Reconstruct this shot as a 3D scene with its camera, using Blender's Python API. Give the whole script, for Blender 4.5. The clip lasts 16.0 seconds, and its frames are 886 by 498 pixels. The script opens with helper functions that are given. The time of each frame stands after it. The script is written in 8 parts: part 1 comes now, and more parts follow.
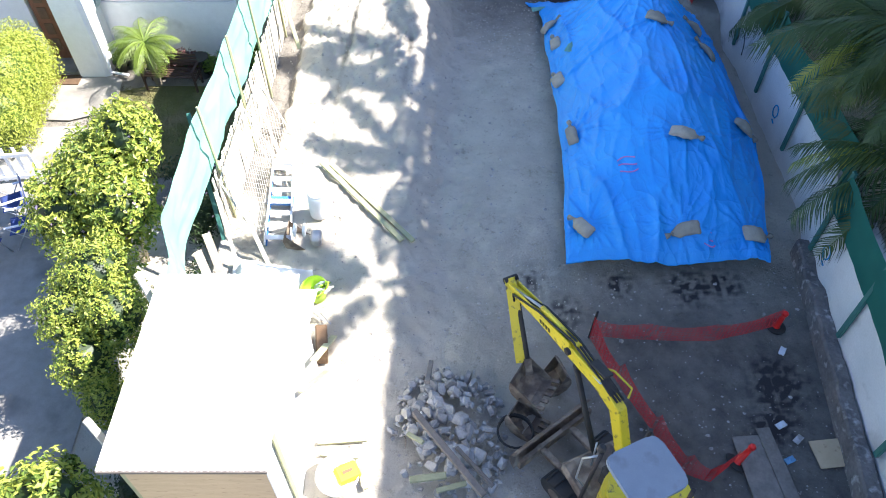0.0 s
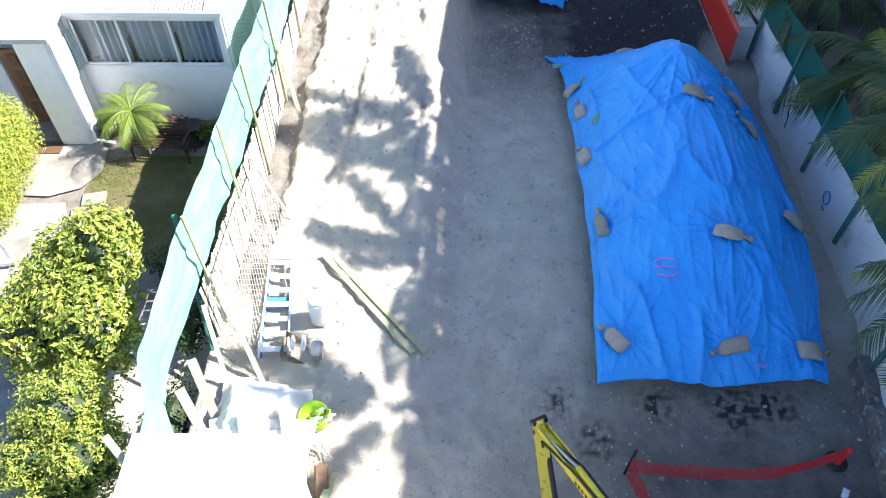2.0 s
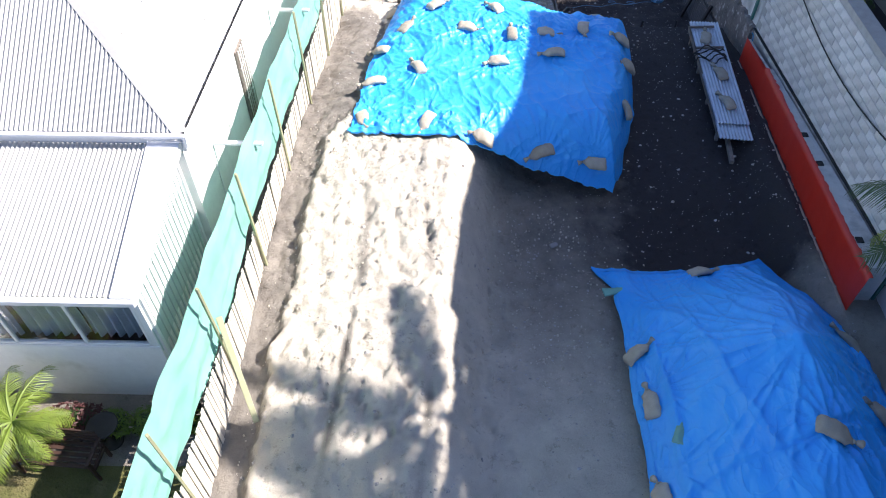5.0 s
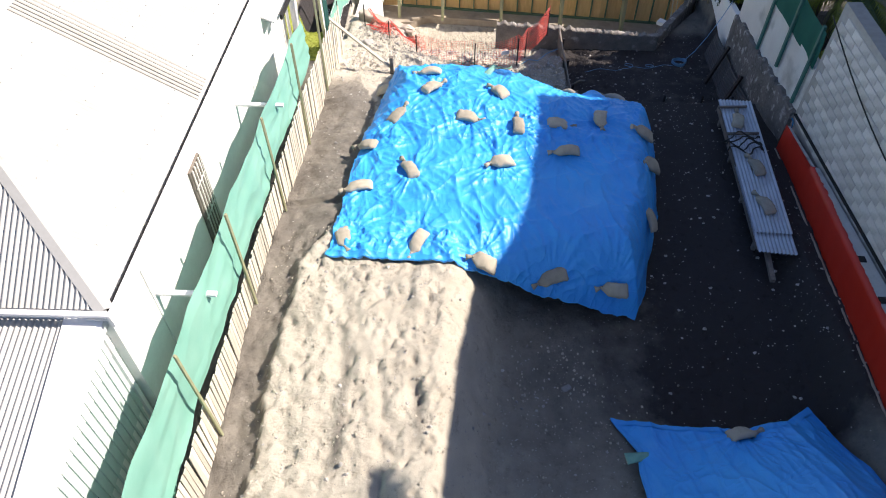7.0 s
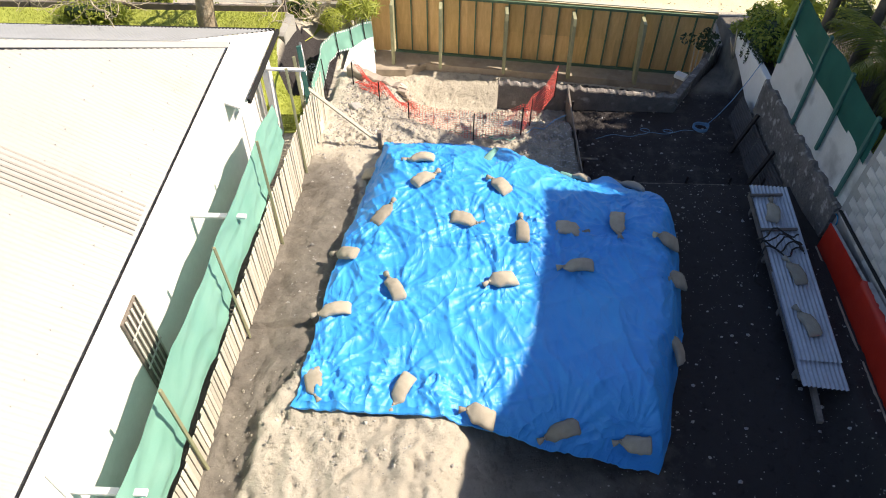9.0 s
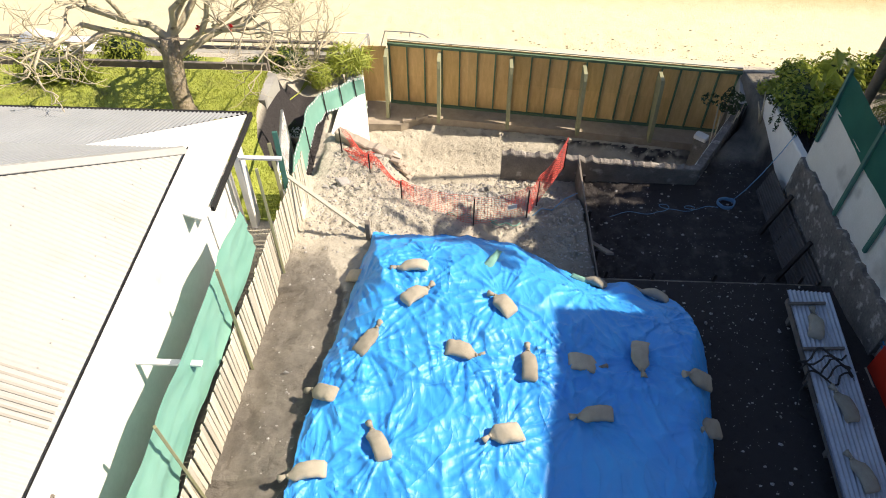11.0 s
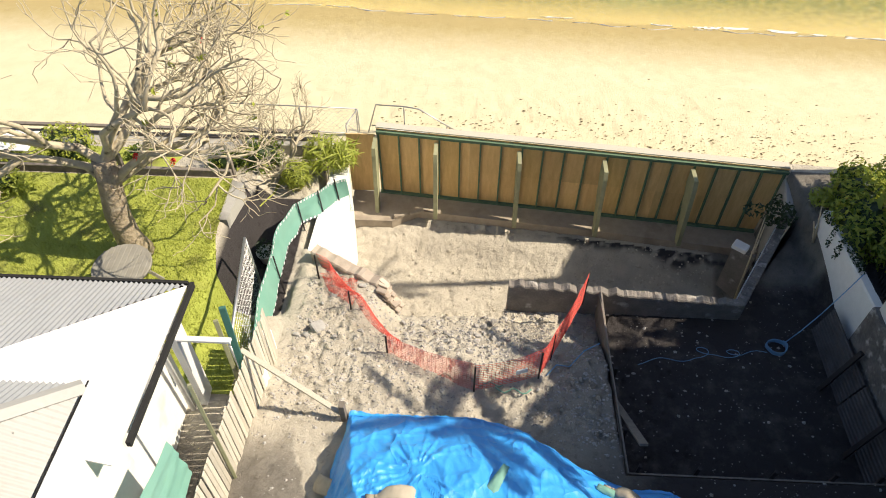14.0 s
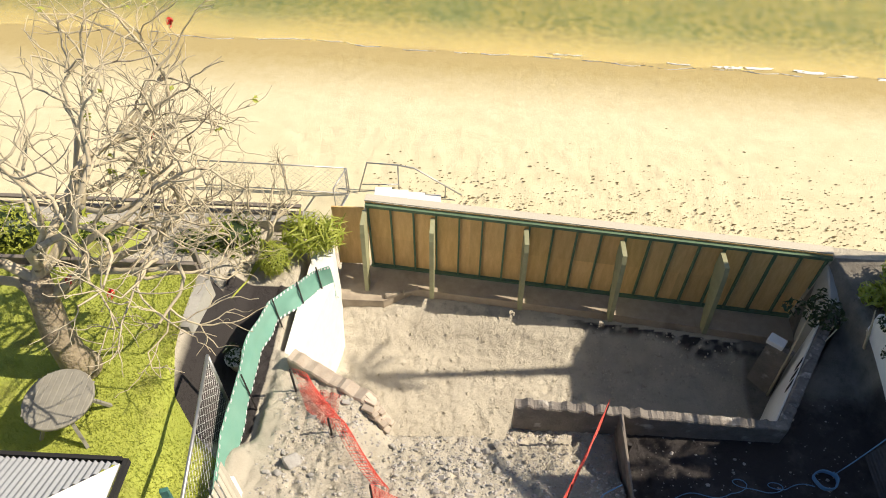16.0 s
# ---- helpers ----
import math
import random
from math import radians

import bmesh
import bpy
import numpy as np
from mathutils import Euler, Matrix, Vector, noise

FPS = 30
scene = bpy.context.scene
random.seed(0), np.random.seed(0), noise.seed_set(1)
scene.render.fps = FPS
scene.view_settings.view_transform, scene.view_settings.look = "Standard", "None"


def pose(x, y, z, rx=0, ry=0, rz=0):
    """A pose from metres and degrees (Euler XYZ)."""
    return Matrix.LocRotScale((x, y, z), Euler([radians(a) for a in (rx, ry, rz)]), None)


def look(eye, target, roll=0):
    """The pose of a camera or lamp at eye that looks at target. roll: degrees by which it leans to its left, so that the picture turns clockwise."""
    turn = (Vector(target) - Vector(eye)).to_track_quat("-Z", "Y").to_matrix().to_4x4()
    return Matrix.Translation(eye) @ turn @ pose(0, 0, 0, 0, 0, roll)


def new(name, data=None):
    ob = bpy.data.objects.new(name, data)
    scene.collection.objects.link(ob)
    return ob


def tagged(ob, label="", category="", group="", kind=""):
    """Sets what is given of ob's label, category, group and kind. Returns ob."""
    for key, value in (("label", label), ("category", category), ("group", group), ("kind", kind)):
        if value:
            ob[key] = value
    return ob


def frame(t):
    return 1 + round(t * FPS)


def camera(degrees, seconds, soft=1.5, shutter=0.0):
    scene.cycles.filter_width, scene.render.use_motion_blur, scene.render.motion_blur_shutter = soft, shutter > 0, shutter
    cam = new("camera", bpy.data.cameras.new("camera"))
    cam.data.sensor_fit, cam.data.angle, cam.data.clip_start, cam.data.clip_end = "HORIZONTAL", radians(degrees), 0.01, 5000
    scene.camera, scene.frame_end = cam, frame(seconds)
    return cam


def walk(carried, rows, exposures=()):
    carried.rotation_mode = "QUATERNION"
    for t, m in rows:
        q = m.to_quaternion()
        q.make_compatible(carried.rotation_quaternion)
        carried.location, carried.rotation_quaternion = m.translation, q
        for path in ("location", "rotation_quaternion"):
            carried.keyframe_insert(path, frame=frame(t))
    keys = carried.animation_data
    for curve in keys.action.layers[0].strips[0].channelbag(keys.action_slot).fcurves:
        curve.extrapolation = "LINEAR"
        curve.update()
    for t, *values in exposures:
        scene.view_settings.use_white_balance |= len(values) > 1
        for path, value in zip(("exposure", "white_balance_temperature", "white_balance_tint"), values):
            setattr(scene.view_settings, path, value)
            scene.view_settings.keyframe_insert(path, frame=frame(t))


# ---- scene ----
cam = camera(64.0, 16.0, soft=1.0)
METRES, EYE, TILT, LEAN, TURN = 25.9, 9.8, -49.3, 0.0, 0.0
ROWS = [
    (0.0, 0.0, 0.0, 0.0, 0.0, 0.0, 0.0),
    (0.5, -0.0013, 0.0016, 0.004, 0.09, 0.01, -0.11),
    (1.0, -0.0032, 0.0111, 0.0171, 0.18, 0.01, -0.24),
    (1.5, -0.0052, 0.0291, 0.0402, 0.29, -0.0, -0.35),
    (2.0, -0.0089, 0.0567, 0.0735, 0.26, 0.15, -0.46),
    (2.5, -0.0103, 0.0869, 0.1104, 0.38, 0.17, -0.58),
    (3.0, -0.0119, 0.1211, 0.1515, 0.43, 0.25, -0.69),
    (3.5, -0.0132, 0.1509, 0.1877, 0.53, 0.28, -0.75),
    (4.0, -0.0161, 0.1812, 0.2241, 0.57, 0.31, -0.83),
    (4.5, -0.0177, 0.2073, 0.2561, 0.66, 0.34, -0.9),
    (5.0, -0.0177, 0.2345, 0.2875, 0.77, 0.43, -0.94),
    (7.5, -0.0113, 0.3379, 0.4082, 1.19, 0.66, -1.34),
    (8.0, -0.0096, 0.3578, 0.4306, 1.26, 0.66, -1.4),
    (8.5, -0.0095, 0.377, 0.4513, 1.27, 0.67, -1.48),
    (9.0, -0.0093, 0.3972, 0.4744, 1.32, 0.63, -1.56),
    (11.5, -0.0079, 0.4849, 0.5781, 1.54, 0.65, -1.84),
    (12.0, -0.0077, 0.5032, 0.5984, 1.55, 0.68, -1.89),
    (12.5, -0.0073, 0.52, 0.6176, 1.63, 0.67, -1.94),
    (13.0, -0.0077, 0.5381, 0.638, 1.64, 0.7, -1.99),
    (13.5, -0.008, 0.5551, 0.6567, 1.7, 0.69, -2.01),
    (14.0, -0.009, 0.5742, 0.6769, 1.73, 0.68, -2.06),
    (14.5, -0.0097, 0.5926, 0.6946, 1.74, 0.72, -2.13),
    (15.0, -0.0101, 0.6125, 0.715, 1.75, 0.69, -2.19),
    (15.5, -0.0106, 0.6307, 0.7351, 1.76, 0.59, -2.24),
    (16.0, -0.0115, 0.6506, 0.7573, 1.76, 0.48, -2.29),
]
walk(cam, [(t, pose(0, 0, EYE, TILT, LEAN, TURN) @ pose(METRES * x, METRES * y, METRES * z, 90 + pitch, roll, yaw)) for t, x, y, z, yaw, pitch, roll in ROWS],
     exposures=[(0.0, 1.88, 5950, 15), (2.5, 1.75, 5950, 16), (4.0, 1.61, 5950, 18), (5.2, 1.22, 6050, 20), (7.5, 0.74, 6600, 17), (9.0, 0.66, 6950, 16), (12.5, 0.52, 7050, 13), (16.0, 0.35, 7100, 12)])

# ---- light: a clear sky and one sun over the neighbour's roof ----
SUN_UP, SUN_TURN = 46.0, 5.0
world = bpy.data.worlds.new("sky")
scene.world = world
world.use_nodes = True
wn = world.node_tree
sky = wn.nodes.new("ShaderNodeTexSky")
sky.sky_type, sky.sun_disc = "NISHITA", False
sky.ozone_density = 3.0
sky.sun_elevation, sky.sun_rotation = radians(SUN_UP), radians(90 - SUN_TURN)
wn.links.new(sky.outputs[0], wn.nodes["Background"].inputs[0])
wn.nodes["Background"].inputs[1].default_value = 0.09
lamp = bpy.data.lights.new("sun", "SUN")
lamp.energy, lamp.angle, lamp.color = 5.0, radians(0.53), (1.0, 0.915, 0.77)
sun = new("sun", lamp)
to_sun = Vector((math.cos(radians(SUN_UP)) * math.cos(radians(SUN_TURN)), math.cos(radians(SUN_UP)) * math.sin(radians(SUN_TURN)), math.sin(radians(SUN_UP))))
sun.matrix_world = look(to_sun * 40, (0, 0, 0))

# ---- tools ----
R = random.Random(7)


def lerp(a, b, t):
    return a + (b - a) * t


def sm(a, b, x):
    """Smooth step from 0 at a to 1 at b."""
    t = min(1.0, max(0.0, (x - a) / (b - a)))
    return t * t * (3 - 2 * t)


def line(x, *pairs):
    """A broken line through (x, value) pairs."""
    return float(np.interp(x, pairs[0::2], pairs[1::2]))


def fbm(x, y, z=0.0, octaves=3):
    v, a, f = 0.0, 1.0, 1.0
    for _ in range(octaves):
        v += a * noise.noise((x * f, y * f, z + 3.1 * f))
        a, f = a * 0.5, f * 2.03
    return v


def box(bm, c, s, rot=None, bevel=0.0):
    """A box of size s about c, turned by the Euler degrees rot, its edges rounded by bevel."""
    m = Matrix.LocRotScale(Vector(c), Euler([radians(a) for a in (rot or (0, 0, 0))]), Vector(s))
    g = bmesh.ops.create_cube(bm, size=1.0, matrix=m)
    if bevel:
        es = {e for v in g["verts"] for e in v.link_edges}
        bmesh.ops.bevel(bm, geom=list(es), offset=bevel, segments=1, affect="EDGES")
    return bm


def beam(bm, p, q, w, h, up=(0, 0, 1), bevel=0.0):
    """A squared timber from p to q, w wide and h deep."""
    p, q = Vector(p), Vector(q)
    d = (q - p)
    z = d.normalized()
    x = Vector(up).cross(z)
    if x.length < 1e-4:
        x = Vector((1, 0, 0)).cross(z)
    x.normalize()
    y = z.cross(x)
    m = Matrix((x * w, y * h, d)).transposed().to_4x4()
    m.translation = (p + q) / 2
    g = bmesh.ops.create_cube(bm, size=1.0, matrix=m)
    if bevel:
        es = {e for v in g["verts"] for e in v.link_edges}
        bmesh.ops.bevel(bm, geom=list(es), offset=bevel, segments=1, affect="EDGES")
    return bm


def tube(bm, pts, r, n=8, r_end=None, caps=True):
    """A round bar along the points pts, of radius r, tapering to r_end."""
    pts = [Vector(p) for p in pts]
    rings = []
    side = None
    for i, p in enumerate(pts):
        d = (pts[min(i + 1, len(pts) - 1)] - pts[max(i - 1, 0)]).normalized()
        if side is None:
            side = d.orthogonal().normalized()
        side = (side - d * side.dot(d)).normalized()
        up = d.cross(side)
        rr = r if r_end is None else lerp(r, r_end, i / max(1, len(pts) - 1))
        rings.append([bm.verts.new(p + (side * math.cos(2 * math.pi * k / n) + up * math.sin(2 * math.pi * k / n)) * rr) for k in range(n)])
    for a, b in zip(rings, rings[1:]):
        for k in range(n):
            bm.faces.new((a[k], a[(k + 1) % n], b[(k + 1) % n], b[k])).smooth = True
    if caps:
        bm.faces.new(rings[0][::-1])
        bm.faces.new(rings[-1])
    return bm


def lathe(bm, profile, n=24, at=(0, 0, 0)):
    """A turned shape: profile is (radius, height) pairs."""
    at = Vector(at)
    rings = [[bm.verts.new(at + Vector((r * math.cos(2 * math.pi * k / n), r * math.sin(2 * math.pi * k / n), h))) for k in range(n)] for r, h in profile]
    for a, b in zip(rings, rings[1:]):
        for k in range(n):
            bm.faces.new((a[k], a[(k + 1) % n], b[(k + 1) % n], b[k])).smooth = True
    bm.faces.new(rings[0][::-1])
    bm.faces.new(rings[-1])
    return bm


def prism(bm, pts, z0, z1):
    """An upright prism over the plan pts."""
    a = [bm.verts.new((x, y, z0)) for x, y in pts]
    b = [bm.verts.new((x, y, z1)) for x, y in pts]
    n = len(pts)
    for i in range(n):
        bm.faces.new((a[i], a[(i + 1) % n], b[(i + 1) % n], b[i]))
    bm.faces.new(a[::-1])
    bm.faces.new(b)
    return bm


def slab(bm, corners, thick, down=None):
    """A plate with the four or more upper corners given, thick deep along down."""
    vs = [Vector(c) for c in corners]
    nrm = Vector(down).normalized() if down else -((vs[1] - vs[0]).cross(vs[2] - vs[0])).normalized()
    a = [bm.verts.new(v) for v in vs]
    b = [bm.verts.new(v + nrm * thick) for v in vs]
    n = len(vs)
    bm.faces.new(a)
    bm.faces.new(b[::-1])
    for i in range(n):
        bm.faces.new((a[(i + 1) % n], a[i], b[i], b[(i + 1) % n]))
    return bm


def sheet(bm, f, nu, nv, thick=0.0):
    """A surface f(u, v) over the unit square, with an underside thick below."""
    g = [[bm.verts.new(f(i / nu, j / nv)) for j in range(nv + 1)] for i in range(nu + 1)]
    for i in range(nu):
        for j in range(nv):
            bm.faces.new((g[i][j], g[i + 1][j], g[i + 1][j + 1], g[i][j + 1])).smooth = True
    if thick:
        rim = [g[i][0] for i in range(nu)] + [g[nu][j] for j in range(nv)] + [g[i][nv] for i in range(nu, 0, -1)] + [g[0][j] for j in range(nv, 0, -1)]
        low = [bm.verts.new(v.co - Vector((0, 0, thick))) for v in rim]
        for i in range(len(rim)):
            k = (i + 1) % len(rim)
            bm.faces.new((rim[k], rim[i], low[i], low[k]))
    return bm


def finish(bm, name, material, flip=True):
    if flip:
        bmesh.ops.recalc_face_normals(bm, faces=bm.faces)
    me = bpy.data.meshes.new(name)
    bm.to_mesh(me)
    bm.free()
    for m in (material if isinstance(material, (list, tuple)) else [material]):
        me.materials.append(m)
    return me


def part(name, bm, material, parent, label="", flip=True):
    ob = new(name, bm if isinstance(bm, bpy.types.Mesh) else finish(bm, name, material, flip))
    ob.parent = parent
    return tagged(ob, label)


def thing(name, label, category, group="", kind="", at=None):
    ob = new(name)
    ob.empty_display_size = 0.1
    if at is not None:
        ob.matrix_world = at if isinstance(at, Matrix) else Matrix.Translation(at)
    return tagged(ob, label, category, group, kind)


def solid(name, bm, material, label, category, group="", kind="", flip=True, at=None):
    """A thing of one mesh."""
    ob = new(name, bm if isinstance(bm, bpy.types.Mesh) else finish(bm, name, material, flip))
    if at is not None:
        ob.matrix_world = at if isinstance(at, Matrix) else Matrix.Translation(at)
    return tagged(ob, label, category, group, kind)


def BM():
    return bmesh.new()

# ---- materials ----
def mat(name, a, b=None, rough=0.7, metal=0.0, scale=6.0, grain=60.0, bump=0.15, stain=None, stain_at=(0.55, 0.7), stain_scale=1.2,
        each=0.0, spec=0.5, coat=0.0, thin=0.0, stretch=(1, 1, 1), alpha=1.0, depth=0.01):
    """A painted, weathered or earthy surface: colour a to b by a broad noise, fine grain in colour and relief,
    stain in patches, each: how much single pieces differ in brightness."""
    m = bpy.data.materials.new(name)
    m.use_nodes = True
    nt = m.node_tree
    N, L = nt.nodes, nt.links.new
    p = N["Principled BSDF"]
    b = b or tuple(c * 0.75 for c in a)
    tc = N.new("ShaderNodeNewGeometry") if not each else N.new("ShaderNodeTexCoord")
    pos = tc.outputs["Position"] if not each else tc.outputs["Object"]
    mp = N.new("ShaderNodeMapping")
    mp.inputs["Scale"].default_value = stretch
    L(pos, mp.inputs["Vector"])
    n1 = N.new("ShaderNodeTexNoise")
    n1.inputs["Scale"].default_value, n1.inputs["Detail"].default_value = scale, 4
    n2 = N.new("ShaderNodeTexNoise")
    n2.inputs["Scale"].default_value, n2.inputs["Detail"].default_value = grain, 5
    L(mp.outputs[0], n1.inputs["Vector"]), L(mp.outputs[0], n2.inputs["Vector"])
    mx = N.new("ShaderNodeMix")
    mx.data_type = "RGBA"
    mx.inputs["A"].default_value, mx.inputs["B"].default_value = (*a, 1), (*b, 1)
    rp = N.new("ShaderNodeMapRange")
    rp.inputs["From Min"].default_value, rp.inputs["From Max"].default_value = 0.3, 0.7
    ad = N.new("ShaderNodeMath")
    ad.operation = "MULTIPLY_ADD"
    L(n2.outputs[0], ad.inputs[0])
    ad.inputs[1].default_value = 0.45
    sub = N.new("ShaderNodeMath")
    sub.operation = "MULTIPLY_ADD"
    L(n1.outputs[0], sub.inputs[0])
    sub.inputs[1].default_value, sub.inputs[2].default_value = 0.75, -0.1
    L(sub.outputs[0], ad.inputs[2])
    L(ad.outputs[0], rp.inputs[0])
    L(rp.outputs[0], mx.inputs["Factor"])
    col = mx.outputs["Result"]
    if stain:
        n3 = N.new("ShaderNodeTexNoise")
        n3.inputs["Scale"].default_value, n3.inputs["Detail"].default_value = stain_scale, 6
        L(mp.outputs[0], n3.inputs["Vector"])
        r3 = N.new("ShaderNodeMapRange")
        r3.inputs["From Min"].default_value, r3.inputs["From Max"].default_value = stain_at
        L(n3.outputs[0], r3.inputs[0])
        m3 = N.new("ShaderNodeMix")
        m3.data_type = "RGBA"
        m3.inputs["B"].default_value = (*stain, 1)
        L(col, m3.inputs["A"]), L(r3.outputs[0], m3.inputs["Factor"])
        col = m3.outputs["Result"]
    if each:
        oi = N.new("ShaderNodeObjectInfo")
        hv = N.new("ShaderNodeHueSaturation")
        rr = N.new("ShaderNodeMapRange")
        rr.inputs["To Min"].default_value, rr.inputs["To Max"].default_value = 1 - each, 1 + each
        L(oi.outputs["Random"], rr.inputs[0]), L(rr.outputs[0], hv.inputs["Value"]), L(col, hv.inputs["Color"])
        col = hv.outputs[0]
    L(col, p.inputs["Base Color"])
    p.inputs["Roughness"].default_value, p.inputs["Metallic"].default_value = rough, metal
    p.inputs["Specular IOR Level"].default_value, p.inputs["Coat Weight"].default_value = spec, coat
    p.inputs["Alpha"].default_value = alpha
    if thin:
        tr = N.new("ShaderNodeBsdfTranslucent")
        ms = N.new("ShaderNodeMixShader")
        ms.inputs[0].default_value = thin
        L(col, tr.inputs[0]), L(p.outputs[0], ms.inputs[1]), L(tr.outputs[0], ms.inputs[2])
        L(ms.outputs[0], N["Material Output"].inputs[0])
    if bump:
        bp = N.new("ShaderNodeBump")
        bp.inputs["Strength"].default_value, bp.inputs["Distance"].default_value = bump, depth
        L(n2.outputs[0], bp.inputs["Height"]), L(bp.outputs[0], p.inputs["Normal"])
    return m


def soil(name, dry, dry2, wet_shade, beach=False):
    """Earth or sand: grain, clods and pebbles; an attribute darkens it, for moisture and for painted shade."""
    m = mat(name, dry, dry2, rough=0.95, scale=1.7, grain=55.0, bump=0.9, spec=0.2, depth=0.018)
    nt = m.node_tree
    N, L = nt.nodes, nt.links.new
    p = N["Principled BSDF"]
    col = p.inputs["Base Color"].links[0].from_socket
    geo = N.new("ShaderNodeNewGeometry")
    at = N.new("ShaderNodeAttribute")
    at.attribute_name = "damp_shade"
    nz = N.new("ShaderNodeTexNoise")
    nz.inputs["Scale"].default_value, nz.inputs["Detail"].default_value, nz.inputs["Roughness"].default_value = 2.2, 8, 0.68
    L(geo.outputs["Position"], nz.inputs["Vector"])
    ma = N.new("ShaderNodeMath")
    ma.operation = "MULTIPLY_ADD"
    L(nz.outputs[0], ma.inputs[0])
    ma.inputs[1].default_value = 0.34 if not beach else 0.5
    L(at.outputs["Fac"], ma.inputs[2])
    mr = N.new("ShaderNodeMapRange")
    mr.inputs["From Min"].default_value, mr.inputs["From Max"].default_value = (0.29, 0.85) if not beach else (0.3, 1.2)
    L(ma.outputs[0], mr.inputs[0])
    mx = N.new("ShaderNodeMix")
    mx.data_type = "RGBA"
    mx.inputs["B"].default_value = (*wet_shade, 1)
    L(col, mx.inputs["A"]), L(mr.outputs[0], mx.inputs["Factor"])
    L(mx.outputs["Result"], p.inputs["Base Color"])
    # crumbs and footmarks as relief
    nb, bb = N.new("ShaderNodeTexNoise"), N.new("ShaderNodeBump")
    nb.inputs["Scale"].default_value, nb.inputs["Detail"].default_value, nb.inputs["Roughness"].default_value = (6.0, 9, 0.74) if not beach else (2.0, 8, 0.7)
    bb.inputs["Strength"].default_value, bb.inputs["Distance"].default_value = 1.0, 0.07 if not beach else 0.03
    L(geo.outputs["Position"], nb.inputs["Vector"]), L(nb.outputs[0], bb.inputs["Height"])
    L(p.inputs["Normal"].links[0].from_socket, bb.inputs["Normal"]), L(bb.outputs[0], p.inputs["Normal"])
    # shade painted into the relief's hollows: low noise multiplies the colour darker
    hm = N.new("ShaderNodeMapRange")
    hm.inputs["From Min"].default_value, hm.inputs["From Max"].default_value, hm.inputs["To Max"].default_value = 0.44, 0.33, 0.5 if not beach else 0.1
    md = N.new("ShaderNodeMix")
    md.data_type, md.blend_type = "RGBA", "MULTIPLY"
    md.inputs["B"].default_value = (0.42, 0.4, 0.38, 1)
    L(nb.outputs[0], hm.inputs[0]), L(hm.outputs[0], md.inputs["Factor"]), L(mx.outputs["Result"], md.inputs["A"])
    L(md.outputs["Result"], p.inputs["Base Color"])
    return m


def glass(name, tint=(0.85, 0.92, 0.95), rough=0.02):
    m = bpy.data.materials.new(name)
    m.use_nodes = True
    p = m.node_tree.nodes["Principled BSDF"]
    p.inputs["Base Color"].default_value, p.inputs["Roughness"].default_value = (*tint, 1), rough
    p.inputs["Transmission Weight"].default_value, p.inputs["IOR"].default_value = 1.0, 1.45
    return m


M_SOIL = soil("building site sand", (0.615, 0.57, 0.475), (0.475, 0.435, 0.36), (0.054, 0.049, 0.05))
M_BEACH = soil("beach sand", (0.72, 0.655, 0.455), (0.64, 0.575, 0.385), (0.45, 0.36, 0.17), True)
M_TARP = mat("blue polythene tarpaulin", (0.035, 0.39, 0.9), (0.018, 0.31, 0.86), rough=0.5, scale=1.1, grain=320, bump=0.12, spec=0.75, depth=0.003, stain=(0.045, 0.38, 0.9), stain_at=(0.6, 0.75))
M_HESSIAN = mat("hessian sandbag", (0.44, 0.395, 0.315), (0.31, 0.28, 0.22), rough=0.95, grain=180, bump=0.5, each=0.2)
M_PALING = mat("weathered cream palings", (0.66, 0.62, 0.53), (0.5, 0.46, 0.37), rough=0.85, grain=40, stretch=(8, 8, 1), each=0.2)
M_TREATED = mat("treated pine", (0.36, 0.36, 0.22), (0.28, 0.29, 0.17), rough=0.8, grain=30, each=0.15)
M_TIMBER = mat("grey old timber", (0.24, 0.21, 0.18), (0.15, 0.13, 0.11), rough=0.9, grain=25, each=0.2)
M_CLOTH = mat("green shade cloth", (0.25, 0.49, 0.405), (0.17, 0.41, 0.33), rough=0.9, scale=1.5, grain=150, bump=0.2, thin=0.18)
M_WHITE = mat("white painted render", (0.84, 0.84, 0.82), (0.77, 0.77, 0.75), rough=0.75, grain=25, bump=0.1, stain=(0.55, 0.54, 0.5), stain_at=(0.62, 0.8))
M_TRIM = mat("white gloss paint", (0.8, 0.8, 0.8), (0.75, 0.75, 0.75), rough=0.4, bump=0.03)
M_ROOF = mat("off-white corrugated steel roof", (0.43, 0.43, 0.415), (0.37, 0.37, 0.35), rough=0.5, scale=0.6, grain=18, bump=0.03, stain=(0.36, 0.34, 0.29), stain_at=(0.6, 0.85))
M_RIB = mat("weathered rib of a roof sheet", (0.36, 0.345, 0.31), (0.3, 0.285, 0.25), rough=0.7)
M_FIBRO = mat("pale grey-green wall sheet", (0.55, 0.62, 0.6), (0.48, 0.55, 0.53), rough=0.7, bump=0.05)
M_DARK = mat("dark gap", (0.02, 0.02, 0.02), rough=0.9, bump=0)
M_BLOCK = mat("grey concrete block", (0.68, 0.665, 0.63), (0.52, 0.51, 0.48), rough=0.9, scale=3, grain=40, bump=0.4, each=0.13, stain=(0.34, 0.33, 0.31), stain_at=(0.56, 0.75), stain_scale=2.5)
M_MORTAR = mat("mortar", (0.42, 0.41, 0.38), (0.33, 0.32, 0.3), rough=0.95, grain=60, bump=0.4)
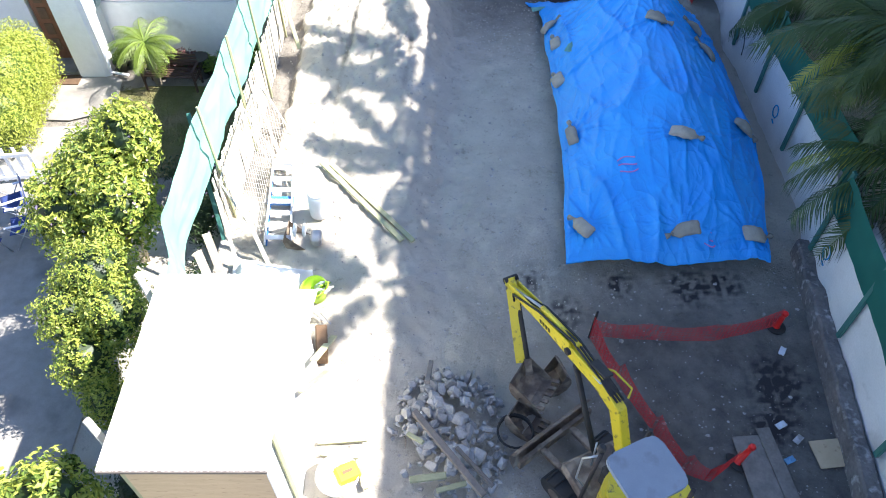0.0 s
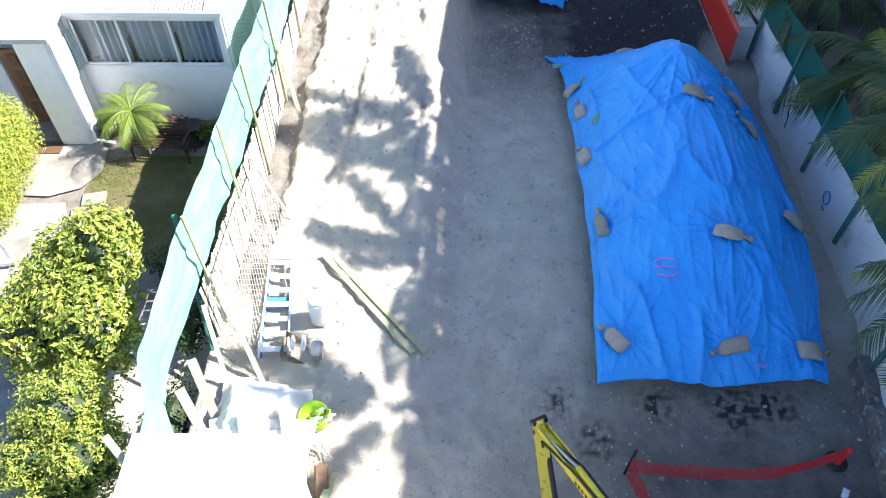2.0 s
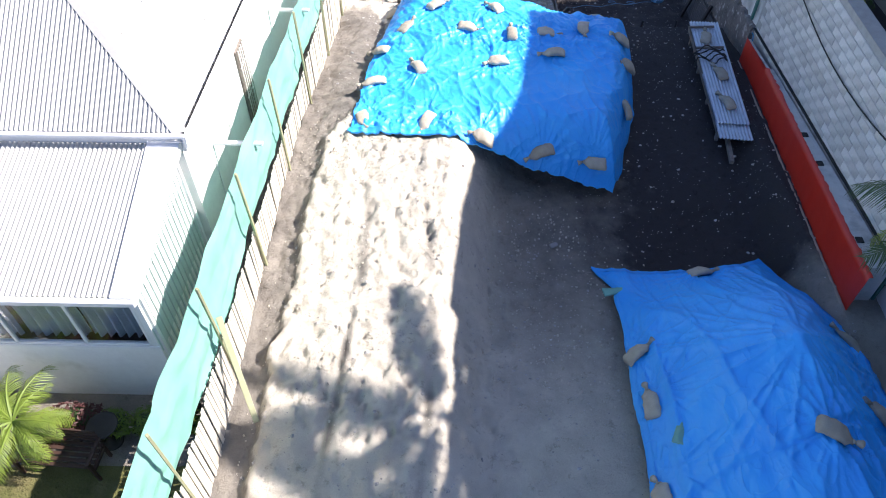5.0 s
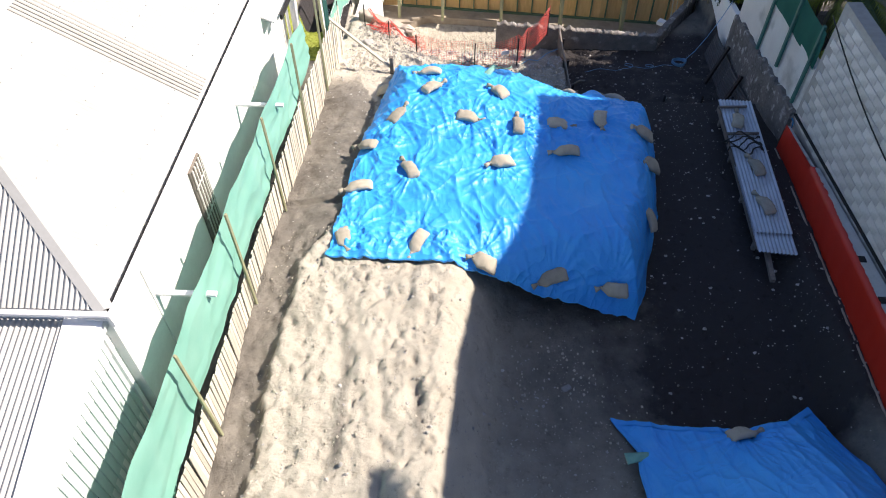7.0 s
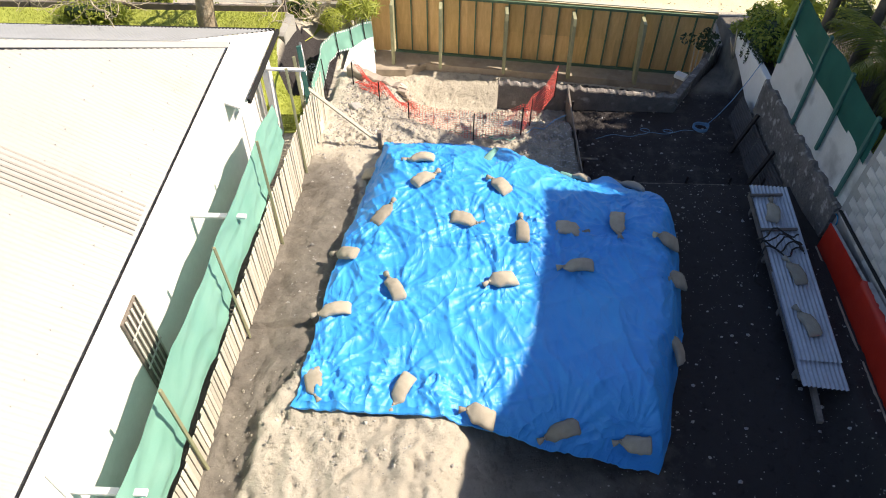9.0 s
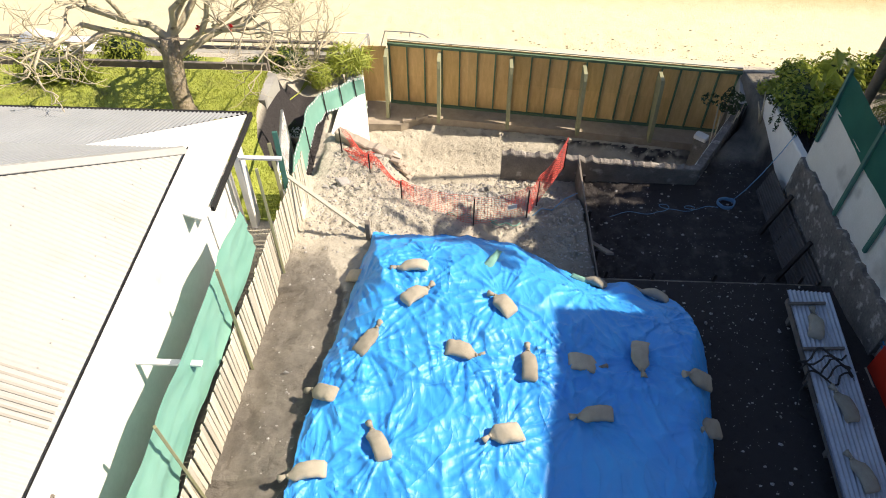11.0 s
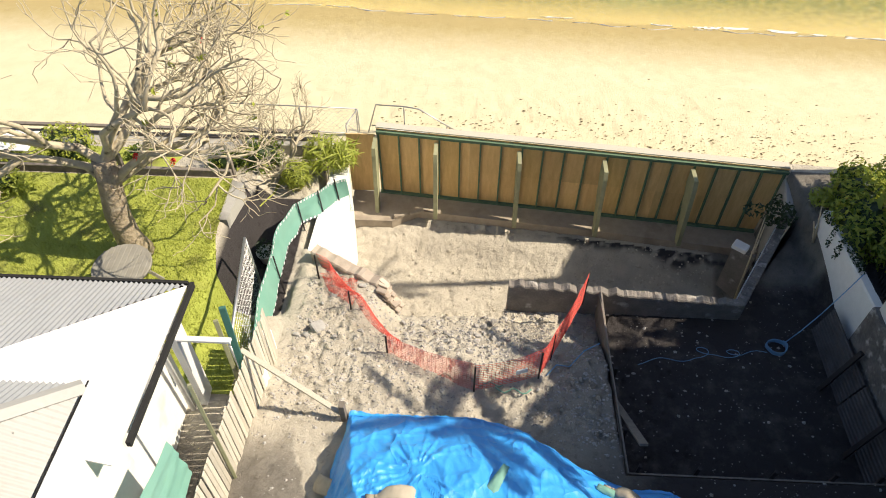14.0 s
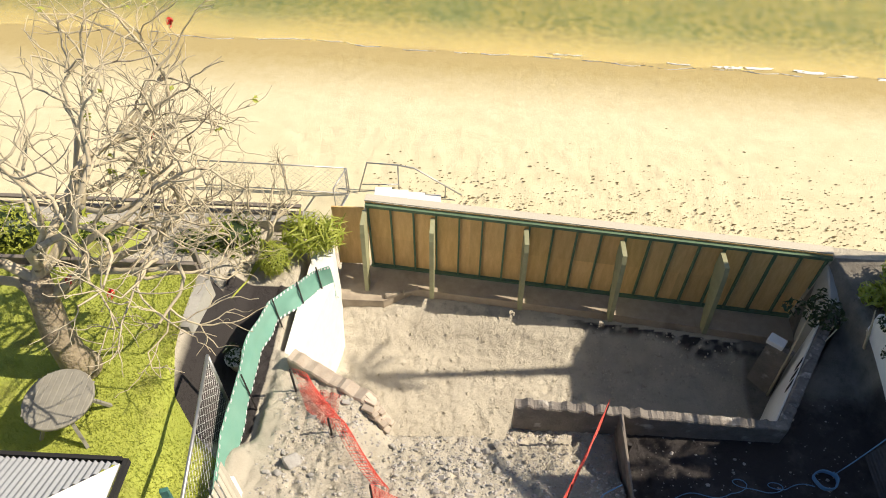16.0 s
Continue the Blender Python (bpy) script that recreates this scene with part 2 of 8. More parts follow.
M_RENDER = mat("old cement render", (0.46, 0.45, 0.41), (0.35, 0.34, 0.31), rough=0.9, scale=1.3, grain=30, bump=0.4, stain=(0.17, 0.165, 0.15), stain_at=(0.5, 0.72))
M_LIMED = mat("limewashed old render", (0.74, 0.73, 0.7), (0.6, 0.59, 0.56), rough=0.9, scale=1.3, grain=30, bump=0.4, stain=(0.36, 0.35, 0.33), stain_at=(0.56, 0.74))
M_ROUGHC = mat("rough broken concrete", (0.26, 0.235, 0.21), (0.16, 0.145, 0.13), rough=0.95, scale=4, grain=30, bump=0.9, depth=0.03, stain=(0.5, 0.48, 0.44), stain_at=(0.6, 0.72), stain_scale=3)
M_CONC = mat("concrete slab", (0.42, 0.36, 0.285), (0.33, 0.28, 0.22), rough=0.9, grain=40, bump=0.2, stain=(0.2, 0.17, 0.14), stain_at=(0.55, 0.75))
M_PLY = mat("formwork plywood", (0.8, 0.55, 0.25), (0.64, 0.41, 0.165), rough=0.7, scale=2.2, grain=14, stretch=(6, 6, 1), bump=0.05, each=0.14)
M_PAINTG = mat("green treated stud", (0.13, 0.21, 0.13), (0.09, 0.16, 0.1), rough=0.8)
M_RED = mat("red membrane paint", (0.55, 0.03, 0.012), (0.47, 0.022, 0.01), rough=0.45, scale=3, grain=30, bump=0.25)
M_ZINC = mat("galvanised corrugated iron", (0.56, 0.61, 0.68), (0.42, 0.46, 0.52), rough=0.4, metal=0.45, scale=3, grain=20, bump=0.05)
M_DULLIRON = mat("dull dark corrugated iron", (0.1, 0.095, 0.095), (0.06, 0.055, 0.055), rough=0.75, metal=0.2, scale=3, grain=20, bump=0.1)
M_STONE = mat("dark weathered stonework", (0.22, 0.2, 0.185), (0.1, 0.092, 0.085), rough=0.95, scale=3, grain=14, bump=1.0, depth=0.04, stain=(0.46, 0.44, 0.41), stain_at=(0.56, 0.72), stain_scale=6)
M_STEEL = mat("galvanised pipe", (0.5, 0.51, 0.52), rough=0.45, metal=0.8)
M_GPOST = mat("green painted post", (0.05, 0.17, 0.14), (0.035, 0.13, 0.11), rough=0.6)
# front lawn's grass, its colour darkened for the shade it lies in
M_TURF_SHADE = mat("dull dry turf with shade in its colour", (0.13, 0.13, 0.04), (0.08, 0.085, 0.025), rough=0.95, scale=2.5, grain=40, bump=0.8, depth=0.03, stain=(0.17, 0.14, 0.07), stain_at=(0.5, 0.7))
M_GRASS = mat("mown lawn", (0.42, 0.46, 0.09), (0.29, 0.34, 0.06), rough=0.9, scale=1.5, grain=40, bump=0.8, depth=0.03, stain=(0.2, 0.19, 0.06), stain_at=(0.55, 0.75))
M_PATH = mat("worn concrete path", (0.3, 0.285, 0.255), (0.23, 0.22, 0.195), rough=0.9, grain=45, bump=0.3, stain=(0.16, 0.15, 0.135), stain_at=(0.55, 0.7))

M_RUBBLE = mat("broken concrete and brick lumps", (0.42, 0.41, 0.39), (0.3, 0.29, 0.275), rough=0.95, grain=30, bump=0.5, each=0.3)
M_YELLOW = mat("yellow machine paint", (0.75, 0.6, 0.03), (0.66, 0.52, 0.025), rough=0.4, scale=3, bump=0.04, stain=(0.14, 0.11, 0.05), stain_at=(0.58, 0.72), stain_scale=11)
M_CABTOP = mat("pale grey cab roof", (0.27, 0.31, 0.35), (0.23, 0.27, 0.31), rough=0.4, bump=0.03, stain=(0.2, 0.22, 0.24), stain_at=(0.55, 0.7), stain_scale=4)
M_BLACK = mat("black rubber and hoses", (0.022, 0.021, 0.02), (0.04, 0.037, 0.033), rough=0.75, bump=0.2)
M_RUST = mat("muddy worn steel", (0.22, 0.17, 0.125), (0.12, 0.09, 0.07), rough=0.75, metal=0.2, scale=7, grain=40, bump=0.4, stain=(0.34, 0.28, 0.21), stain_at=(0.47, 0.62), stain_scale=5)
M_ORANGE = mat("orange barrier mesh", (0.86, 0.14, 0.1), (0.78, 0.11, 0.09), rough=0.6, bump=0, thin=0.25)
M_REDMESH = mat("red barrier mesh", (0.74, 0.065, 0.06), (0.62, 0.04, 0.04), rough=0.6, bump=0, thin=0.35)
M_REDPLASTIC = mat("red plastic", (0.85, 0.03, 0.02), (0.75, 0.025, 0.02), rough=0.35, bump=0.02)
M_WHITEPLASTIC = mat("white plastic", (0.75, 0.76, 0.78), (0.68, 0.7, 0.72), rough=0.35, bump=0.02)
M_BLUE = mat("blue plastic", (0.06, 0.22, 0.55), (0.05, 0.18, 0.45), rough=0.4, bump=0.02)
M_NAVY = mat("navy canvas", (0.035, 0.06, 0.2), (0.025, 0.045, 0.15), rough=0.9, bump=0.1)
M_HOSE = mat("pale blue hose", (0.16, 0.36, 0.56), (0.13, 0.3, 0.5), rough=0.45, bump=0.02)
M_LIME = mat("lime rubber tub", (0.45, 0.7, 0.03), (0.38, 0.6, 0.025), rough=0.5, bump=0.05)
M_YTUB = mat("yellow plastic tub", (0.85, 0.6, 0.02), (0.78, 0.54, 0.02), rough=0.4, bump=0.02)
M_BROWN = mat("rusty brown steel", (0.2, 0.125, 0.07), (0.13, 0.08, 0.045), rough=0.8, metal=0.2, grain=40, bump=0.4)
M_SHEETW = mat("sun-bleached white sheet", (0.8, 0.8, 0.78), (0.74, 0.74, 0.71), rough=0.7, bump=0.05, stain=(0.6, 0.57, 0.5), stain_at=(0.62, 0.8))
M_SHEDPLY = mat("raw plywood shed wall", (0.58, 0.45, 0.28), (0.5, 0.38, 0.23), rough=0.8, scale=3, grain=14, stretch=(1, 1, 5), bump=0.06, stain=(0.36, 0.25, 0.15), stain_at=(0.62, 0.7), stain_scale=7)
M_CURTAIN = mat("grey curtain", (0.6, 0.62, 0.68), (0.5, 0.52, 0.58), rough=0.9, scale=3, grain=60, bump=0.1)
M_PANE = glass("window glass")
M_BARS = mat("painted window bars", (0.6, 0.6, 0.55), rough=0.5, bump=0.02)
M_WOODD = mat("dark red hardwood", (0.055, 0.028, 0.02), (0.035, 0.018, 0.014), rough=0.6, grain=25, bump=0.1)
M_DOOR = mat("varnished brown door", (0.24, 0.1, 0.045), (0.17, 0.07, 0.03), rough=0.4, grain=20, bump=0.05)
M_MAT = mat("brown coir mat", (0.13, 0.08, 0.045), (0.09, 0.055, 0.03), rough=0.95, grain=200, bump=0.5)
M_LEAF_Y = mat("sunny yellow-green leaves", (0.46, 0.49, 0.085), (0.3, 0.37, 0.06), rough=0.5, scale=9, bump=0, thin=0.35)
M_LEAF_G = mat("mid green leaves", (0.17, 0.25, 0.035), (0.1, 0.16, 0.025), rough=0.5, scale=9, bump=0, thin=0.3)
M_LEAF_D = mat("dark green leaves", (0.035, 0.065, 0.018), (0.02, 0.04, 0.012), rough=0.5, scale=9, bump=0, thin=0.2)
M_LEAF_R = mat("purple-brown leaves", (0.1, 0.035, 0.035), (0.06, 0.025, 0.025), rough=0.6, scale=9, bump=0, thin=0.2)
M_FERN = mat("tree fern fronds", (0.27, 0.36, 0.05), (0.15, 0.23, 0.035), rough=0.5, scale=4, bump=0, thin=0.4)
M_PALM = mat("dark palm fronds", (0.08, 0.125, 0.035), (0.045, 0.085, 0.025), rough=0.4, scale=1.5, bump=0, thin=0.3, stain=(0.3, 0.3, 0.05), stain_at=(0.63, 0.76), stain_scale=1.4)
M_PALM_Y = mat("bright palm fronds", (0.36, 0.39, 0.06), (0.2, 0.25, 0.04), rough=0.4, scale=2, bump=0, thin=0.35)
M_TRUNK = mat("palm trunk", (0.2, 0.17, 0.13), (0.13, 0.11, 0.085), rough=0.95, grain=20, bump=0.7, depth=0.02)
M_BARK = mat("pale grey-brown bark", (0.58, 0.51, 0.37), (0.46, 0.4, 0.28), rough=0.9, scale=5, grain=25, bump=0.6, depth=0.015, stain=(0.14, 0.11, 0.08), stain_at=(0.6, 0.72), stain_scale=5)
M_BARKD = mat("brown furrowed bark", (0.4, 0.335, 0.24), (0.26, 0.21, 0.15), rough=0.95, scale=4, grain=14, bump=1.0, depth=0.04, stain=(0.4, 0.35, 0.27), stain_at=(0.55, 0.7), stain_scale=3)
M_FLOWER = mat("lilac flowers", (0.5, 0.35, 0.5), (0.6, 0.5, 0.6), rough=0.6, bump=0, thin=0.3)
M_SCARLET = mat("scarlet blossom", (0.75, 0.02, 0.02), (0.6, 0.015, 0.015), rough=0.6, bump=0)
M_ROPE = mat("dark rope and strapping", (0.05, 0.045, 0.04), (0.03, 0.028, 0.025), rough=0.9, grain=120, bump=0.4)
M_DARKSTEEL = mat("dark steel picket", (0.05, 0.045, 0.045), (0.035, 0.03, 0.03), rough=0.6, metal=0.4, bump=0.1)
M_FOAM = mat("sea foam", (0.85, 0.86, 0.85), (0.75, 0.77, 0.76), rough=0.8, scale=4, grain=30, bump=0.6)
M_BRICK = mat("pale broken brick", (0.55, 0.48, 0.4), (0.44, 0.36, 0.29), rough=0.9, grain=30, bump=0.4, each=0.2)
M_ROOFD = mat("bare zinc verandah roof", (0.42, 0.44, 0.46), (0.34, 0.36, 0.38), rough=0.45, metal=0.3, scale=1, grain=20, bump=0.03)
M_PINK = mat("faded pink spray paint", (0.75, 0.25, 0.6), rough=0.7, bump=0)
M_SPRAYB = mat("blue spray paint", (0.03, 0.3, 0.6), rough=0.7, bump=0)

M_CLOTHD = mat("dark green shade cloth", (0.02, 0.15, 0.115), (0.014, 0.11, 0.085), rough=0.9, scale=1.5, grain=150, bump=0.2, thin=0.3)
M_LAWN = mat("sunlit grass blades", (0.46, 0.49, 0.1), (0.33, 0.38, 0.07), rough=0.7, scale=3, bump=0, thin=0.3)
M_TABLE = mat("grey weathered table slats", (0.3, 0.29, 0.25), (0.23, 0.22, 0.19), rough=0.8, bump=0.1)
M_WEED = mat("dry seaweed", (0.2, 0.16, 0.08), (0.1, 0.08, 0.04), rough=0.9, bump=0)

M_PEBBLE = mat("pale stone crumbs", (0.62, 0.6, 0.57), (0.22, 0.205, 0.19), rough=0.9, scale=9, grain=60, bump=0)
# the beach runs on under water as weed-mottled sand
nt = M_BEACH.node_tree
N, L = nt.nodes, nt.links.new
p = N["Principled BSDF"]
dry = p.inputs["Base Color"].links[0].from_socket
geo, at, n1, n2, r1, m1, m2, m3 = (N.new("ShaderNode" + k) for k in ("NewGeometry", "Attribute", "TexNoise", "TexNoise", "MapRange", "Mix", "Mix", "Mix"))
at.attribute_name = "depth"
n1.inputs["Scale"].default_value, n1.inputs["Detail"].default_value, n1.inputs["Roughness"].default_value = 3.6, 6, 0.7
n2.inputs["Scale"].default_value = 0.16
r1.inputs["From Min"].default_value, r1.inputs["From Max"].default_value = 0.38, 0.62
for m in (m1, m2, m3):
    m.data_type = "RGBA"
m1.inputs["A"].default_value, m1.inputs["B"].default_value = (0.3, 0.26, 0.075, 1), (0.075, 0.1, 0.025, 1)
m2.inputs["B"].default_value = (0.045, 0.12, 0.05, 1)
r2 = N.new("ShaderNodeMapRange")
r2.inputs["From Min"].default_value, r2.inputs["From Max"].default_value, r2.inputs["To Max"].default_value = 0.5, 0.72, 0.8
for n in (n1, n2):
    L(geo.outputs["Position"], n.inputs["Vector"])
L(n1.outputs[0], r1.inputs[0]), L(r1.outputs[0], m1.inputs["Factor"]), L(m1.outputs["Result"], m2.inputs["A"])
L(n2.outputs[0], r2.inputs[0]), L(r2.outputs[0], m2.inputs["Factor"])
L(dry, m3.inputs["A"]), L(m2.outputs["Result"], m3.inputs["B"]), L(at.outputs["Fac"], m3.inputs["Factor"])
L(m3.outputs["Result"], p.inputs["Base Color"])
nt = M_TARP.node_tree
N, L = nt.nodes, nt.links.new
geo = N.new("ShaderNodeNewGeometry")
normal = N["Principled BSDF"].inputs["Normal"].links[0].from_socket
for size, stretch, deep in ((1.3, (1.0, 0.6, 1.0), 0.05), (3.0, (1.0, 0.6, 1.0), 0.018), (9.0, (1.0, 0.3, 1.0), 0.004)):
    # soft folds with sharp crests
    mp, nz, off, ab, pw, bp = (N.new("ShaderNode" + k) for k in ("Mapping", "TexNoise", "Math", "Math", "Math", "Bump"))
    mp.inputs["Scale"].default_value = stretch
    nz.inputs["Scale"].default_value, nz.inputs["Detail"].default_value, nz.inputs["Distortion"].default_value = size, 1.5, 0.6
    off.operation, ab.operation, pw.operation = "SUBTRACT", "ABSOLUTE", "POWER"
    off.inputs[1].default_value, pw.inputs[1].default_value = 0.5, 0.6
    L(geo.outputs["Position"], mp.inputs["Vector"]), L(mp.outputs[0], nz.inputs["Vector"]), L(nz.outputs[0], off.inputs[0])
    L(off.outputs[0], ab.inputs[0]), L(ab.outputs[0], pw.inputs[0]), L(pw.outputs[0], bp.inputs["Height"])
    bp.invert = True
    bp.inputs["Strength"].default_value, bp.inputs["Distance"].default_value = 0.7, deep * 2.2
    L(normal, bp.inputs["Normal"])
    normal = bp.outputs[0]
L(normal, N["Principled BSDF"].inputs["Normal"])

# ---- land, sea and the two covered heaps ----
def fence_x(y):
    return line(y, 2, -4.3, 9, -4.15, 13, -4.02, 18, -3.92, 23, -3.78, 30.2, -3.6)


def yard_edge(x):
    """How far towards the sea the upper level reaches before it drops into the sunken yard."""
    return line(x, -3.9, 33.4, -3.5, 33.15, -1.75, 32.1, -1.55, 31.78, -0.5, 31.86, 0.55, 31.84, 0.68, 32.13, 5.5, 32.15, 7.4, 34.6)


def land(x, y):
    """Height of the land."""
    mid = line(y, 0, -0.85, 6, -0.85, 10, -0.76, 15, -0.72, 17, -1.02, 19, -1.28, 21, -1.1, 24, -1.0, 27, -1.05, 28.1, -1.15, 29.4, -1.3, 31, -1.55, 33, -1.7)
    bank = line(y, 0, -0.7, 6, -0.7, 8, -0.42, 12, -0.32, 15, 0.0, 18, 0.25, 20, 0.42, 22, 0.42, 24, 0.0, 26, -0.3, 28.5, -0.75, 31, -1.4, 33, -1.9)
    edge_l = line(y, 0, -1.1, 8, -1.0, 12, -1.1, 15, -0.9, 20, -0.6, 24, -0.3, 28, -1.8, 33, -1.8)
    edge_r = line(y, 0, -0.6, 8, 0.2, 12, 0.35, 15, 0.35, 20, 0.7, 24, 1.4, 28, 0.6, 33, 0.6)
    z = lerp(bank, mid, sm(edge_l, edge_r, x))
    z -= 0.42 * math.exp(-((x - 4.6) / 1.6) ** 2 - ((y - 19.9) / 1.3) ** 2)
    if x < -2.6 and y < 27:
        z -= 0.16 * sm(-3.0, -3.7, x) * sm(11, 15, y)
    if x > 5.9 and 16 < y < 27.5:
        z = lerp(z, line(y, 16, -0.45, 17.3, -0.32, 25.9, -0.82, 27.5, -1.05), sm(6.1, 6.65, x) * sm(16.0, 17.0, y) * sm(27.5, 26.4, y))
    if y > 28:
        z = lerp(z, -2.2, sm(2.5, 2.6, x) * sm(28.02, 28.12, y))
    if 30 < y < 33:
        z -= 0.62 * sm(30.3, 31.7, y) * sm(-2.3, -1.4, x) * sm(2.6, 2.5, x)
    e = yard_edge(x)
    if y > e - 0.05:
        ledge = line(x, -2.2, 36.0, -1.55, 36.4, 3.1, 35.9, 7.3, 35.35)
        z = lerp(z, -4.5 + 0.5 * sm(ledge - 1.3, ledge - 0.1, y), sm(e, e + 0.14, y))
    if x > 7.25:
        z = lerp(z, line(y, 0, -0.4, 18, -0.3, 30, -0.6, 34, -1.3, 36.5, -1.6), sm(7.3, 7.5, x))
    if x < fence_x(min(y, 30)) - 0.1 and y < 37.5:
        g = line(y, 0, -1.3, 6, -1.2, 12, -0.85, 15, -0.76, 28, -0.7, 34.2, -0.66, 34.4, -1.5, 37, -1.8)
        if y > 32.3:
            g = lerp(g, line(y, 30, -1.9, 33, -1.95, 37, -2.1), sm(-5.32, -4.7, x) * sm(32.3, 32.7, y))
        if y > 29:
            g -= (0.3 + 0.92 * sm(30.6, 31.6, y)) * sm(-5.35, -4.6, x) * sm(29.0, 30.0, y) * sm(32.7, 32.3, y)
        z = lerp(z, g, sm(fence_x(min(y, 30)) - 0.1, fence_x(min(y, 30)) - 0.3, x))
    t = y + 0.06 * max(-15.0, min(15.0, x)) * sm(40, 44, y)
    shore = line(t, 37.2, -3.85, 39, -3.95, 42, -4.15, 45.5, -4.4, 48.6, -4.62, 55, -5.3, 70, -6.6, 120, -9, 900, -30)
    return lerp(z, shore, sm(37.0, 37.5, y + (0.09 * x if x > -3.5 else 0.3)))


def damp_shade_at(x, y):
    # real moist patches, plus shade put into the colour of shaded ground
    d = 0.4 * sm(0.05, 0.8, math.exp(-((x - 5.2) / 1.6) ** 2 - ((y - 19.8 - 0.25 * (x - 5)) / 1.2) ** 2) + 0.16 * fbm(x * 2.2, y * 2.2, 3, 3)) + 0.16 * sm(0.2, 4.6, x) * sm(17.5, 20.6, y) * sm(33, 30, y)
    e = fence_x(y) + line(y, 9, 0.5, 16, 0.55, 20, 0.66, 21.4, 0.85, 22.6, 1.5, 27, 1.3, 28, 0.8) + 0.16 * noise.noise((y * 0.6, 3, 1)) + 0.12 * noise.noise((y * 2.4, 7, 1)) + 0.09 * noise.noise((x * 6, y * 6, 3))
    d += (0.47 + 0.03 * sm(21, 22.5, y)) * sm(e + 0.04, e - 0.04, x) * sm(9.5, 10.5, y) * sm(28.8, 27.5, y)
    # ruts darker in broken stretches along their hollows
    for rut in (-2.25, -0.95):
        c = rut + 0.18 * math.sin(y * 0.55 + rut)
        d += 0.45 * math.exp(-((x - c) / 0.1) ** 2) * sm(12, 14, y) * sm(22, 21, y) * 1.5 * max(0, noise.noise((rut, y * 0.9, 2)) + 0.3)
    if 32 < y < 36.5 and land(x, y) < -4:
        ledge = line(x, -2.2, 36.0, -1.55, 36.4, 3.1, 35.9, 7.3, 35.35)
        d += 0.45 * sm(ledge - 0.55, ledge - 0.15, y + 0.3 * noise.noise((x * 1.6, y * 1.6, 8))) * sm(-0.25, 0.25, noise.noise((x * 5, y * 5, 9)) + 0.15)
        # right part of the yard floor darkened to deepen its shade
        d += 0.25 * max(0.0, noise.noise((x * 0.7, y * 0.9, 4)) - 0.1) + 0.42 * sm(2.0, 3.0, x) - 0.2
    # shade painted on, stronger towards the tall neighbour
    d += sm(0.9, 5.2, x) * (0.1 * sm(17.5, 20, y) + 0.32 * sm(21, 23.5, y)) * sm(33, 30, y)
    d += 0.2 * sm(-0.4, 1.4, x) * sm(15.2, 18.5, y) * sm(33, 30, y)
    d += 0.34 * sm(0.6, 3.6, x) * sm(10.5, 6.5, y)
    for bx, by, r in ((1.65, 8.3, 0.3), (2.2, 7.6, 0.32), (3.3, 8.25, 0.28), (4.6, 8.2, 0.4), (5.3, 8.25, 0.35), (5.7, 6.1, 0.4), (5.4, 5.4, 0.3)):
        # moist crumbs fallen from the diggings
        d += 0.4 * math.exp(-((x - bx) ** 2 + (y - by) ** 2) / (r * r)) * sm(-0.3, 0.4, noise.noise((x * 9, y * 9, 5)) + 0.4 * noise.noise((x * 20, y * 20, 5)))
    # shaded middle of the site darkened in colour
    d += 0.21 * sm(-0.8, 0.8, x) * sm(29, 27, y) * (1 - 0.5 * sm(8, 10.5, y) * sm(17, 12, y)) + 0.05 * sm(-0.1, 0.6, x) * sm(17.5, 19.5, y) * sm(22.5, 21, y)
    # deep shade of the dug level painted as dark soil
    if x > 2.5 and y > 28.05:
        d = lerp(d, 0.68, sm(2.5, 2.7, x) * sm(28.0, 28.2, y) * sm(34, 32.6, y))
    # corner between the yard walls painted darker too
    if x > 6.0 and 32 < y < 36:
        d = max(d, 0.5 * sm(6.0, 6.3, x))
    # passage floor painted dark where the screen's shadow falls short
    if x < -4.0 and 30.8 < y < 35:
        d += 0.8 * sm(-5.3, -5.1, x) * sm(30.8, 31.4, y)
    if y > 37:
        d = sm(43.6, 47.4, y + 0.045 * x + 0.5 * noise.noise((x * 0.15, y * 0.2, 5)))
    return d


PRINTS = {}
rp = random.Random(91)
for k in range(2900):
    # footprints and heel marks: place, heading, half length, depth
    x, y = (rp.uniform(-3.5, 0.3), rp.uniform(14.5, 22.5)) if k % 5 < 2 else (rp.uniform(-3.3, 4.0), rp.uniform(28.6, 36.2))
    q = (x, y, rp.gauss(1.5, 0.5), rp.uniform(0.06, 0.12), rp.uniform(0.015, 0.05))
    for i in (-1, 0, 1):
        for j in (-1, 0, 1):
            PRINTS.setdefault((math.floor(x / 0.4) + i, math.floor(y / 0.4) + j), []).append(q)


def prints_at(x, y):
    """Hollows with a pushed-up rim where boots have gone."""
    z = 0.0
    for px, py, a, l, deep in PRINTS.get((math.floor(x / 0.4), math.floor(y / 0.4)), ()):
        dx, dy = x - px, y - py
        u, v = (dx * math.cos(a) + dy * math.sin(a)) / l, (dy * math.cos(a) - dx * math.sin(a)) / (0.5 * l)
        r = u * u + v * v
        if r < 4:
            z += deep * (-math.exp(-r * r * 0.9) + 0.45 * math.exp(-((r - 1.7) / 0.5) ** 2) * (0.5 + 0.5 * u))
    return max(-0.12, z)


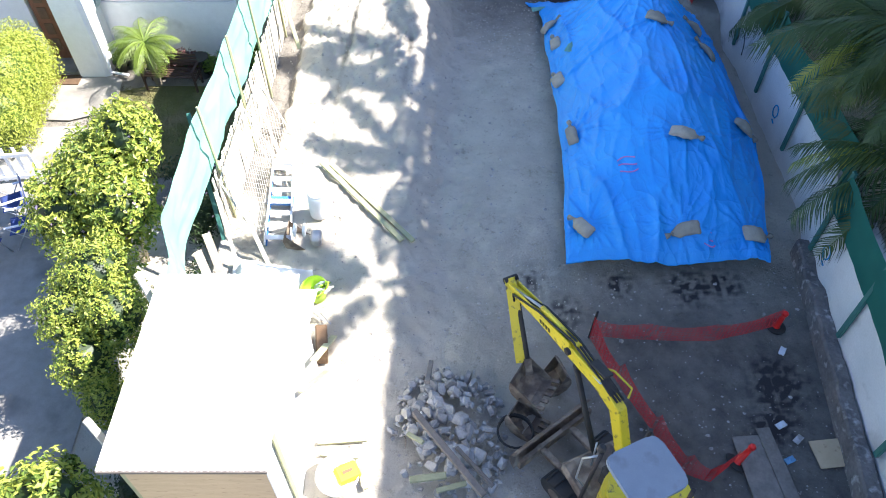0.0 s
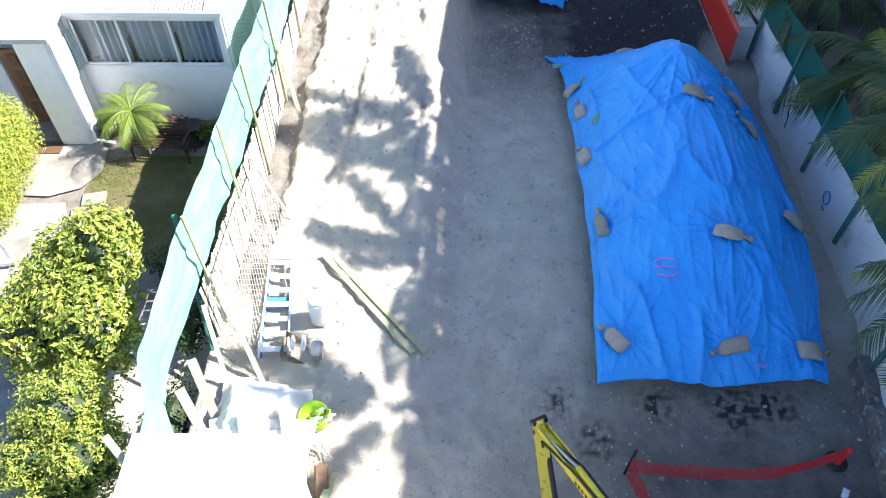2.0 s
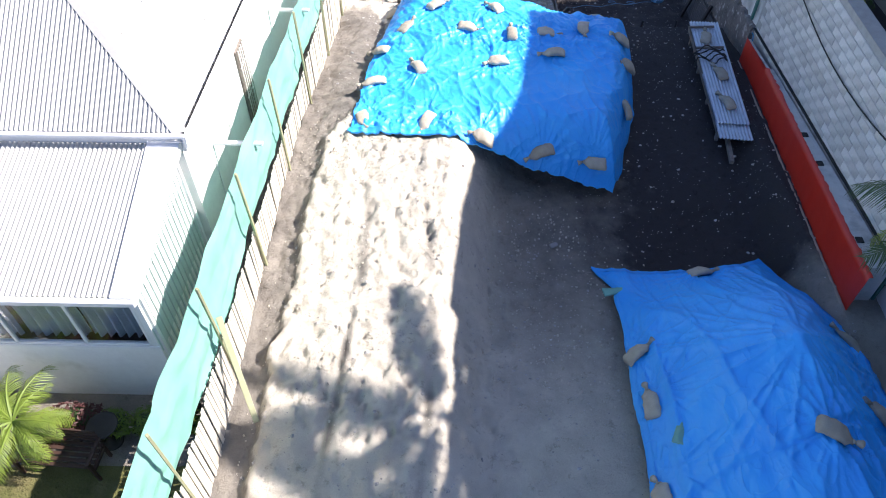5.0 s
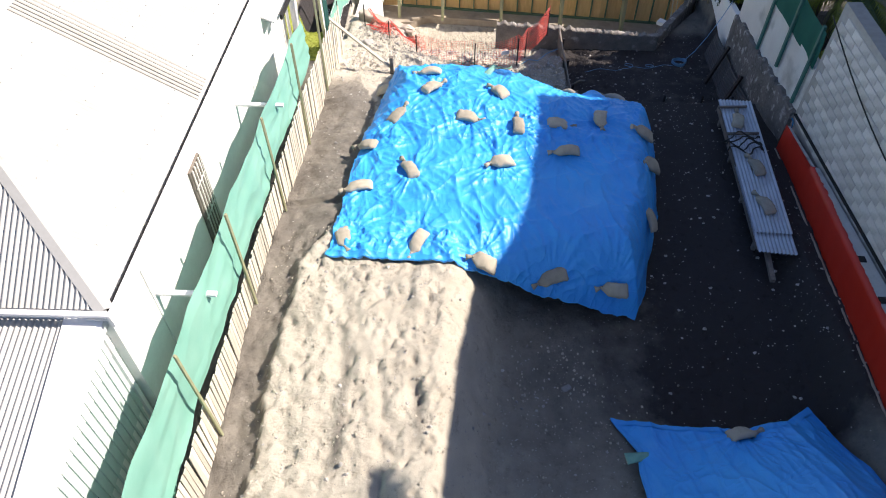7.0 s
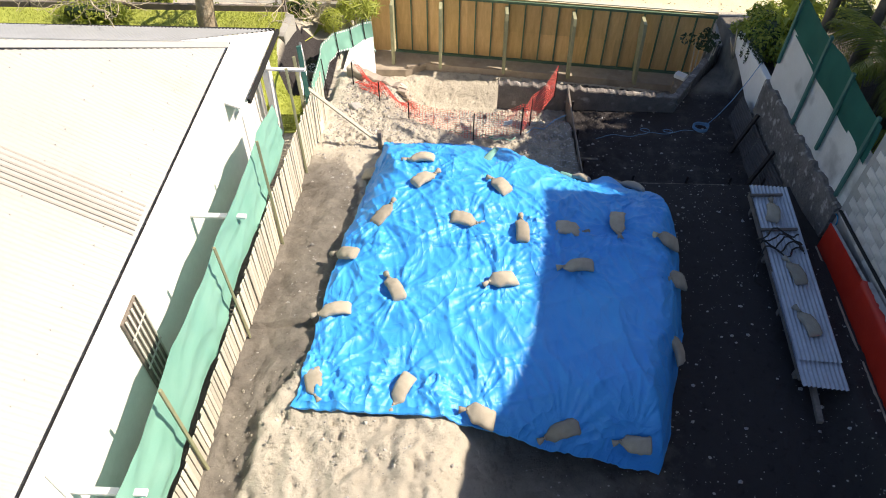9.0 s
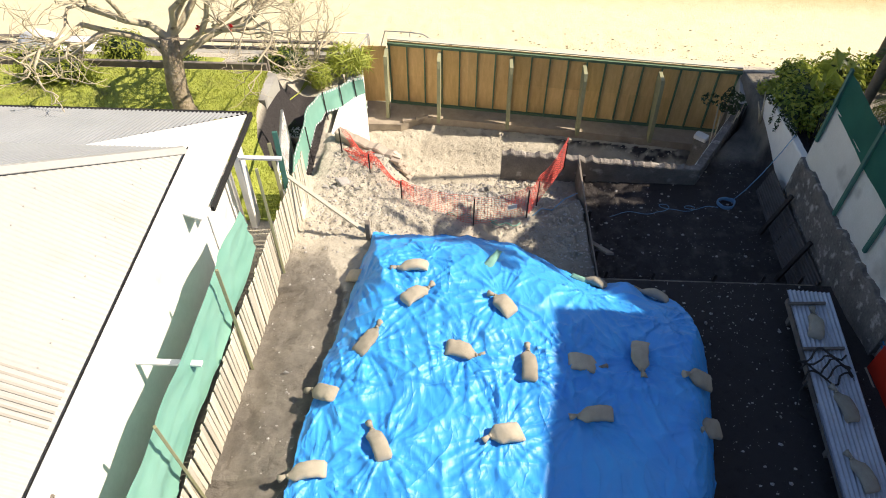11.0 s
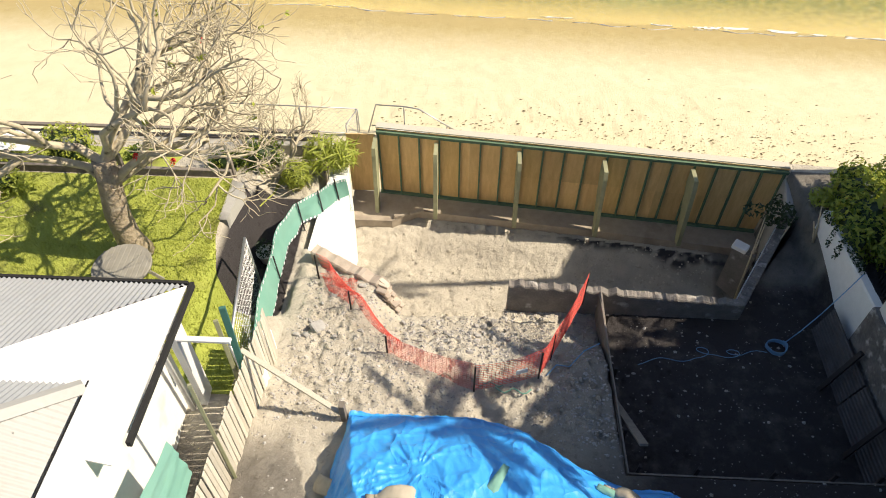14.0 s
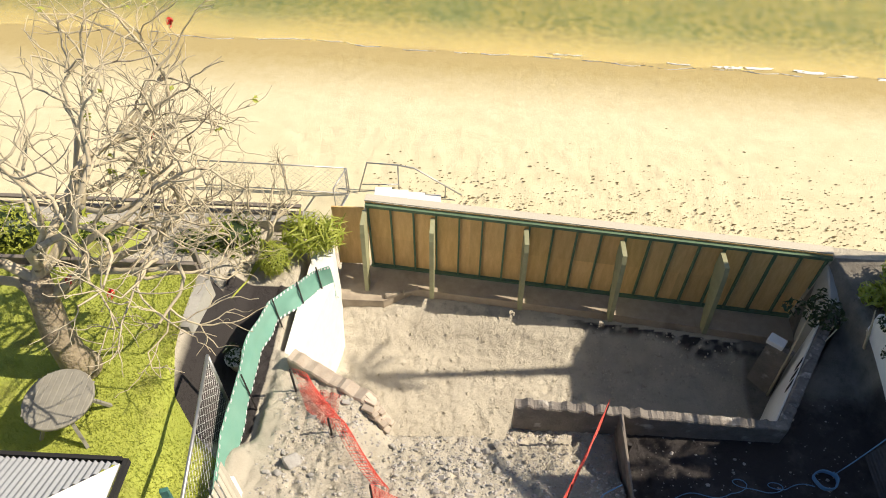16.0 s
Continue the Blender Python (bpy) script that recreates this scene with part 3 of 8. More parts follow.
def rough_at(x, y):
    """Trodden sand: broad lumps, footprints, clods."""
    if not (-4.2 < x < 7.3) or y > 37 or y < 0:
        if y > 37.3:
            k = 0.035 * sm(45, 40, y) + 0.01
            return k * (fbm(x * 1.6, y * 2.2, 1) + 0.8 * max(0.0, noise.noise((x * 3.1, y * 3.1, 9)) - 0.25))
        return 0.02 * fbm(x, y)
    k = line(x, -4, 0.9, 0.2, 1.0, 1.2, 0.5, 7, 0.45)
    z = 0.06 * k * fbm(x * 1.1, y * 1.1, 0, 3)
    z += 0.05 * k * fbm(x * 3.6, y * 3.6, 4, 3)
    z -= 0.07 * k * max(0.0, noise.noise((x * 3.0, y * 2.2, 11)) - 0.2)
    for rut, sharp in ((-2.35, 0.14), (-0.95, 0.11), (-1.6, 0.1)):
        c = rut + 0.18 * math.sin(y * 0.55 + rut)
        z -= 0.17 * math.exp(-((x - c) / sharp) ** 2) * sm(10, 14, y) * sm(22, 20, y) * max(0, 0.12 + 1.3 * noise.noise((rut, y * 1.1, 2)))
    if y > 28.3:
        z *= 0.5
    if 9 < y < 23 and x < 0.6:
        w = abs(noise.noise((x * 1.9 + 0.5 * noise.noise((x, y * 0.9, 9)), y * 0.5, 5)))
        z += 0.03 * (1 - min(1, w * 3.2)) * sm(9, 16, y) * sm(23, 21, y)
        z -= 0.1 * max(0.0, noise.noise((x * 4.2, y * 2.6, 17)) - 0.22)
        z += (0.012 + 0.012 * sm(14, 16, y)) * fbm(x * 10, y * 10, 12, 3) * sm(9, 11, y) * sm(23, 22, y)
        # crumbled edges of the damp strip and of the old wheel ruts
        e = fence_x(y) + line(y, 9, 0.5, 16, 0.55, 20, 0.66, 21.4, 0.85, 23, 1.5) + 0.16 * noise.noise((y * 0.6, 3, 1)) + 0.12 * noise.noise((y * 2.4, 7, 1))
        z += 0.09 * math.exp(-((x - e - 0.1) / 0.13) ** 2) * max(0.0, 0.45 + noise.noise((x * 5, y * 5, 31)))
        z -= 0.1 * sm(e + 0.06, e - 0.1, x) * sm(9.5, 11, y)
    z += prints_at(x, y)
    if y > 34 or land(x, y) < -4:
        z *= 0.5
        z += 0.025 * fbm(x * 6, y * 6, 14, 2)
        z -= 0.13 * max(0.0, noise.noise((x * 2.6 + 0.6 * noise.noise((x, y, 3)), y * 3.4, 21)) - 0.3)
    if y > 28.5 and x < 2.5 and land(x, y) > -3.5:
        z += 0.05 * fbm(x * 4.5, y * 4.5, 8, 3) + 0.09 * max(0, noise.noise((x * 6, y * 6, 1)) - 0.15) + 0.05 * max(0, noise.noise((x * 11, y * 11, 1)))
    if 19.5 < y + 0.3 * x < 40 and x > 3.2 and y < 24:
        z += 0.03 * fbm(x * 7, y * 7, 6, 2)
    return z


def axis(lo, hi, step, far):
    mid = np.arange(lo, hi + 1e-6, step)
    out = [step]
    while sum(out) < far:
        out.append(out[-1] * 1.35)
    return np.concatenate([(lo - np.cumsum(out))[::-1], mid, hi + np.cumsum(out)])


gx, gy = axis(-5.6, 7.7, 0.05, 700), np.concatenate([axis(1.5, 2.0, 0.5, 300)[:-12], np.arange(2.6, 38.2, 0.05), axis(38.3, 52, 0.22, 1200)[34:]])
gy = np.unique(np.round(gy, 3))
co, damp_shade = [], []
for y in gy:
    for x in gx:
        x, y = float(x), float(y)
        co.append((x, y, land(x, y) + rough_at(x, y)))
        damp_shade.append(damp_shade_at(x, y))
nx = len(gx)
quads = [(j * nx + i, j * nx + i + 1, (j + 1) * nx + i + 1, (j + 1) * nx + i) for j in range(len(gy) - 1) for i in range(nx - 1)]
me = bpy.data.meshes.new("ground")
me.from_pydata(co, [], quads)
me.attributes.new("damp_shade", "FLOAT", "POINT").data.foreach_set("value", damp_shade)
me.attributes.new("depth", "FLOAT", "POINT").data.foreach_set("value", [sm(47.2, 50.8, c[1] + 0.06 * max(-15.0, min(15.0, c[0]))) for c in co])
for m in (M_SOIL, M_BEACH):
    me.materials.append(m)
me.polygons.foreach_set("material_index", [1 if gy[k // (nx - 1)] > 37.2 - 0.09 * max(-3.5, min(8, gx[k % (nx - 1)])) else 0 for k in range(len(quads))])
me.polygons.foreach_set("use_smooth", [True] * len(quads))
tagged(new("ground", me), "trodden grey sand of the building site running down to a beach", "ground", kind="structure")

M_SEA = bpy.data.materials.new("clear shallow sea")
M_SEA.use_nodes = True
nt = M_SEA.node_tree
p = nt.nodes["Principled BSDF"]
p.inputs["Base Color"].default_value, p.inputs["Roughness"].default_value = (0.93, 0.96, 0.86, 1), 0.05
p.inputs["Transmission Weight"].default_value, p.inputs["IOR"].default_value = 0.97, 1.33
geo, mp, nz, bp = (nt.nodes.new("ShaderNode" + k) for k in ("NewGeometry", "Mapping", "TexNoise", "Bump"))
mp.inputs["Scale"].default_value = (1.0, 2.2, 1)
nz.inputs["Scale"].default_value, nz.inputs["Detail"].default_value = 6.5, 5
bp.inputs["Strength"].default_value, bp.inputs["Distance"].default_value = 1.0, 0.12
nt.links.new(geo.outputs[0], mp.inputs[0]), nt.links.new(mp.outputs[0], nz.inputs[0])
nt.links.new(nz.outputs[0], bp.inputs["Height"]), nt.links.new(bp.outputs[0], p.inputs["Normal"])
bm = BM()
sheet(bm, lambda u, v: (lerp(-700, 700, u), lerp(45, 1150, v * v), -4.562), 40, 40)
sea = solid("water", bm, M_SEA, "clear green shallow sea lapping a sandy beach", "sea", kind="structure", flip=False)
sea.visible_shadow = False


def heap1(x, y):
    """The long heap under the first tarpaulin."""
    xl = line(y, 8.4, 2.3, 11.5, 2.55, 16, 2.6, 19, 2.4)
    xr = line(y, 8.4, 6.12, 10, 6.4, 12, 6.6, 16, 6.6, 17, 6.5, 19.4, 5.95)
    xm = line(y, 8.4, 4.4, 11.5, 4.6, 16, 4.75, 19.3, 5.5)
    top = line(y, 8.4, -0.4, 9, 0.0, 10.6, 0.72, 12, 0.98, 14, 1.12, 15.7, 1.32, 17, 0.55, 18.5, -0.7, 19.4, -1.22)
    s = (xm - x) / (xm - xl) if x < xm else (x - xm) / (xr - xm)
    e = line(y, 8.4, -0.45, 12, -0.3, 15, -0.35, 17, -0.75, 19.3, -1.4) if x < xm else line(y, 8.4, -0.45, 11.5, 0.0, 14.3, -0.1, 17, -0.4, 19.4, -1.3)
    return lerp(top, e, min(1.0, max(0.0, s)) ** line(y, 8.4, 1.9, 12.5, 1.8, 15, 1.3, 19.4, 1.15))


def heap2_edges(y):
    return (line(y, 21.1, -2.68, 24, -2.5, 26, -2.3, 28.7, -2.05), line(y, 20.9, 3.1, 23, 3.75, 24.1, 4.0, 25.8, 4.2, 27.4, 3.75, 28.7, 3.5))


def heap2(x, y):
    """The flat heap under the second tarpaulin."""
    xl, xr = heap2_edges(y)
    far = line(x, -2.05, 28.72, 0, 28.75, 0.75, 28.6, 1.35, 28.25, 1.9, 27.9, 2.5, 27.62, 4.2, 27.4)
    near = line(x, -2.7, 21.12, -0.9, 21.1, 3.1, 20.95, 4.2, 20.9)
    top = 0.52 + 0.09 * noise.noise((x * 0.8, y * 0.8, 3)) - 0.1 * sm(0.2, -2.5, x)
    el, er = line(y, 21, 0.42, 24, 0.25, 26, -0.15, 28.7, -0.85), -0.95
    en, ef = line(x, -2.7, 0.45, 0, 0.28, 1.2, -0.3, 3.1, -0.95), line(x, -2, -0.8, 1, -0.85, 4, -0.98)
    z = top
    for d, e, w in ((x - xl, el, 0.9), (xr - x, er, 0.75), (y - near, en, 1.0), (far - y, ef, 2.6)):
        t = min(1.0, max(0.0, d / w))
        z = min(z, lerp(e, top, 1 - (1 - t) ** 2))
    return z + 0.3 * math.exp(-((x - 2.85) / 0.3) ** 2 - ((y - 27.15) / 0.4) ** 2)


def tarp(name, plan, heap, bags, nu, nv, label, seed, along, seam, crease=1.0, peak=None):
    """A tarpaulin laid over a heap: creases along the fall and folds that run to the sandbags."""
    def at(u, v):
        x, y = plan(u, v)
        z = max(heap(x, y), land(x, y) + max(0.0, rough_at(x, y)) + 0.05)
        w = abs(noise.noise((x * along[0] + seed, y * along[1], 1.3)))
        z += along[2] * (1 - min(1, w * 3.2)) ** 2
        w = abs(noise.noise((x * along[0] * 2.3 + 5, y * along[1] * 1.8, seed)))
        z += 0.028 * (1 - min(1, w * 3.0)) ** 2
        z += 0.02 * fbm(x * 1.4, y * 1.4, seed + 3, 2)
        # sharp little creases that run together, and the lap of one sheet over the next
        wx, wy = x + 0.16 * noise.noise((x * 0.8, y * 0.8, seed + 20)), y + 0.16 * noise.noise((x * 0.8, y * 0.8, seed + 30))
        wx, wy = wx + 0.35 * wy, wy - 0.3 * wx
        if peak:
            r, a = math.hypot(x - peak[0], y - peak[1]), math.atan2(y - peak[1], x - peak[0])
            w = abs(noise.noise((math.cos(a) * 3.2, math.sin(a) * 3.2, 4)))
            z += 0.06 * (1 - min(1, w * 4)) ** 2 * sm(0.1, 0.7, r) * math.exp(-(r / 2.6) ** 2)
        for f, g, tall in ((3.0, 0.55, 0.035 * crease), (0.6, 2.8, 0.03 * crease), (5.6, 1.4, 0.014 * crease)):
            w = abs(noise.noise((wx * f, wy * g, seed + f)))
            z += tall * (1 - min(1, w * 4.2)) ** 2 * sm(-0.35, 0.25, noise.noise((x * 0.7, y * 0.7, seed + f * 3)))
        d = y - seam(x)
        z += 0.055 * sm(-0.03, 0.03, d) * math.exp(-max(0.0, d) / 0.35)
        for bx, by in bags:
            r = math.hypot(x - bx, y - by)
            if 0.1 < r < 1.5:
                a = math.atan2(y - by, x - bx)
                z += 0.045 * math.exp(-((r - 0.38) / 0.45) ** 2) * (1 - min(1, 4 * abs(noise.noise((math.cos(a) * 3.4, math.sin(a) * 3.4, bx + by))))) ** 2 - 0.03 * math.exp(-(r / 0.3) ** 2)
        hem = min(u, 1 - u, v, 1 - v)
        if hem < 0.012:
            z -= 0.03
        return (x, y, z)
    bm = BM()
    sheet(bm, at, nu, nv, 0.02)
    ob = thing(name, label, "tarpaulin")
    part("sheet", bm, M_TARP, ob, flip=False)
    for f in (lambda s, w: (s, w * 0.014), lambda s, w: (s, 1 - w * 0.014), lambda s, w: (w * 0.02, s), lambda s, w: (1 - w * 0.02, s)):
        bm = BM()
        sheet(bm, lambda u, v: Vector(at(*f(u, 0.1 + 0.9 * v))) + Vector((0, 0, 0.012)), 120, 2)
        part("hem", bm, M_TARP, ob, flip=False)
    return ob, at


def plan1(u, v):
    y0 = 8.45 + 0.06 * math.sin(u * 9)
    y1 = line(u, 0, 19.05, 0.55, 18.72, 0.8, 18.9, 1, 19.4)
    y = lerp(y0, y1, v)
    xl = line(y, 8.4, 2.3, 11.5, 2.55, 16, 2.6, 18.3, 2.75, 19, 2.4) + 0.05 * noise.noise((0, y * 1.2, 4))
    xr = line(y, 8.4, 6.12, 10, 6.4, 12, 6.6, 16, 6.6, 17, 6.5, 19.4, 5.95) + 0.05 * noise.noise((3, y * 1.2, 4))
    return lerp(xl, xr, u), y


def plan2(u, v):
    y0 = line(u, 0, 21.15, 0.3, 21.1, 1, 20.95)
    y1 = line(u, 0, 28.72, 0.35, 28.75, 0.48, 28.6, 0.59, 28.25, 0.68, 27.9, 0.79, 27.62, 0.88, 27.68, 1, 27.42)
    y = lerp(y0, y1, v)
    xl, xr = heap2_edges(y)
    x = lerp(xl, xr, u) + 0.08 * noise.noise((u * 3, y * 1.5, 8)) + 0.012 * noise.noise((u * 5, y * 5, 8))
    return x, y + 0.025 * noise.noise((x * 2.2, v * 3, 5))


BAGS1 = ((2.72, 16.55), (2.85, 15.5), (2.8, 14.1), (2.75, 11.75), (2.8, 9.3), (4.45, 8.95), (5.8, 8.95), (4.75, 10.75), (4.75, 14.25), (6.0, 14.35), (6.3, 15.6), (6.35, 11.4), (6.35, 16.8), (4.45, 18.6))
BAGS2 = ((-2.3, 21.75), (-1.05, 21.75), (0.1, 21.35), (1.4, 21.1), (2.55, 21.2), (-2.2, 23.0), (-1.25, 23.35), (-2.25, 24.15), (0.45, 23.7), (1.65, 24.0), (3.55, 23.9), (3.5, 22.5), (-1.7, 25.1), (-0.1, 25.0), (0.75, 24.8), (1.55, 25.0), (2.55, 25.0), (3.6, 24.7), (-0.9, 26.3), (0.5, 26.2), (-2.0, 26.8), (-0.8, 27.3), (2.0, 26.7), (3.2, 25.9))
tarp_a, tarp1_at = tarp("tarpaulin", plan1, heap1, BAGS1, 150, 380, "creased blue tarpaulin over a long earth heap, weighted with sandbags", 1.0, (1.3, 0.32, 0.085), lambda x: 13.55 + 0.35 * (x - 2.55) + 0.05 * math.sin(x * 4), 0.45, (4.75, 15.7))
tarp_b, tarp2_at = tarp("tarpaulin", plan2, heap2, BAGS2, 250, 290, "wrinkled blue tarpaulin over a flat earth heap, weighted with sandbags", 7.0, (1.1, 1.0, 0.05), lambda x: 24.55 - 0.05 * x + 0.14 * math.sin(x * 1.3) + 0.05 * math.sin(x * 5))

# stones and crumbs strewn over the site
rs = random.Random(33)
vs, fs = [], []
for k in range(34000):
    x, y = (rs.uniform(-3.6, 6.9), rs.uniform(3.0, 33.0)) if k % 3 else (rs.uniform(-3.5, 2.5), rs.uniform(28.5, 33.0))
    if y > yard_edge(x) or noise.noise((x * 0.5, y * 0.5, 7)) + rs.uniform(-0.5, 0.5) < -0.15:
        continue
    if y > 28 and x < 2.5 or rs.random() < 0.25:
        s = 0.017
    else:
        s = 0.0085 if x < 3 else 0.0075
    s *= rs.choice((0.6, 0.7, 0.7, 0.8, 1.0, 1.0, 1.3, 1.6, 2.3)) * rs.uniform(0.8, 1.3)
    z, a, k = land(x, y) + rough_at(x, y), rs.uniform(0, 6.3), len(vs)
    for j in range(5):
        b = a + j * 1.257
        q = s * rs.uniform(0.75, 1.3)
        vs.append((x + q * math.cos(b), y + q * math.sin(b) * 0.8, z - 0.004))
    vs.append((x + s * rs.uniform(-0.4, 0.4), y, z + s * rs.uniform(0.6, 1.0)))
    fs += [(k + j, k + (j + 1) % 5, k + 5) for j in range(5)]
me = bpy.data.meshes.new("pebbles")
me.from_pydata(vs, [], fs)
me.materials.append(M_PEBBLE)
tagged(new("pebbles", me), "pale stones and crumbs of mortar strewn over sand", "pebbles", kind="stuff")

# clods of sand
vs, fs = [], []
for k in range(12300):
    x, y = (rs.uniform(-3.7, 0.4), rs.uniform(9.0, 22.0)) if k % 3 else (rs.uniform(-3.5, 2.4), rs.uniform(28.6, 33.0))
    if k > 6200:
        x, y = rs.gauss(1.5, 0.9), rs.uniform(6.5, 20.5)
    if k > 9800:
        x, y = rs.uniform(-2.2, 6.0), rs.uniform(32.4, 36.0)
    if (k <= 9800 and y > yard_edge(x)) or noise.noise((x * 0.9, y * 0.6, 17)) + rs.uniform(-0.6, 0.6) < 0:
        continue
    s = (0.011 if y < 23 else 0.016) * rs.choice((0.7, 0.8, 1.0, 1.2, 1.6, 2.4)) * rs.uniform(0.8, 1.3)
    z, a, i = land(x, y) + rough_at(x, y), rs.uniform(0, 6.3), len(vs)
    for j in range(6):
        b = a + j * 1.047
        q = s * rs.uniform(0.75, 1.35)
        vs.append((x + q * math.cos(b) * 0.8, y + q * math.sin(b), z - 0.006))
    for j in range(3):
        b = a + j * 2.094
        vs.append((x + s * 0.5 * math.cos(b), y + s * 0.5 * math.sin(b), z + s * rs.uniform(0.5, 1.0)))
    fs += [(i + 6, i + 7, i + 8)]
    for j in range(3):
        fs += [(i + 2 * j, i + 2 * j + 1, i + 6 + j), (i + 2 * j + 1, i + (2 * j + 2) % 6, i + 6 + (j + 1) % 3), (i + 2 * j + 1, i + 6 + (j + 1) % 3, i + 6 + j)]
me = bpy.data.meshes.new("clods")
me.from_pydata(vs, [], fs)
me.materials.append(M_SOIL)
tagged(new("clods", me), "crumbling clods on trodden sand", "clods", kind="stuff")

# ---- fence between the site and the neighbour's house ----
fence = thing("paling_fence", "cream paling fence with green shade cloth on thin poles", "fence")
bm = BM()
box(bm, (0, 0, 0.62), (0.018, 0.088, 1.24), bevel=0.004)
pal = finish(bm, "paling", M_PALING)
y = 9.3
while y < 30.1:
    ob = new("paling", pal)
    ob.parent = fence
    x = fence_x(y)
    g = land(x + 0.25, y) - 0.05
    hgt = line(y, 9, 0.95, 25, 0.92, 27, 0.7, 30, 0.3) - g
    ob.matrix_world = pose(x + R.uniform(-0.012, 0.012), y, g + R.uniform(-0.03, 0.02), R.uniform(-0.6, 0.6), R.uniform(-0.8, 0.6), 0) @ Matrix.Diagonal((1, 1, hgt / 1.24, 1))
    y += 0.103
for dz in (0.1, 0.62):
    pts = [(fence_x(y) - 0.045, y, line(y, 9, dz, 25, dz, 30, dz - 0.6)) for y in np.arange(9.3, 30.2, 2.4)]
    for p, q in zip(pts, pts[1:]):
        part("rail", beam(BM(), p, q, 0.045, 0.09), M_TIMBER, fence)
pole_y = [9.6, 11.6, 13.4, 15.6, 17.9, 20.3, 22.7, 25.1, 27.4]
for y in pole_y:
    x, g = fence_x(y) + 0.03, land(fence_x(y) + 0.25, y)
    bm = BM()
    beam(bm, (x + 0.02, y, g - 0.1), (x - 0.02, y + R.uniform(-0.1, 0.1), line(y, 9, 2.35, 22, 2.4, 27, 2.1)), 0.05, 0.04, bevel=0.005)
    part("pole", bm, M_TREATED, fence)


def cloth(u, v):
    y = lerp(4.0, 26.9, u)
    ph = abs(((y - 9.6) / 2.3) % 1.0 - 0.5) * 2
    low = line(y, 4, 0.5, 9, 0.84, 25, 0.82, 27, 0.7) + 0.05 * noise.noise((y * 1.1, 2, 6))
    top = line(y, 4, 1.6, 9, 2.02, 14, 2.12, 22, 2.1, 26, 1.92, 27, 1.75) - 0.08 * (1 - ph ** 2)
    # slack folds that slant down from the poles
    w = abs(noise.noise((y * 0.8 + 1.2 * v, v * 3.0 - y * 0.4, 5)))
    fold = 0.05 * (1 - min(1, w * 3.5)) + 0.06 * fbm(y * 0.7, v * 1.6, 3)
    return (fence_x(y) + 0.36 * sm(7.6, 6.6, y) - 0.14 - 0.05 * v + fold * (1 - 0.4 * v), y, lerp(low, top, v))


bm = BM()
sheet(bm, cloth, 360, 14)
part("shade_cloth", bm, M_CLOTH, fence, "green shade cloth", flip=False)

# ---- walls on the far side ----
def ragged(bm, a, b, top, low, thick, n=24, jag=0.06, seed=0):
    """A broken-off wall from a to b in plan, its crown uneven."""
    a, b = Vector(a), Vector(b)
    d = (b - a).normalized()
    s = Vector((-d.y, d.x)) * thick / 2
    rows = []
    for i in range(n + 1):
        p = a.lerp(b, i / n)
        h = lerp(top[0], top[1], i / n) + jag * fbm(i * 0.33, seed, 0, 3)
        rows.append([bm.verts.new((p.x + k * s.x, p.y + k * s.y, z)) for k, z in ((-1, low), (-1, h - 0.03), (-0.8, h), (0.8, h + jag * 0.5 * noise.noise((i * 0.45, seed, 2))), (1, h - 0.04), (1, low))])
    for r, q in zip(rows, rows[1:]):
        for k in range(5):
            bm.faces.new((r[k], r[k + 1], q[k + 1], q[k]))
    bm.faces.new(rows[0])
    bm.faces.new(rows[-1][::-1])
    return bm


def plain_wall(name, bm, material, label):
    return solid(name, bm, material, label, "wall", kind="structure")


bm = BM()
prism(bm, [(5.6, -3), (6.52, 4.1), (7.02, 9.0), (7.3, 9.9), (7.32, 17.75), (7.55, 17.75), (7.55, 9.6), (6.8, 3.5), (5.95, -3)], -1.6, 0.95)
plain_wall("wall_east_low", bm, M_LIMED, "old grey rendered boundary wall, patched and stained")
bm = BM()
prism(bm, [(7.25, 17.75), (7.3, 26.2), (7.6, 26.2), (7.6, 17.75)], -1.8, 2.72)
wall_block = plain_wall("wall_east_block", bm, M_MORTAR, "tall grey concrete block wall with worn mortar")
bm = BM()
prism(bm, [(7.33, 26.2), (7.33, 31.05), (7.55, 31.05), (7.55, 26.2)], -2.6, 1.1)
plain_wall("wall_east_render", bm, M_LIMED, "weathered cement rendered boundary wall")
bm = BM()
ragged(bm, (7.44, 31.05), (7.55, 34.05), (-0.52, -0.9), -2.6, 0.19, 40, 0.015, 17)
plain_wall("wall_east_white", bm, M_WHITE, "white painted garden wall")

bm = BM()
ragged(bm, (5.5, -3), (6.93, 9.0), (-0.45, -0.4), -1.6, 0.26, 70, 0.1, 12)
plain_wall("wall_footing", bm, M_STONE, "rough stained concrete footing along a wall")

# dark stone base of the rendered wall
bm = BM()
ragged(bm, (7.3, 26.2), (7.34, 31.1), (0.0, -0.42), -2.6, 0.2, 40, 0.12, 21)
plain_wall("wall_east_base", bm, M_STONE, "dark crumbling stone base below a rendered wall")

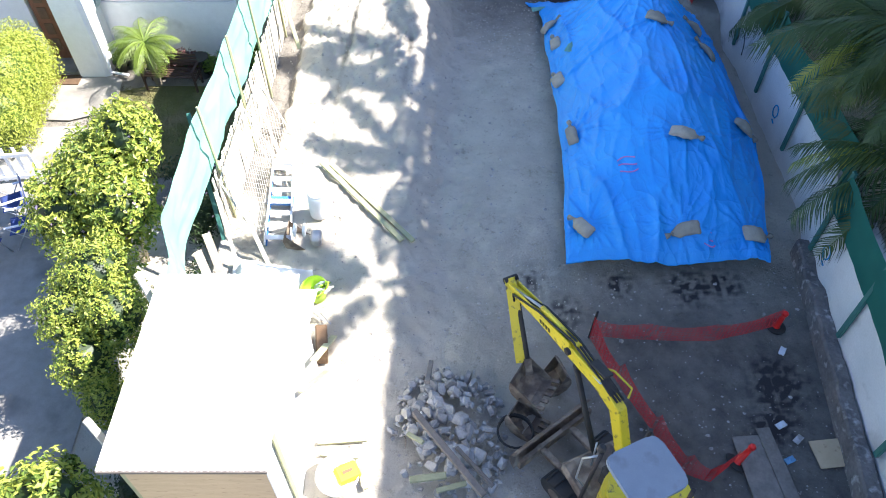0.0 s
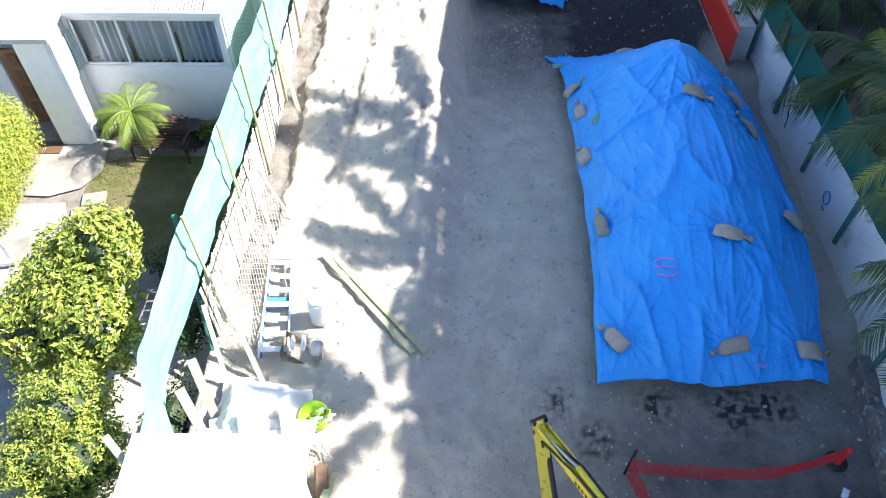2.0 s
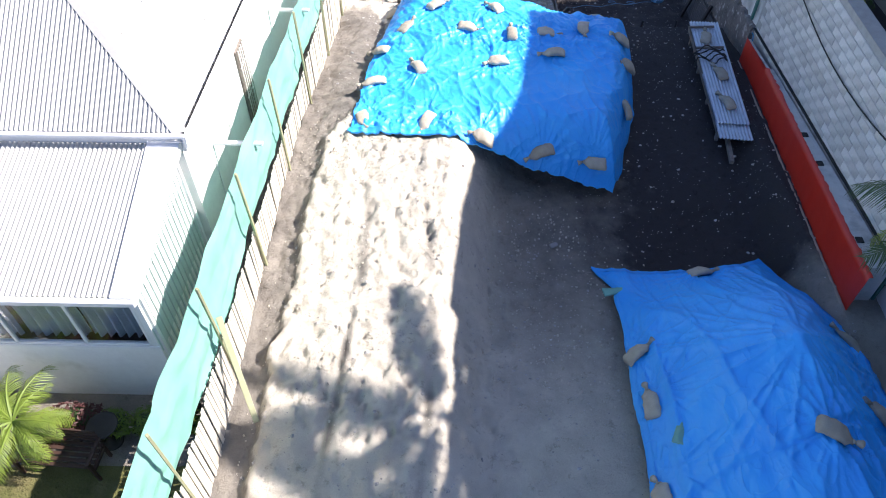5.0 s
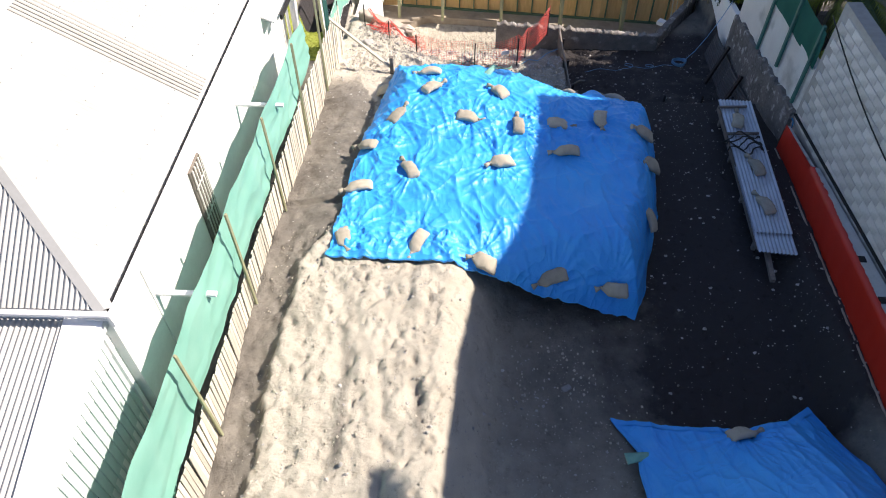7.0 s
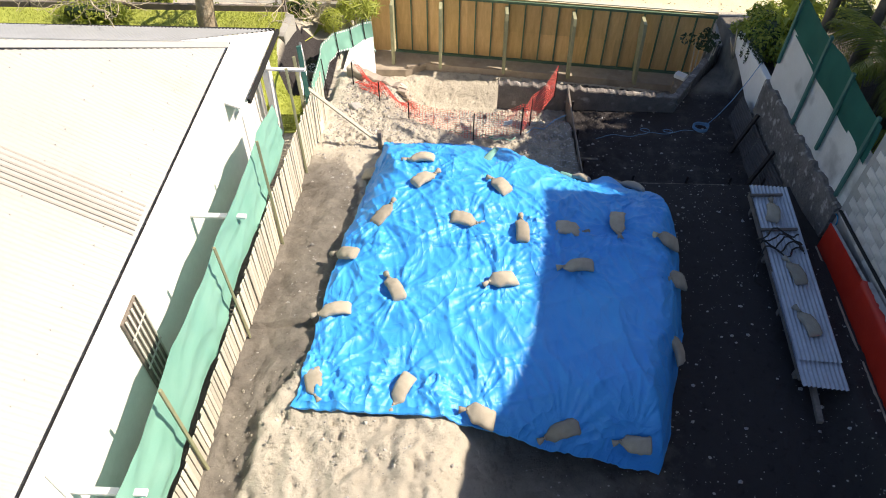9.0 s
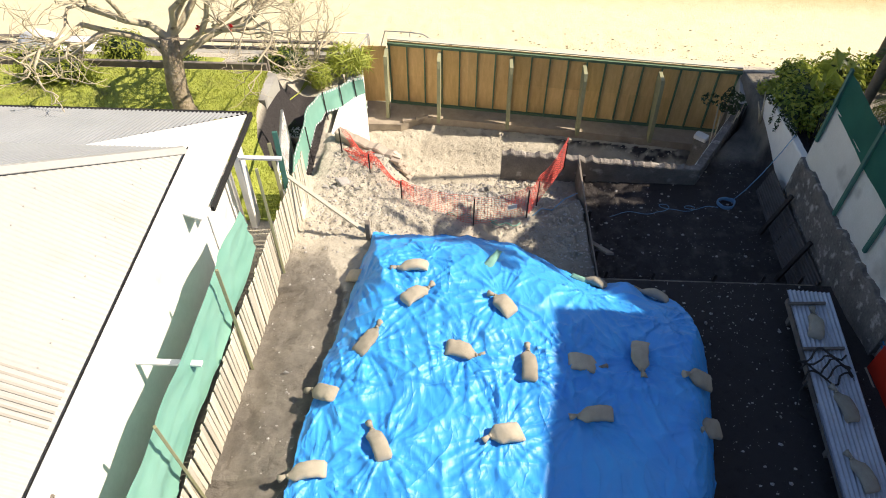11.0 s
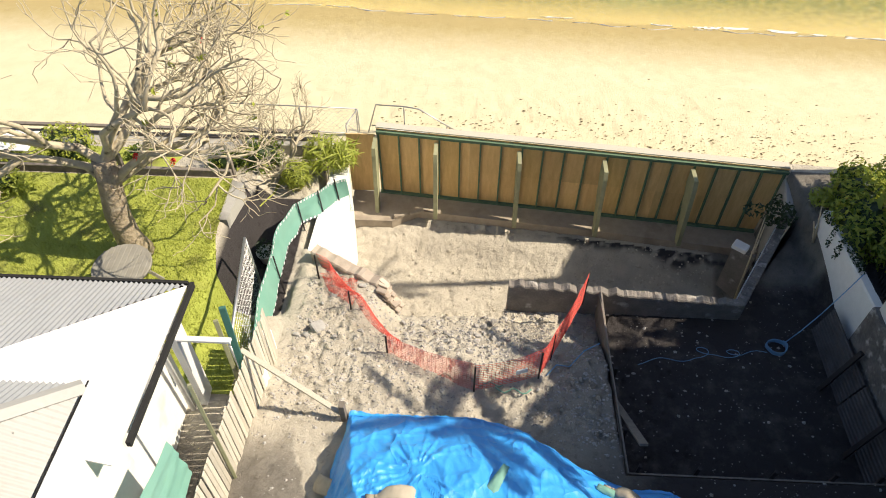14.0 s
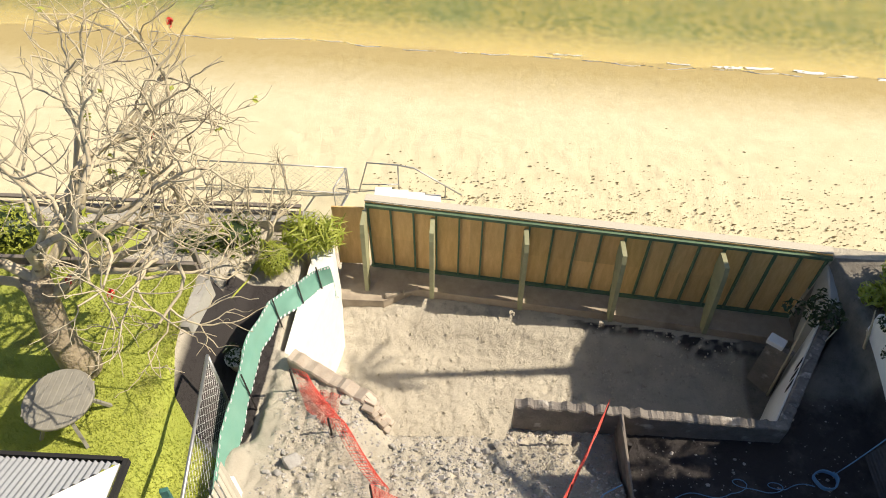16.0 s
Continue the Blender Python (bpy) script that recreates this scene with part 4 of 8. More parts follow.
# low retaining wall with the red membrane
bm = BM()
slab(bm, [(6.7, 17.6, 0.58), (7.06, 24.3, 0.02), (7.21, 24.3, 0.02), (7.17, 17.6, 0.58)], 1.9, (0, 0, -1))
slab(bm, [(7.07, 24.32, 0.02), (7.09, 25.9, -0.17), (7.15, 25.9, -0.17), (7.13, 24.32, 0.02)], 1.5, (0, 0, -1))
plain_wall("wall_retaining", bm, M_BLOCK, "low block retaining wall beside a tall wall")
for x, y, z in ((6.98, 20.56, 0.345), (7.02, 21.56, 0.26), (6.88, 18.3, 0.53)):
    solid("wall_pocket", box(BM(), (x, y, z), (0.12, 0.14, 0.03), rot=(-4.8, 0, -3)), M_DARK, "dark open pocket in a wall top", "pocket", "pockets in the wall")
membrane = thing("membrane", "glossy red waterproof coating brushed on a low wall", "membrane")


def coat(u, v):
    y = lerp(17.35, 25.92, u)
    x = line(y, 17.35, 6.68, 24.3, 7.04, 25.92, 7.075)
    top = line(y, 17.35, 0.6, 24.3, 0.04, 25.92, -0.14)
    low = line(y, 17.35, -0.4, 25.92, -0.86)
    over = max(0.0, v - 0.86) / 0.14
    edge = 0.05 + 0.06 * abs(noise.noise((y * 3.3, 1, 2))) + 0.05 * abs(noise.noise((y * 9, 4, 2)))
    if over > 0 and y < 24.3:
        return (x + edge * over, y, top + 0.008)
    return (x - 0.012 + 0.006 * noise.noise((y * 4, v * 5, 0)), y, lerp(low, top, min(1, v / 0.86)) + 0.008)


bm = BM()
sheet(bm, coat, 240, 7)
part("coat", bm, M_RED, membrane, flip=False)
bm = BM()
beam(bm, (6.63, 17.35, -0.33), (7.03, 25.9, -0.83), 0.03, 0.04)
part("edge_strip", bm, M_CONC, membrane, "pale cement strip along its foot")
solid("wall_joint", beam(BM(), (7.215, 17.7, 0.595), (7.245, 26.1, 0.02), 0.055, 0.03), M_DARK, "dark open joint between two walls", "joint", kind="structure")

# ---- the sea wall of plywood ----
def ply_y(x):
    return 37.12 - 0.106 * (x + 2.5)


hoard = thing("hoarding", "plywood hoarding with green studs, raking props and a capping board", "fence")
panel = 0
x = -2.6
while x < 7.4:
    w = min(1.2, 7.5 - x)
    for z0, z1 in ((-3.75, -2.7), (-2.7, -1.55)):
        bm = BM()
        slab(bm, [(x, ply_y(x), z0), (x + w - 0.001, ply_y(x + w), z0), (x + w - 0.001, ply_y(x + w), z1 - 0.001), (x, ply_y(x), z1 - 0.001)], 0.018, (0, 1, 0))
        part("panel", bm, M_PLY, hoard)
    x += w
n = 0
x = -2.55
while x < 7.45:
    bm = BM()
    beam(bm, (x, ply_y(x) - 0.035, -3.75), (x, ply_y(x) - 0.035, -1.6), 0.04, 0.07, up=(0, 1, 0))
    part("stud", bm, M_PAINTG, hoard)
    x += 0.525
for z, w in ((-1.62, 0.08), (-3.7, 0.06)):
    bm = BM()
    beam(bm, (-2.6, ply_y(-2.6) - 0.04, z), (7.5, ply_y(7.5) - 0.04, z), 0.09, w)
    part("plate", bm, M_PAINTG, hoard)
bm = BM()
beam(bm, (-2.6, ply_y(-2.6) + 0.09, -1.5), (7.5, ply_y(7.5) + 0.09, -1.5), 0.2, 0.03)
part("capping", bm, M_PALING, hoard)
for x in (-2.62, -1.05, 1.05, 3.15, 5.28):
    y = ply_y(x)
    bm = BM()
    slab(bm, [(x - 0.05, y - 0.08, -1.75), (x - 0.05, y - 0.55, -1.75), (x - 0.05, y - 0.62, -1.95), (x - 0.05, y - 0.85, -3.75), (x - 0.05, y - 0.6, -3.75), (x - 0.05, y - 0.08, -2.2)], 0.1, (1, 0, 0))
    part("prop", bm, M_TREATED, hoard)
bm = BM()
slab(bm, [(-3.35, 37.15, -3.73), (-3.3, 36.0, -3.75), (-2.2, 36.0, -3.75), (-1.55, 36.4, -3.75), (3.1, 35.9, -3.75), (7.3, 35.35, -3.75), (7.4, 36.1, -3.73)], 0.9, (0, 0, -1))
solid("concrete_ledge", bm, M_CONC, "weathered concrete footing along a plywood hoarding", "ledge", kind="structure")
bm = BM()
slab(bm, [(-3.4, 37.13, -3.73), (-2.65, 37.13, -3.73), (-2.65, 37.13, -1.75), (-3.4, 37.13, -1.75)], 0.03, (0, 1, 0))
part("end_panel", bm, M_PLY, hoard)

# ---- low walls round the sunken yard ----
bm = BM()
ragged(bm, (0.7, 32.15), (5.55, 32.1), (-1.4, -1.72), -4.7, 0.19, 90, 0.07, 3)
plain_wall("wall_yard", bm, M_ROUGHC, "broken grey masonry retaining wall with a rough crown")
bm = BM()
ragged(bm, (5.5, 32.1), (7.3, 34.9), (-1.78, -1.88), -4.7, 0.2, 80, 0.07, 8)
plain_wall("wall_yard_angled", bm, M_STONE, "speckled dark grey masonry wall running at an angle")
bm = BM()
ragged(bm, (7.36, 34.9), (7.62, 36.3), (-1.86, -1.72), -4.7, 0.26, 14, 0.03, 9)
plain_wall("wall_yard_end", bm, M_RENDER, "dirty white wall end by the beach")
bm = BM()
ragged(bm, (-3.5, 33.05), (-1.85, 32.2), (-1.58, -1.7), -4.7, 0.28, 20, 0.09, 5)
plain_wall("wall_brick_stub", bm, M_BRICK, "broken brick wall stub over a rubble slope")
bm = BM()
prism(bm, [(-3.75, 33.2), (-3.45, 33.1), (-3.05, 35.1), (-3.25, 36.3), (-3.6, 36.3)], -4.7, -1.95)
plain_wall("wall_west_white", bm, M_WHITE, "thick white rendered wall beside the yard")

# ---- the tall neighbour, out of view, its roofline shaped to shade the site ----
block = thing("neighbour_building", "unseen tall building beyond the boundary wall, shaped to shade the site", "building")
bm = BM()
slab(bm, [(11.5, -12, 12.3), (11.5, 7.9, 12.3), (11.5, 8.0, 12.2), (11.5, 10.4, 12.2), (11.5, 10.5, 11.74), (11.5, 17.1, 11.74), (11.5, 17.2, 12.2), (11.5, 18.0, 12.2), (11.5, 18.1, 12.5), (11.5, 20.3, 12.38), (11.5, 21.3, 12.1), (11.5, 22.2, 11.88), (11.5, 24.0, 11.42), (11.5, 26.9, 11.05), (11.5, 26.9, -1.8), (11.5, -12, -1.8)], 10, (1, 0, 0))
part("wall", bm, M_RENDER, block)
# unseen rail and balusters that break up the shadow's edge
bm = BM()
beam(bm, (11.52, 10.4, 12.03), (11.52, 17.2, 12.03), 0.08, 0.34)
part("parapet_rail", bm, M_RENDER, block)
for k in range(50):
    part("baluster", box(BM(), (11.52, 10.5 + 0.134 * k, 11.83), (0.05, 0.06, 0.25)), M_RENDER, block)
# unseen lower blocks, heights set by where their shadows end
for z, y0, y1 in ((9.2, 26.9, 29.8), (9.1, 29.8, 31.95), (5.4, 31.95, 32.55)):
    bm = BM()
    box(bm, (16.5, (y0 + y1) / 2, z / 2 - 0.9), (10, y1 - y0, z + 1.8))
    part("shade_wing", bm, M_RENDER, block)
# unseen panel on posts added to shade the yard, open underneath for low sun
part("shade_panel", box(BM(), (11.62, 34.505, 4.0), (0.24, 3.91, 2.3)), M_RENDER, block)
for y in (33.4, 34.8, 36.3):
    part("shade_panel_post", box(BM(), (11.62, y, 0.0), (0.2, 0.2, 6.6)), M_RENDER, block)

# ---- the neighbour's white house ----
house = thing("house", "single-storey white house with off-white corrugated roofs and a glazed porch", "house")


def corrugated(bm, eave_a, eave_b, rise, pitch=0.0762, amp=0.018):
    """Corrugated iron over the eave line a to b; rise(s) gives the way up the slope at the distance s."""
    a, b = Vector(eave_a), Vector(eave_b)
    d = b - a
    n = int(d.length / pitch * 6)
    prev = None
    for i in range(n + 1):
        s = d.length * i / n
        up = Vector(rise(s))
        nrm = d.cross(up).normalized() if up.length > 0.05 else Vector((0, 0, 1))
        if nrm.z < 0:
            nrm = -nrm
        o = nrm * amp * math.cos(2 * math.pi * s / pitch)
        p = a + d * (i / n)
        cur = (bm.verts.new(p + o), bm.verts.new(p + up + o))
        if prev:
            bm.faces.new((prev[0], cur[0], cur[1], prev[1])).smooth = True
        prev = cur
    return bm


WX = -4.98                      # the wall that faces the site


def house_x(y):
    """The long wall runs a little out of square."""
    return line(y, 15.6, -4.92, 18.2, -4.82, 27.2, -4.6)


# walls
bm = BM()
prism(bm, [(house_x(18.2), 18.2), (house_x(27.0), 27.0), (-14, 27.0), (-14, 18.2)], -0.9, 2.93)
part("wall", bm, M_WHITE, house)
bm = BM()
prism(bm, [(WX + 0.28, 26.9), (WX + 0.2, 28.9), (-13, 28.9), (-13, 27.2)], -0.9, 1.75)
part("wall", bm, M_WHITE, house)
bm = BM()
prism(bm, [(WX, 15.62), (WX, 18.2), (WX - 0.12, 18.2), (WX - 0.12, 15.74), (-8.3, 15.74), (-8.3, 15.62)], -0.9, 0.72)
part("porch_wall", bm, M_WHITE, house)
bm = BM()
box(bm, ((WX - 8.3) / 2, 15.66, 2.0), (8.3 + WX, 0.1, 0.24))
part("lintel", bm, M_TRIM, house)
for x in (WX - 0.05, -8.25):
    bm = BM()
    box(bm, (x, 15.67, 1.35), (0.1, 0.1, 1.3))
    part("corner_post", bm, M_TRIM, house)
# front sliding window
win = part("window", box(BM(), (-6.6, 15.66, 0.735), (3.25, 0.13, 0.05), bevel=0.008), M_TRIM, house)
for x in (-8.15, -7.19, -6.1, -5.1):
    part("window_frame", box(BM(), (x, 15.64, 1.32), (0.055, 0.05, 1.16), bevel=0.006), M_TRIM, win)
for z in (0.79, 1.87):
    part("window_frame", box(BM(), (-6.62, 15.64, z), (3.1, 0.05, 0.05), bevel=0.006), M_TRIM, win)
for a, b in ((-8.12, -7.22), (-7.16, -6.13), (-6.07, -5.13)):
    g = part("pane", box(BM(), ((a + b) / 2, 15.65, 1.33), (b - a, 0.006, 1.06)), M_PANE, win)
    g.visible_shadow = False


def drape(a, b, y, seed):
    return lambda u, v: (lerp(a, b, u), y + 0.05 * math.sin(u * (b - a) * 42 + 1.5 * noise.noise((u * 7, seed, 0))) + 0.01 * math.sin(v * 5), lerp(0.72, 1.9, v))


for a, b in ((-7.95, -7.2), (-7.1, -6.15), (-6.08, -5.15)):
    bm = BM()
    sheet(bm, drape(a, b, 15.85, a), int((b - a) * 110), 3)
    part("curtain", bm, M_CURTAIN, house)
part("porch_floor", box(BM(), (-6.6, 16.9, 0.0), (3.2, 2.5, 0.1)), M_WOODD, house)
part("porch_back", box(BM(), (-6.65, 18.1, 0.95), (3.3, 0.1, 2.0)), M_FIBRO, house)
# ribbed sheet wall on the porch's side
clad = part("side_wall", slab(BM(), [(WX + 0.01, 15.64, 0.6), (WX + 0.01, 18.2, 0.6), (WX + 0.01, 18.2, 2.66), (WX + 0.01, 15.64, 2.06)], 0.06, (-1, 0, 0)), M_FIBRO, house, "grey-green ribbed sheet wall")
for k in range(17):
    y = 15.8 + 0.145 * k
    part("rib", box(BM(), (WX + 0.022, y, 0.9 + 0.115 * (y - 15.6)), (0.024, 0.035, 2.3 + 0.23 * (y - 15.6))), M_FIBRO, clad)
for y in (15.7, 18.1):
    part("frame_post", box(BM(), (WX + 0.03, y, 1.2), (0.05, 0.07, 1.9 + 0.2 * (y - 15.6))), M_TRIM, clad)
part("sill_rail", box(BM(), (WX + 0.03, 16.9, 0.0), (0.06, 2.5, 0.08)), M_TRIM, clad)
part("side_fascia", box(BM(), (WX - 0.02, 16.9, 2.1), (0.08, 2.6, 0.3)), M_TRIM, house)
# wall lines of the site face: cover strips
for y in (19.2,):
    part("cover_strip", box(BM(), (house_x(y) + 0.012, y, 0.9), (0.018, 0.05, 3.4)), M_TRIM, house)
part("plinth_rail", beam(BM(), (house_x(18.2) + 0.02, 18.2, -0.35), (house_x(27) + 0.02, 27, -0.35), 0.05, 0.12), M_TRIM, house)
# barred window
BX = house_x(21.6)
bw = part("barred_window", box(BM(), (BX + 0.02, 21.6, 1.3), (0.05, 0.52, 1.9), bevel=0.01), M_TIMBER, house, "brown timber window behind pale bars")
for k in range(5):
    part("bar", tube(BM(), [(BX + 0.08, 21.38 + k * 0.11, 0.35), (BX + 0.08, 21.38 + k * 0.11, 2.27)], 0.014, 6), M_BARS, bw)
for z in (0.5, 1.2, 1.9):
    part("bar", tube(BM(), [(BX + 0.075, 21.33, z), (BX + 0.075, 21.87, z)], 0.014, 6), M_BARS, bw)
# porch roof
bm = BM()
corrugated(bm, (-13.0, 15.48, 2.18), (-5.2, 15.48, 2.18), lambda s: (0, 2.57, 0.6))
part("porch_roof", bm, M_ROOF, house, "off-white corrugated steel porch roof")
part("barge", slab(BM(), [(-5.2, 15.45, 2.22), (-4.86, 15.45, 2.22), (-4.74, 18.1, 2.84), (-5.25, 18.1, 2.84)], 0.16, (0, 0, -1)), M_TRIM, house)
part("gutter", box(BM(), (-8.9, 15.43, 2.13), (8.1, 0.1, 0.1), bevel=0.012), M_TRIM, house)
part("fascia", box(BM(), (-9.15, 18.1, 2.8), (8.95, 0.08, 0.36)), M_TRIM, house)
part("front_gutter", box(BM(), (-9.1, 18.0, 2.97), (8.95, 0.08, 0.07), bevel=0.015), M_TRIM, house)
# main hipped roof
EZ, HX, K = 3.0, 4.4, 0.62
rise_x = lambda s, n: max(0.02, min(HX, s, n - s))
bm = BM()
corrugated(bm, (-13.5, 18.05, EZ), (-4.67, 18.05, EZ), lambda s: (0, rise_x(s, 8.83), K * rise_x(s, 8.83)))
part("roof", bm, M_ROOF, house)
bm = BM()
corrugated(bm, (-4.67, 18.05, EZ), (-4.44, 26.91, EZ), lambda s: (-rise_x(s, 8.86), 0.03 * rise_x(s, 8.86), K * rise_x(s, 8.86)), amp=0.005)
part("roof", bm, M_ROOF, house)
bm = BM()
corrugated(bm, (-4.44, 26.91, EZ), (-13.3, 26.91, EZ), lambda s: (0, -rise_x(s, 8.86), K * rise_x(s, 8.86)))
part("roof", bm, M_ROOFD, house, "greyer corrugated roof slope towards the sea")
for a, b in (((-4.67, 18.05), (-9.07, 22.45)), ((-4.44, 26.91), (-8.84, 22.51))):
    m = Vector((b[0] - a[0], b[1] - a[1], K * HX))
    n = Vector((-K, 0, -1)).cross(m) if a[1] < 20 else m.cross(Vector((-K, 0, -1)))
    for w in (-0.08, 0.08):
        u = Vector((w, w if a[1] < 20 else -w, -0.05))
        bm = BM()
        slab(bm, [Vector((*a, EZ + 0.022)), Vector((*a, EZ + 0.022)) + m, Vector((*a, EZ + 0.022)) + m + u, Vector((*a, EZ + 0.022)) + u], 0.012, (0, 0, -1))
        part("hip_cap", bm, M_ROOF, house)
# eave gutter: dark trough, white lip
part("gutter", beam(BM(), (-4.648, 18.0, EZ - 0.04), (-4.418, 26.98, EZ - 0.04), 0.04, 0.02), M_DARK, house, "dark open gutter")
part("gutter_lip", beam(BM(), (-4.605, 17.95, EZ - 0.05), (-4.375, 27.0, EZ - 0.05), 0.045, 0.09), M_TRIM, house)
part("eave_fascia", beam(BM(), (-4.64, 18.0, EZ - 0.16), (-4.41, 26.98, EZ - 0.16), 0.05, 0.2), M_TRIM, house)
part("soffit", slab(BM(), [(-4.65, 18.0, 2.86), (-4.42, 26.98, 2.86), (-4.9, 26.98, 2.86), (-4.95, 18.0, 2.86)], 0.02, (0, 0, -1)), M_TRIM, house)
for k in range(7):
    y = 22.27 + k * 0.088
    part("rib_line", beam(BM(), (-4.6, y, EZ + 0.035), (-7.05, y + 0.07, EZ + 0.035 + K * 2.45), 0.03, 0.014), M_RIB, house)
rows = [(s, 18.6 + 0.33 * k) for s in (0.35, 1.2, 2.05, 2.9) for k in range(25) if 18.05 + s + 0.2 < 18.6 + 0.33 * k < 26.9 - s - 0.2]
bm = BM()
for s, y in rows:
    x = line(y, 18.05, -4.67, 26.91, -4.44) - s
    box(bm, (x, y, EZ + K * s + 0.012), (0.013, 0.013, 0.012), rot=(0, 31, 0))
tagged(part("screws", bm, M_RIB, house, "rows of rusty roof screws"), kind="stuff")
# verandah to the sea
bm = BM()
corrugated(bm, (-13.5, 29.3, 1.82), (-4.3, 29.3, 1.8), lambda s: (0, -max(0.03, min(2.0, 9.2 - s)), 0.42 * max(0.03, min(2.0, 9.2 - s))))
part("verandah_roof", bm, M_ROOFD, house, "pale corrugated verandah roof")
part("verandah_side", slab(BM(), [(-4.3, 29.3, 1.78), (-4.34, 26.45, 1.93), (-4.95, 26.45, 2.2), (-6.3, 27.3, 2.66)], 0.04, (0, 0, -1)), M_TRIM, house)
part("verandah_gutter", beam(BM(), (-4.24, 29.36, 1.74), (-4.26, 26.75, 1.86), 0.06, 0.1), M_DARK, house, "dark gutter")
part("verandah_fascia", box(BM(), (-8.9, 29.36, 1.72), (9.2, 0.05, 0.14)), M_DARK, house)
part("verandah_ceiling", slab(BM(), [(-4.4, 29.2, 1.7), (-13, 29.2, 1.7), (-13, 27, 1.7), (-4.4, 27, 1.7)], 0.05, (0, 0, -1)), M_TRIM, house)
part("post", box(BM(), (-4.5, 28.85, 0.45), (0.12, 0.3, 2.5)), M_TRIM, house)
part("downpipe", tube(BM(), [(-4.48, 28.4, 1.6), (-4.6, 28.5, 1.4), (-4.62, 28.56, -0.6)], 0.04, 8), M_TRIM, house)
# front entry
bm = BM()
prism(bm, [(-8.3, 15.7), (-8.22, 14.75), (-8.32, 14.68), (-8.95, 14.68), (-8.95, 15.3), (-8.8, 15.7)], -0.8, 2.05)
part("entry_wall", bm, M_WHITE, house)
part("entry_roof", slab(BM(), [(-8.1, 15.5, 2.25), (-8.1, 14.5, 2.1), (-13, 14.4, 2.1), (-13, 15.5, 2.25)], 0.1, (0, 0, -1)), M_ROOF, house)
part("front_wall", box(BM(), (-11.9, 15.45, 0.6), (4.0, 0.15, 3.0)), M_WHITE, house)
door = part("door", box(BM(), (-9.42, 15.42, 0.28), (0.82, 0.05, 2.0), bevel=0.01), M_DOOR, house, "varnished brown entry door with glass lights")
for k in range(4):
    part("door_light", box(BM(), (-9.6, 15.385, -0.25 + k * 0.42), (0.2, 0.02, 0.3)), M_BROWN, door)
part("door_frame", box(BM(), (-9.0, 15.43, 0.28), (0.07, 0.1, 2.1)), M_DOOR, house)
for y in (14.85, 15.2, 15.5):
    part("entry_window", box(BM(), (-8.235, y, 1.2), (0.03, 0.2, 0.9)), M_FIBRO, house)
part("downpipe", tube(BM(), [(-8.18, 14.72, 2.0), (-8.17, 14.7, -0.6), (-7.75, 14.66, -0.66)], 0.04, 8), M_TRIM, house)
part("door_step", box(BM(), (-9.4, 15.1, -0.72), (1.1, 0.6, 0.12), bevel=0.01), M_PATH, house)

# stays from the house to the fence
for y, z in ((19.3, 1.74), (24.0, 1.62), (28.75, 1.2)):
    solid("stay_rail", box(BM(), ((house_x(y) + fence_x(y)) / 2, y, z), (fence_x(y) - house_x(y), 0.09, 0.05), bevel=0.006), M_TRIM, "white timber stay between a house and a fence", "rail", "stays between house and fence")

# ---- things on the site ----
def bag_mesh(seed, length=0.52, width=0.3, tall=0.13):
    bm = BM()
    n, m = 14, 12
    rings = []
    for i in range(n + 1):
        t = i / n
        w = width / 2 * (min(1, (t + 0.1) * 7) ** 0.5) * (1 if t < 0.75 else lerp(1, 0.28, sm(0.75, 1.0, t)))
        h = tall * (0.55 + 0.45 * math.sin(math.pi * min(1, t * 1.1))) * (1 if t < 0.8 else lerp(1, 0.6, sm(0.8, 1, t)))
        if i == 0:
            h *= 0.5
        ring = []
        for k in range(m):
            a = 2 * math.pi * k / m
            c, s = math.cos(a), math.sin(a)
            x = w * math.copysign(abs(c) ** 0.75, c)
            z = h / 2 * math.copysign(abs(s) ** 0.8, s) + h / 2
            j = 0.018 * noise.noise((x * 9 + seed, t * 8, z * 9))
            bend = 0.05 * math.sin(t * 2.4 + seed)
            ring.append(bm.verts.new(((t - 0.5) * length, x + j + bend, z + j * 0.7 + 0.012 * noise.noise((t * 14, x * 14, seed)))))
        rings.append(ring)
    for a, b in zip(rings, rings[1:]):
        for k in range(m):
            bm.faces.new((a[k], a[(k + 1) % m], b[(k + 1) % m], b[k])).smooth = True
    bm.faces.new(rings[0][::-1])
    bm.faces.new(rings[-1])
    me = finish(bm, "sack", M_HESSIAN)
    bm = BM()
    bend = 0.05 * math.sin(2.4 + seed)
    pts = [(length / 2 - 0.02, bend, tall * 0.3), (length / 2 + 0.02, bend, tall * 0.3), (length / 2 + 0.07, bend + 0.02, tall * 0.25), (length / 2 + 0.12, bend + 0.03, tall * 0.15)]
    tube(bm, pts[:2], 0.03, 8, 0.024)
    tube(bm, pts[1:], 0.025, 8, 0.06)
    for v in bm.verts:
        v.co += Vector((0, 0.012, 0.008)) * noise.noise(v.co * 40)
    return me, finish(bm, "neck", M_HESSIAN)


BAG_KINDS = [bag_mesh(s, l, w, h) for s, l, w, h in ((1, 0.5, 0.28, 0.14), (4, 0.56, 0.27, 0.12), (8, 0.47, 0.32, 0.15), (11, 0.53, 0.25, 0.16))]


def sandbag(x, y, turn, z, kind, label, group, lean=(0, 0)):
    b = thing("sandbag", label, "sandbag", group, at=pose(x, y, z, lean[0], lean[1], turn))
    part("sack", BAG_KINDS[kind][0], None, b)
    part("neck", BAG_KINDS[kind][1], None, b)
    return b


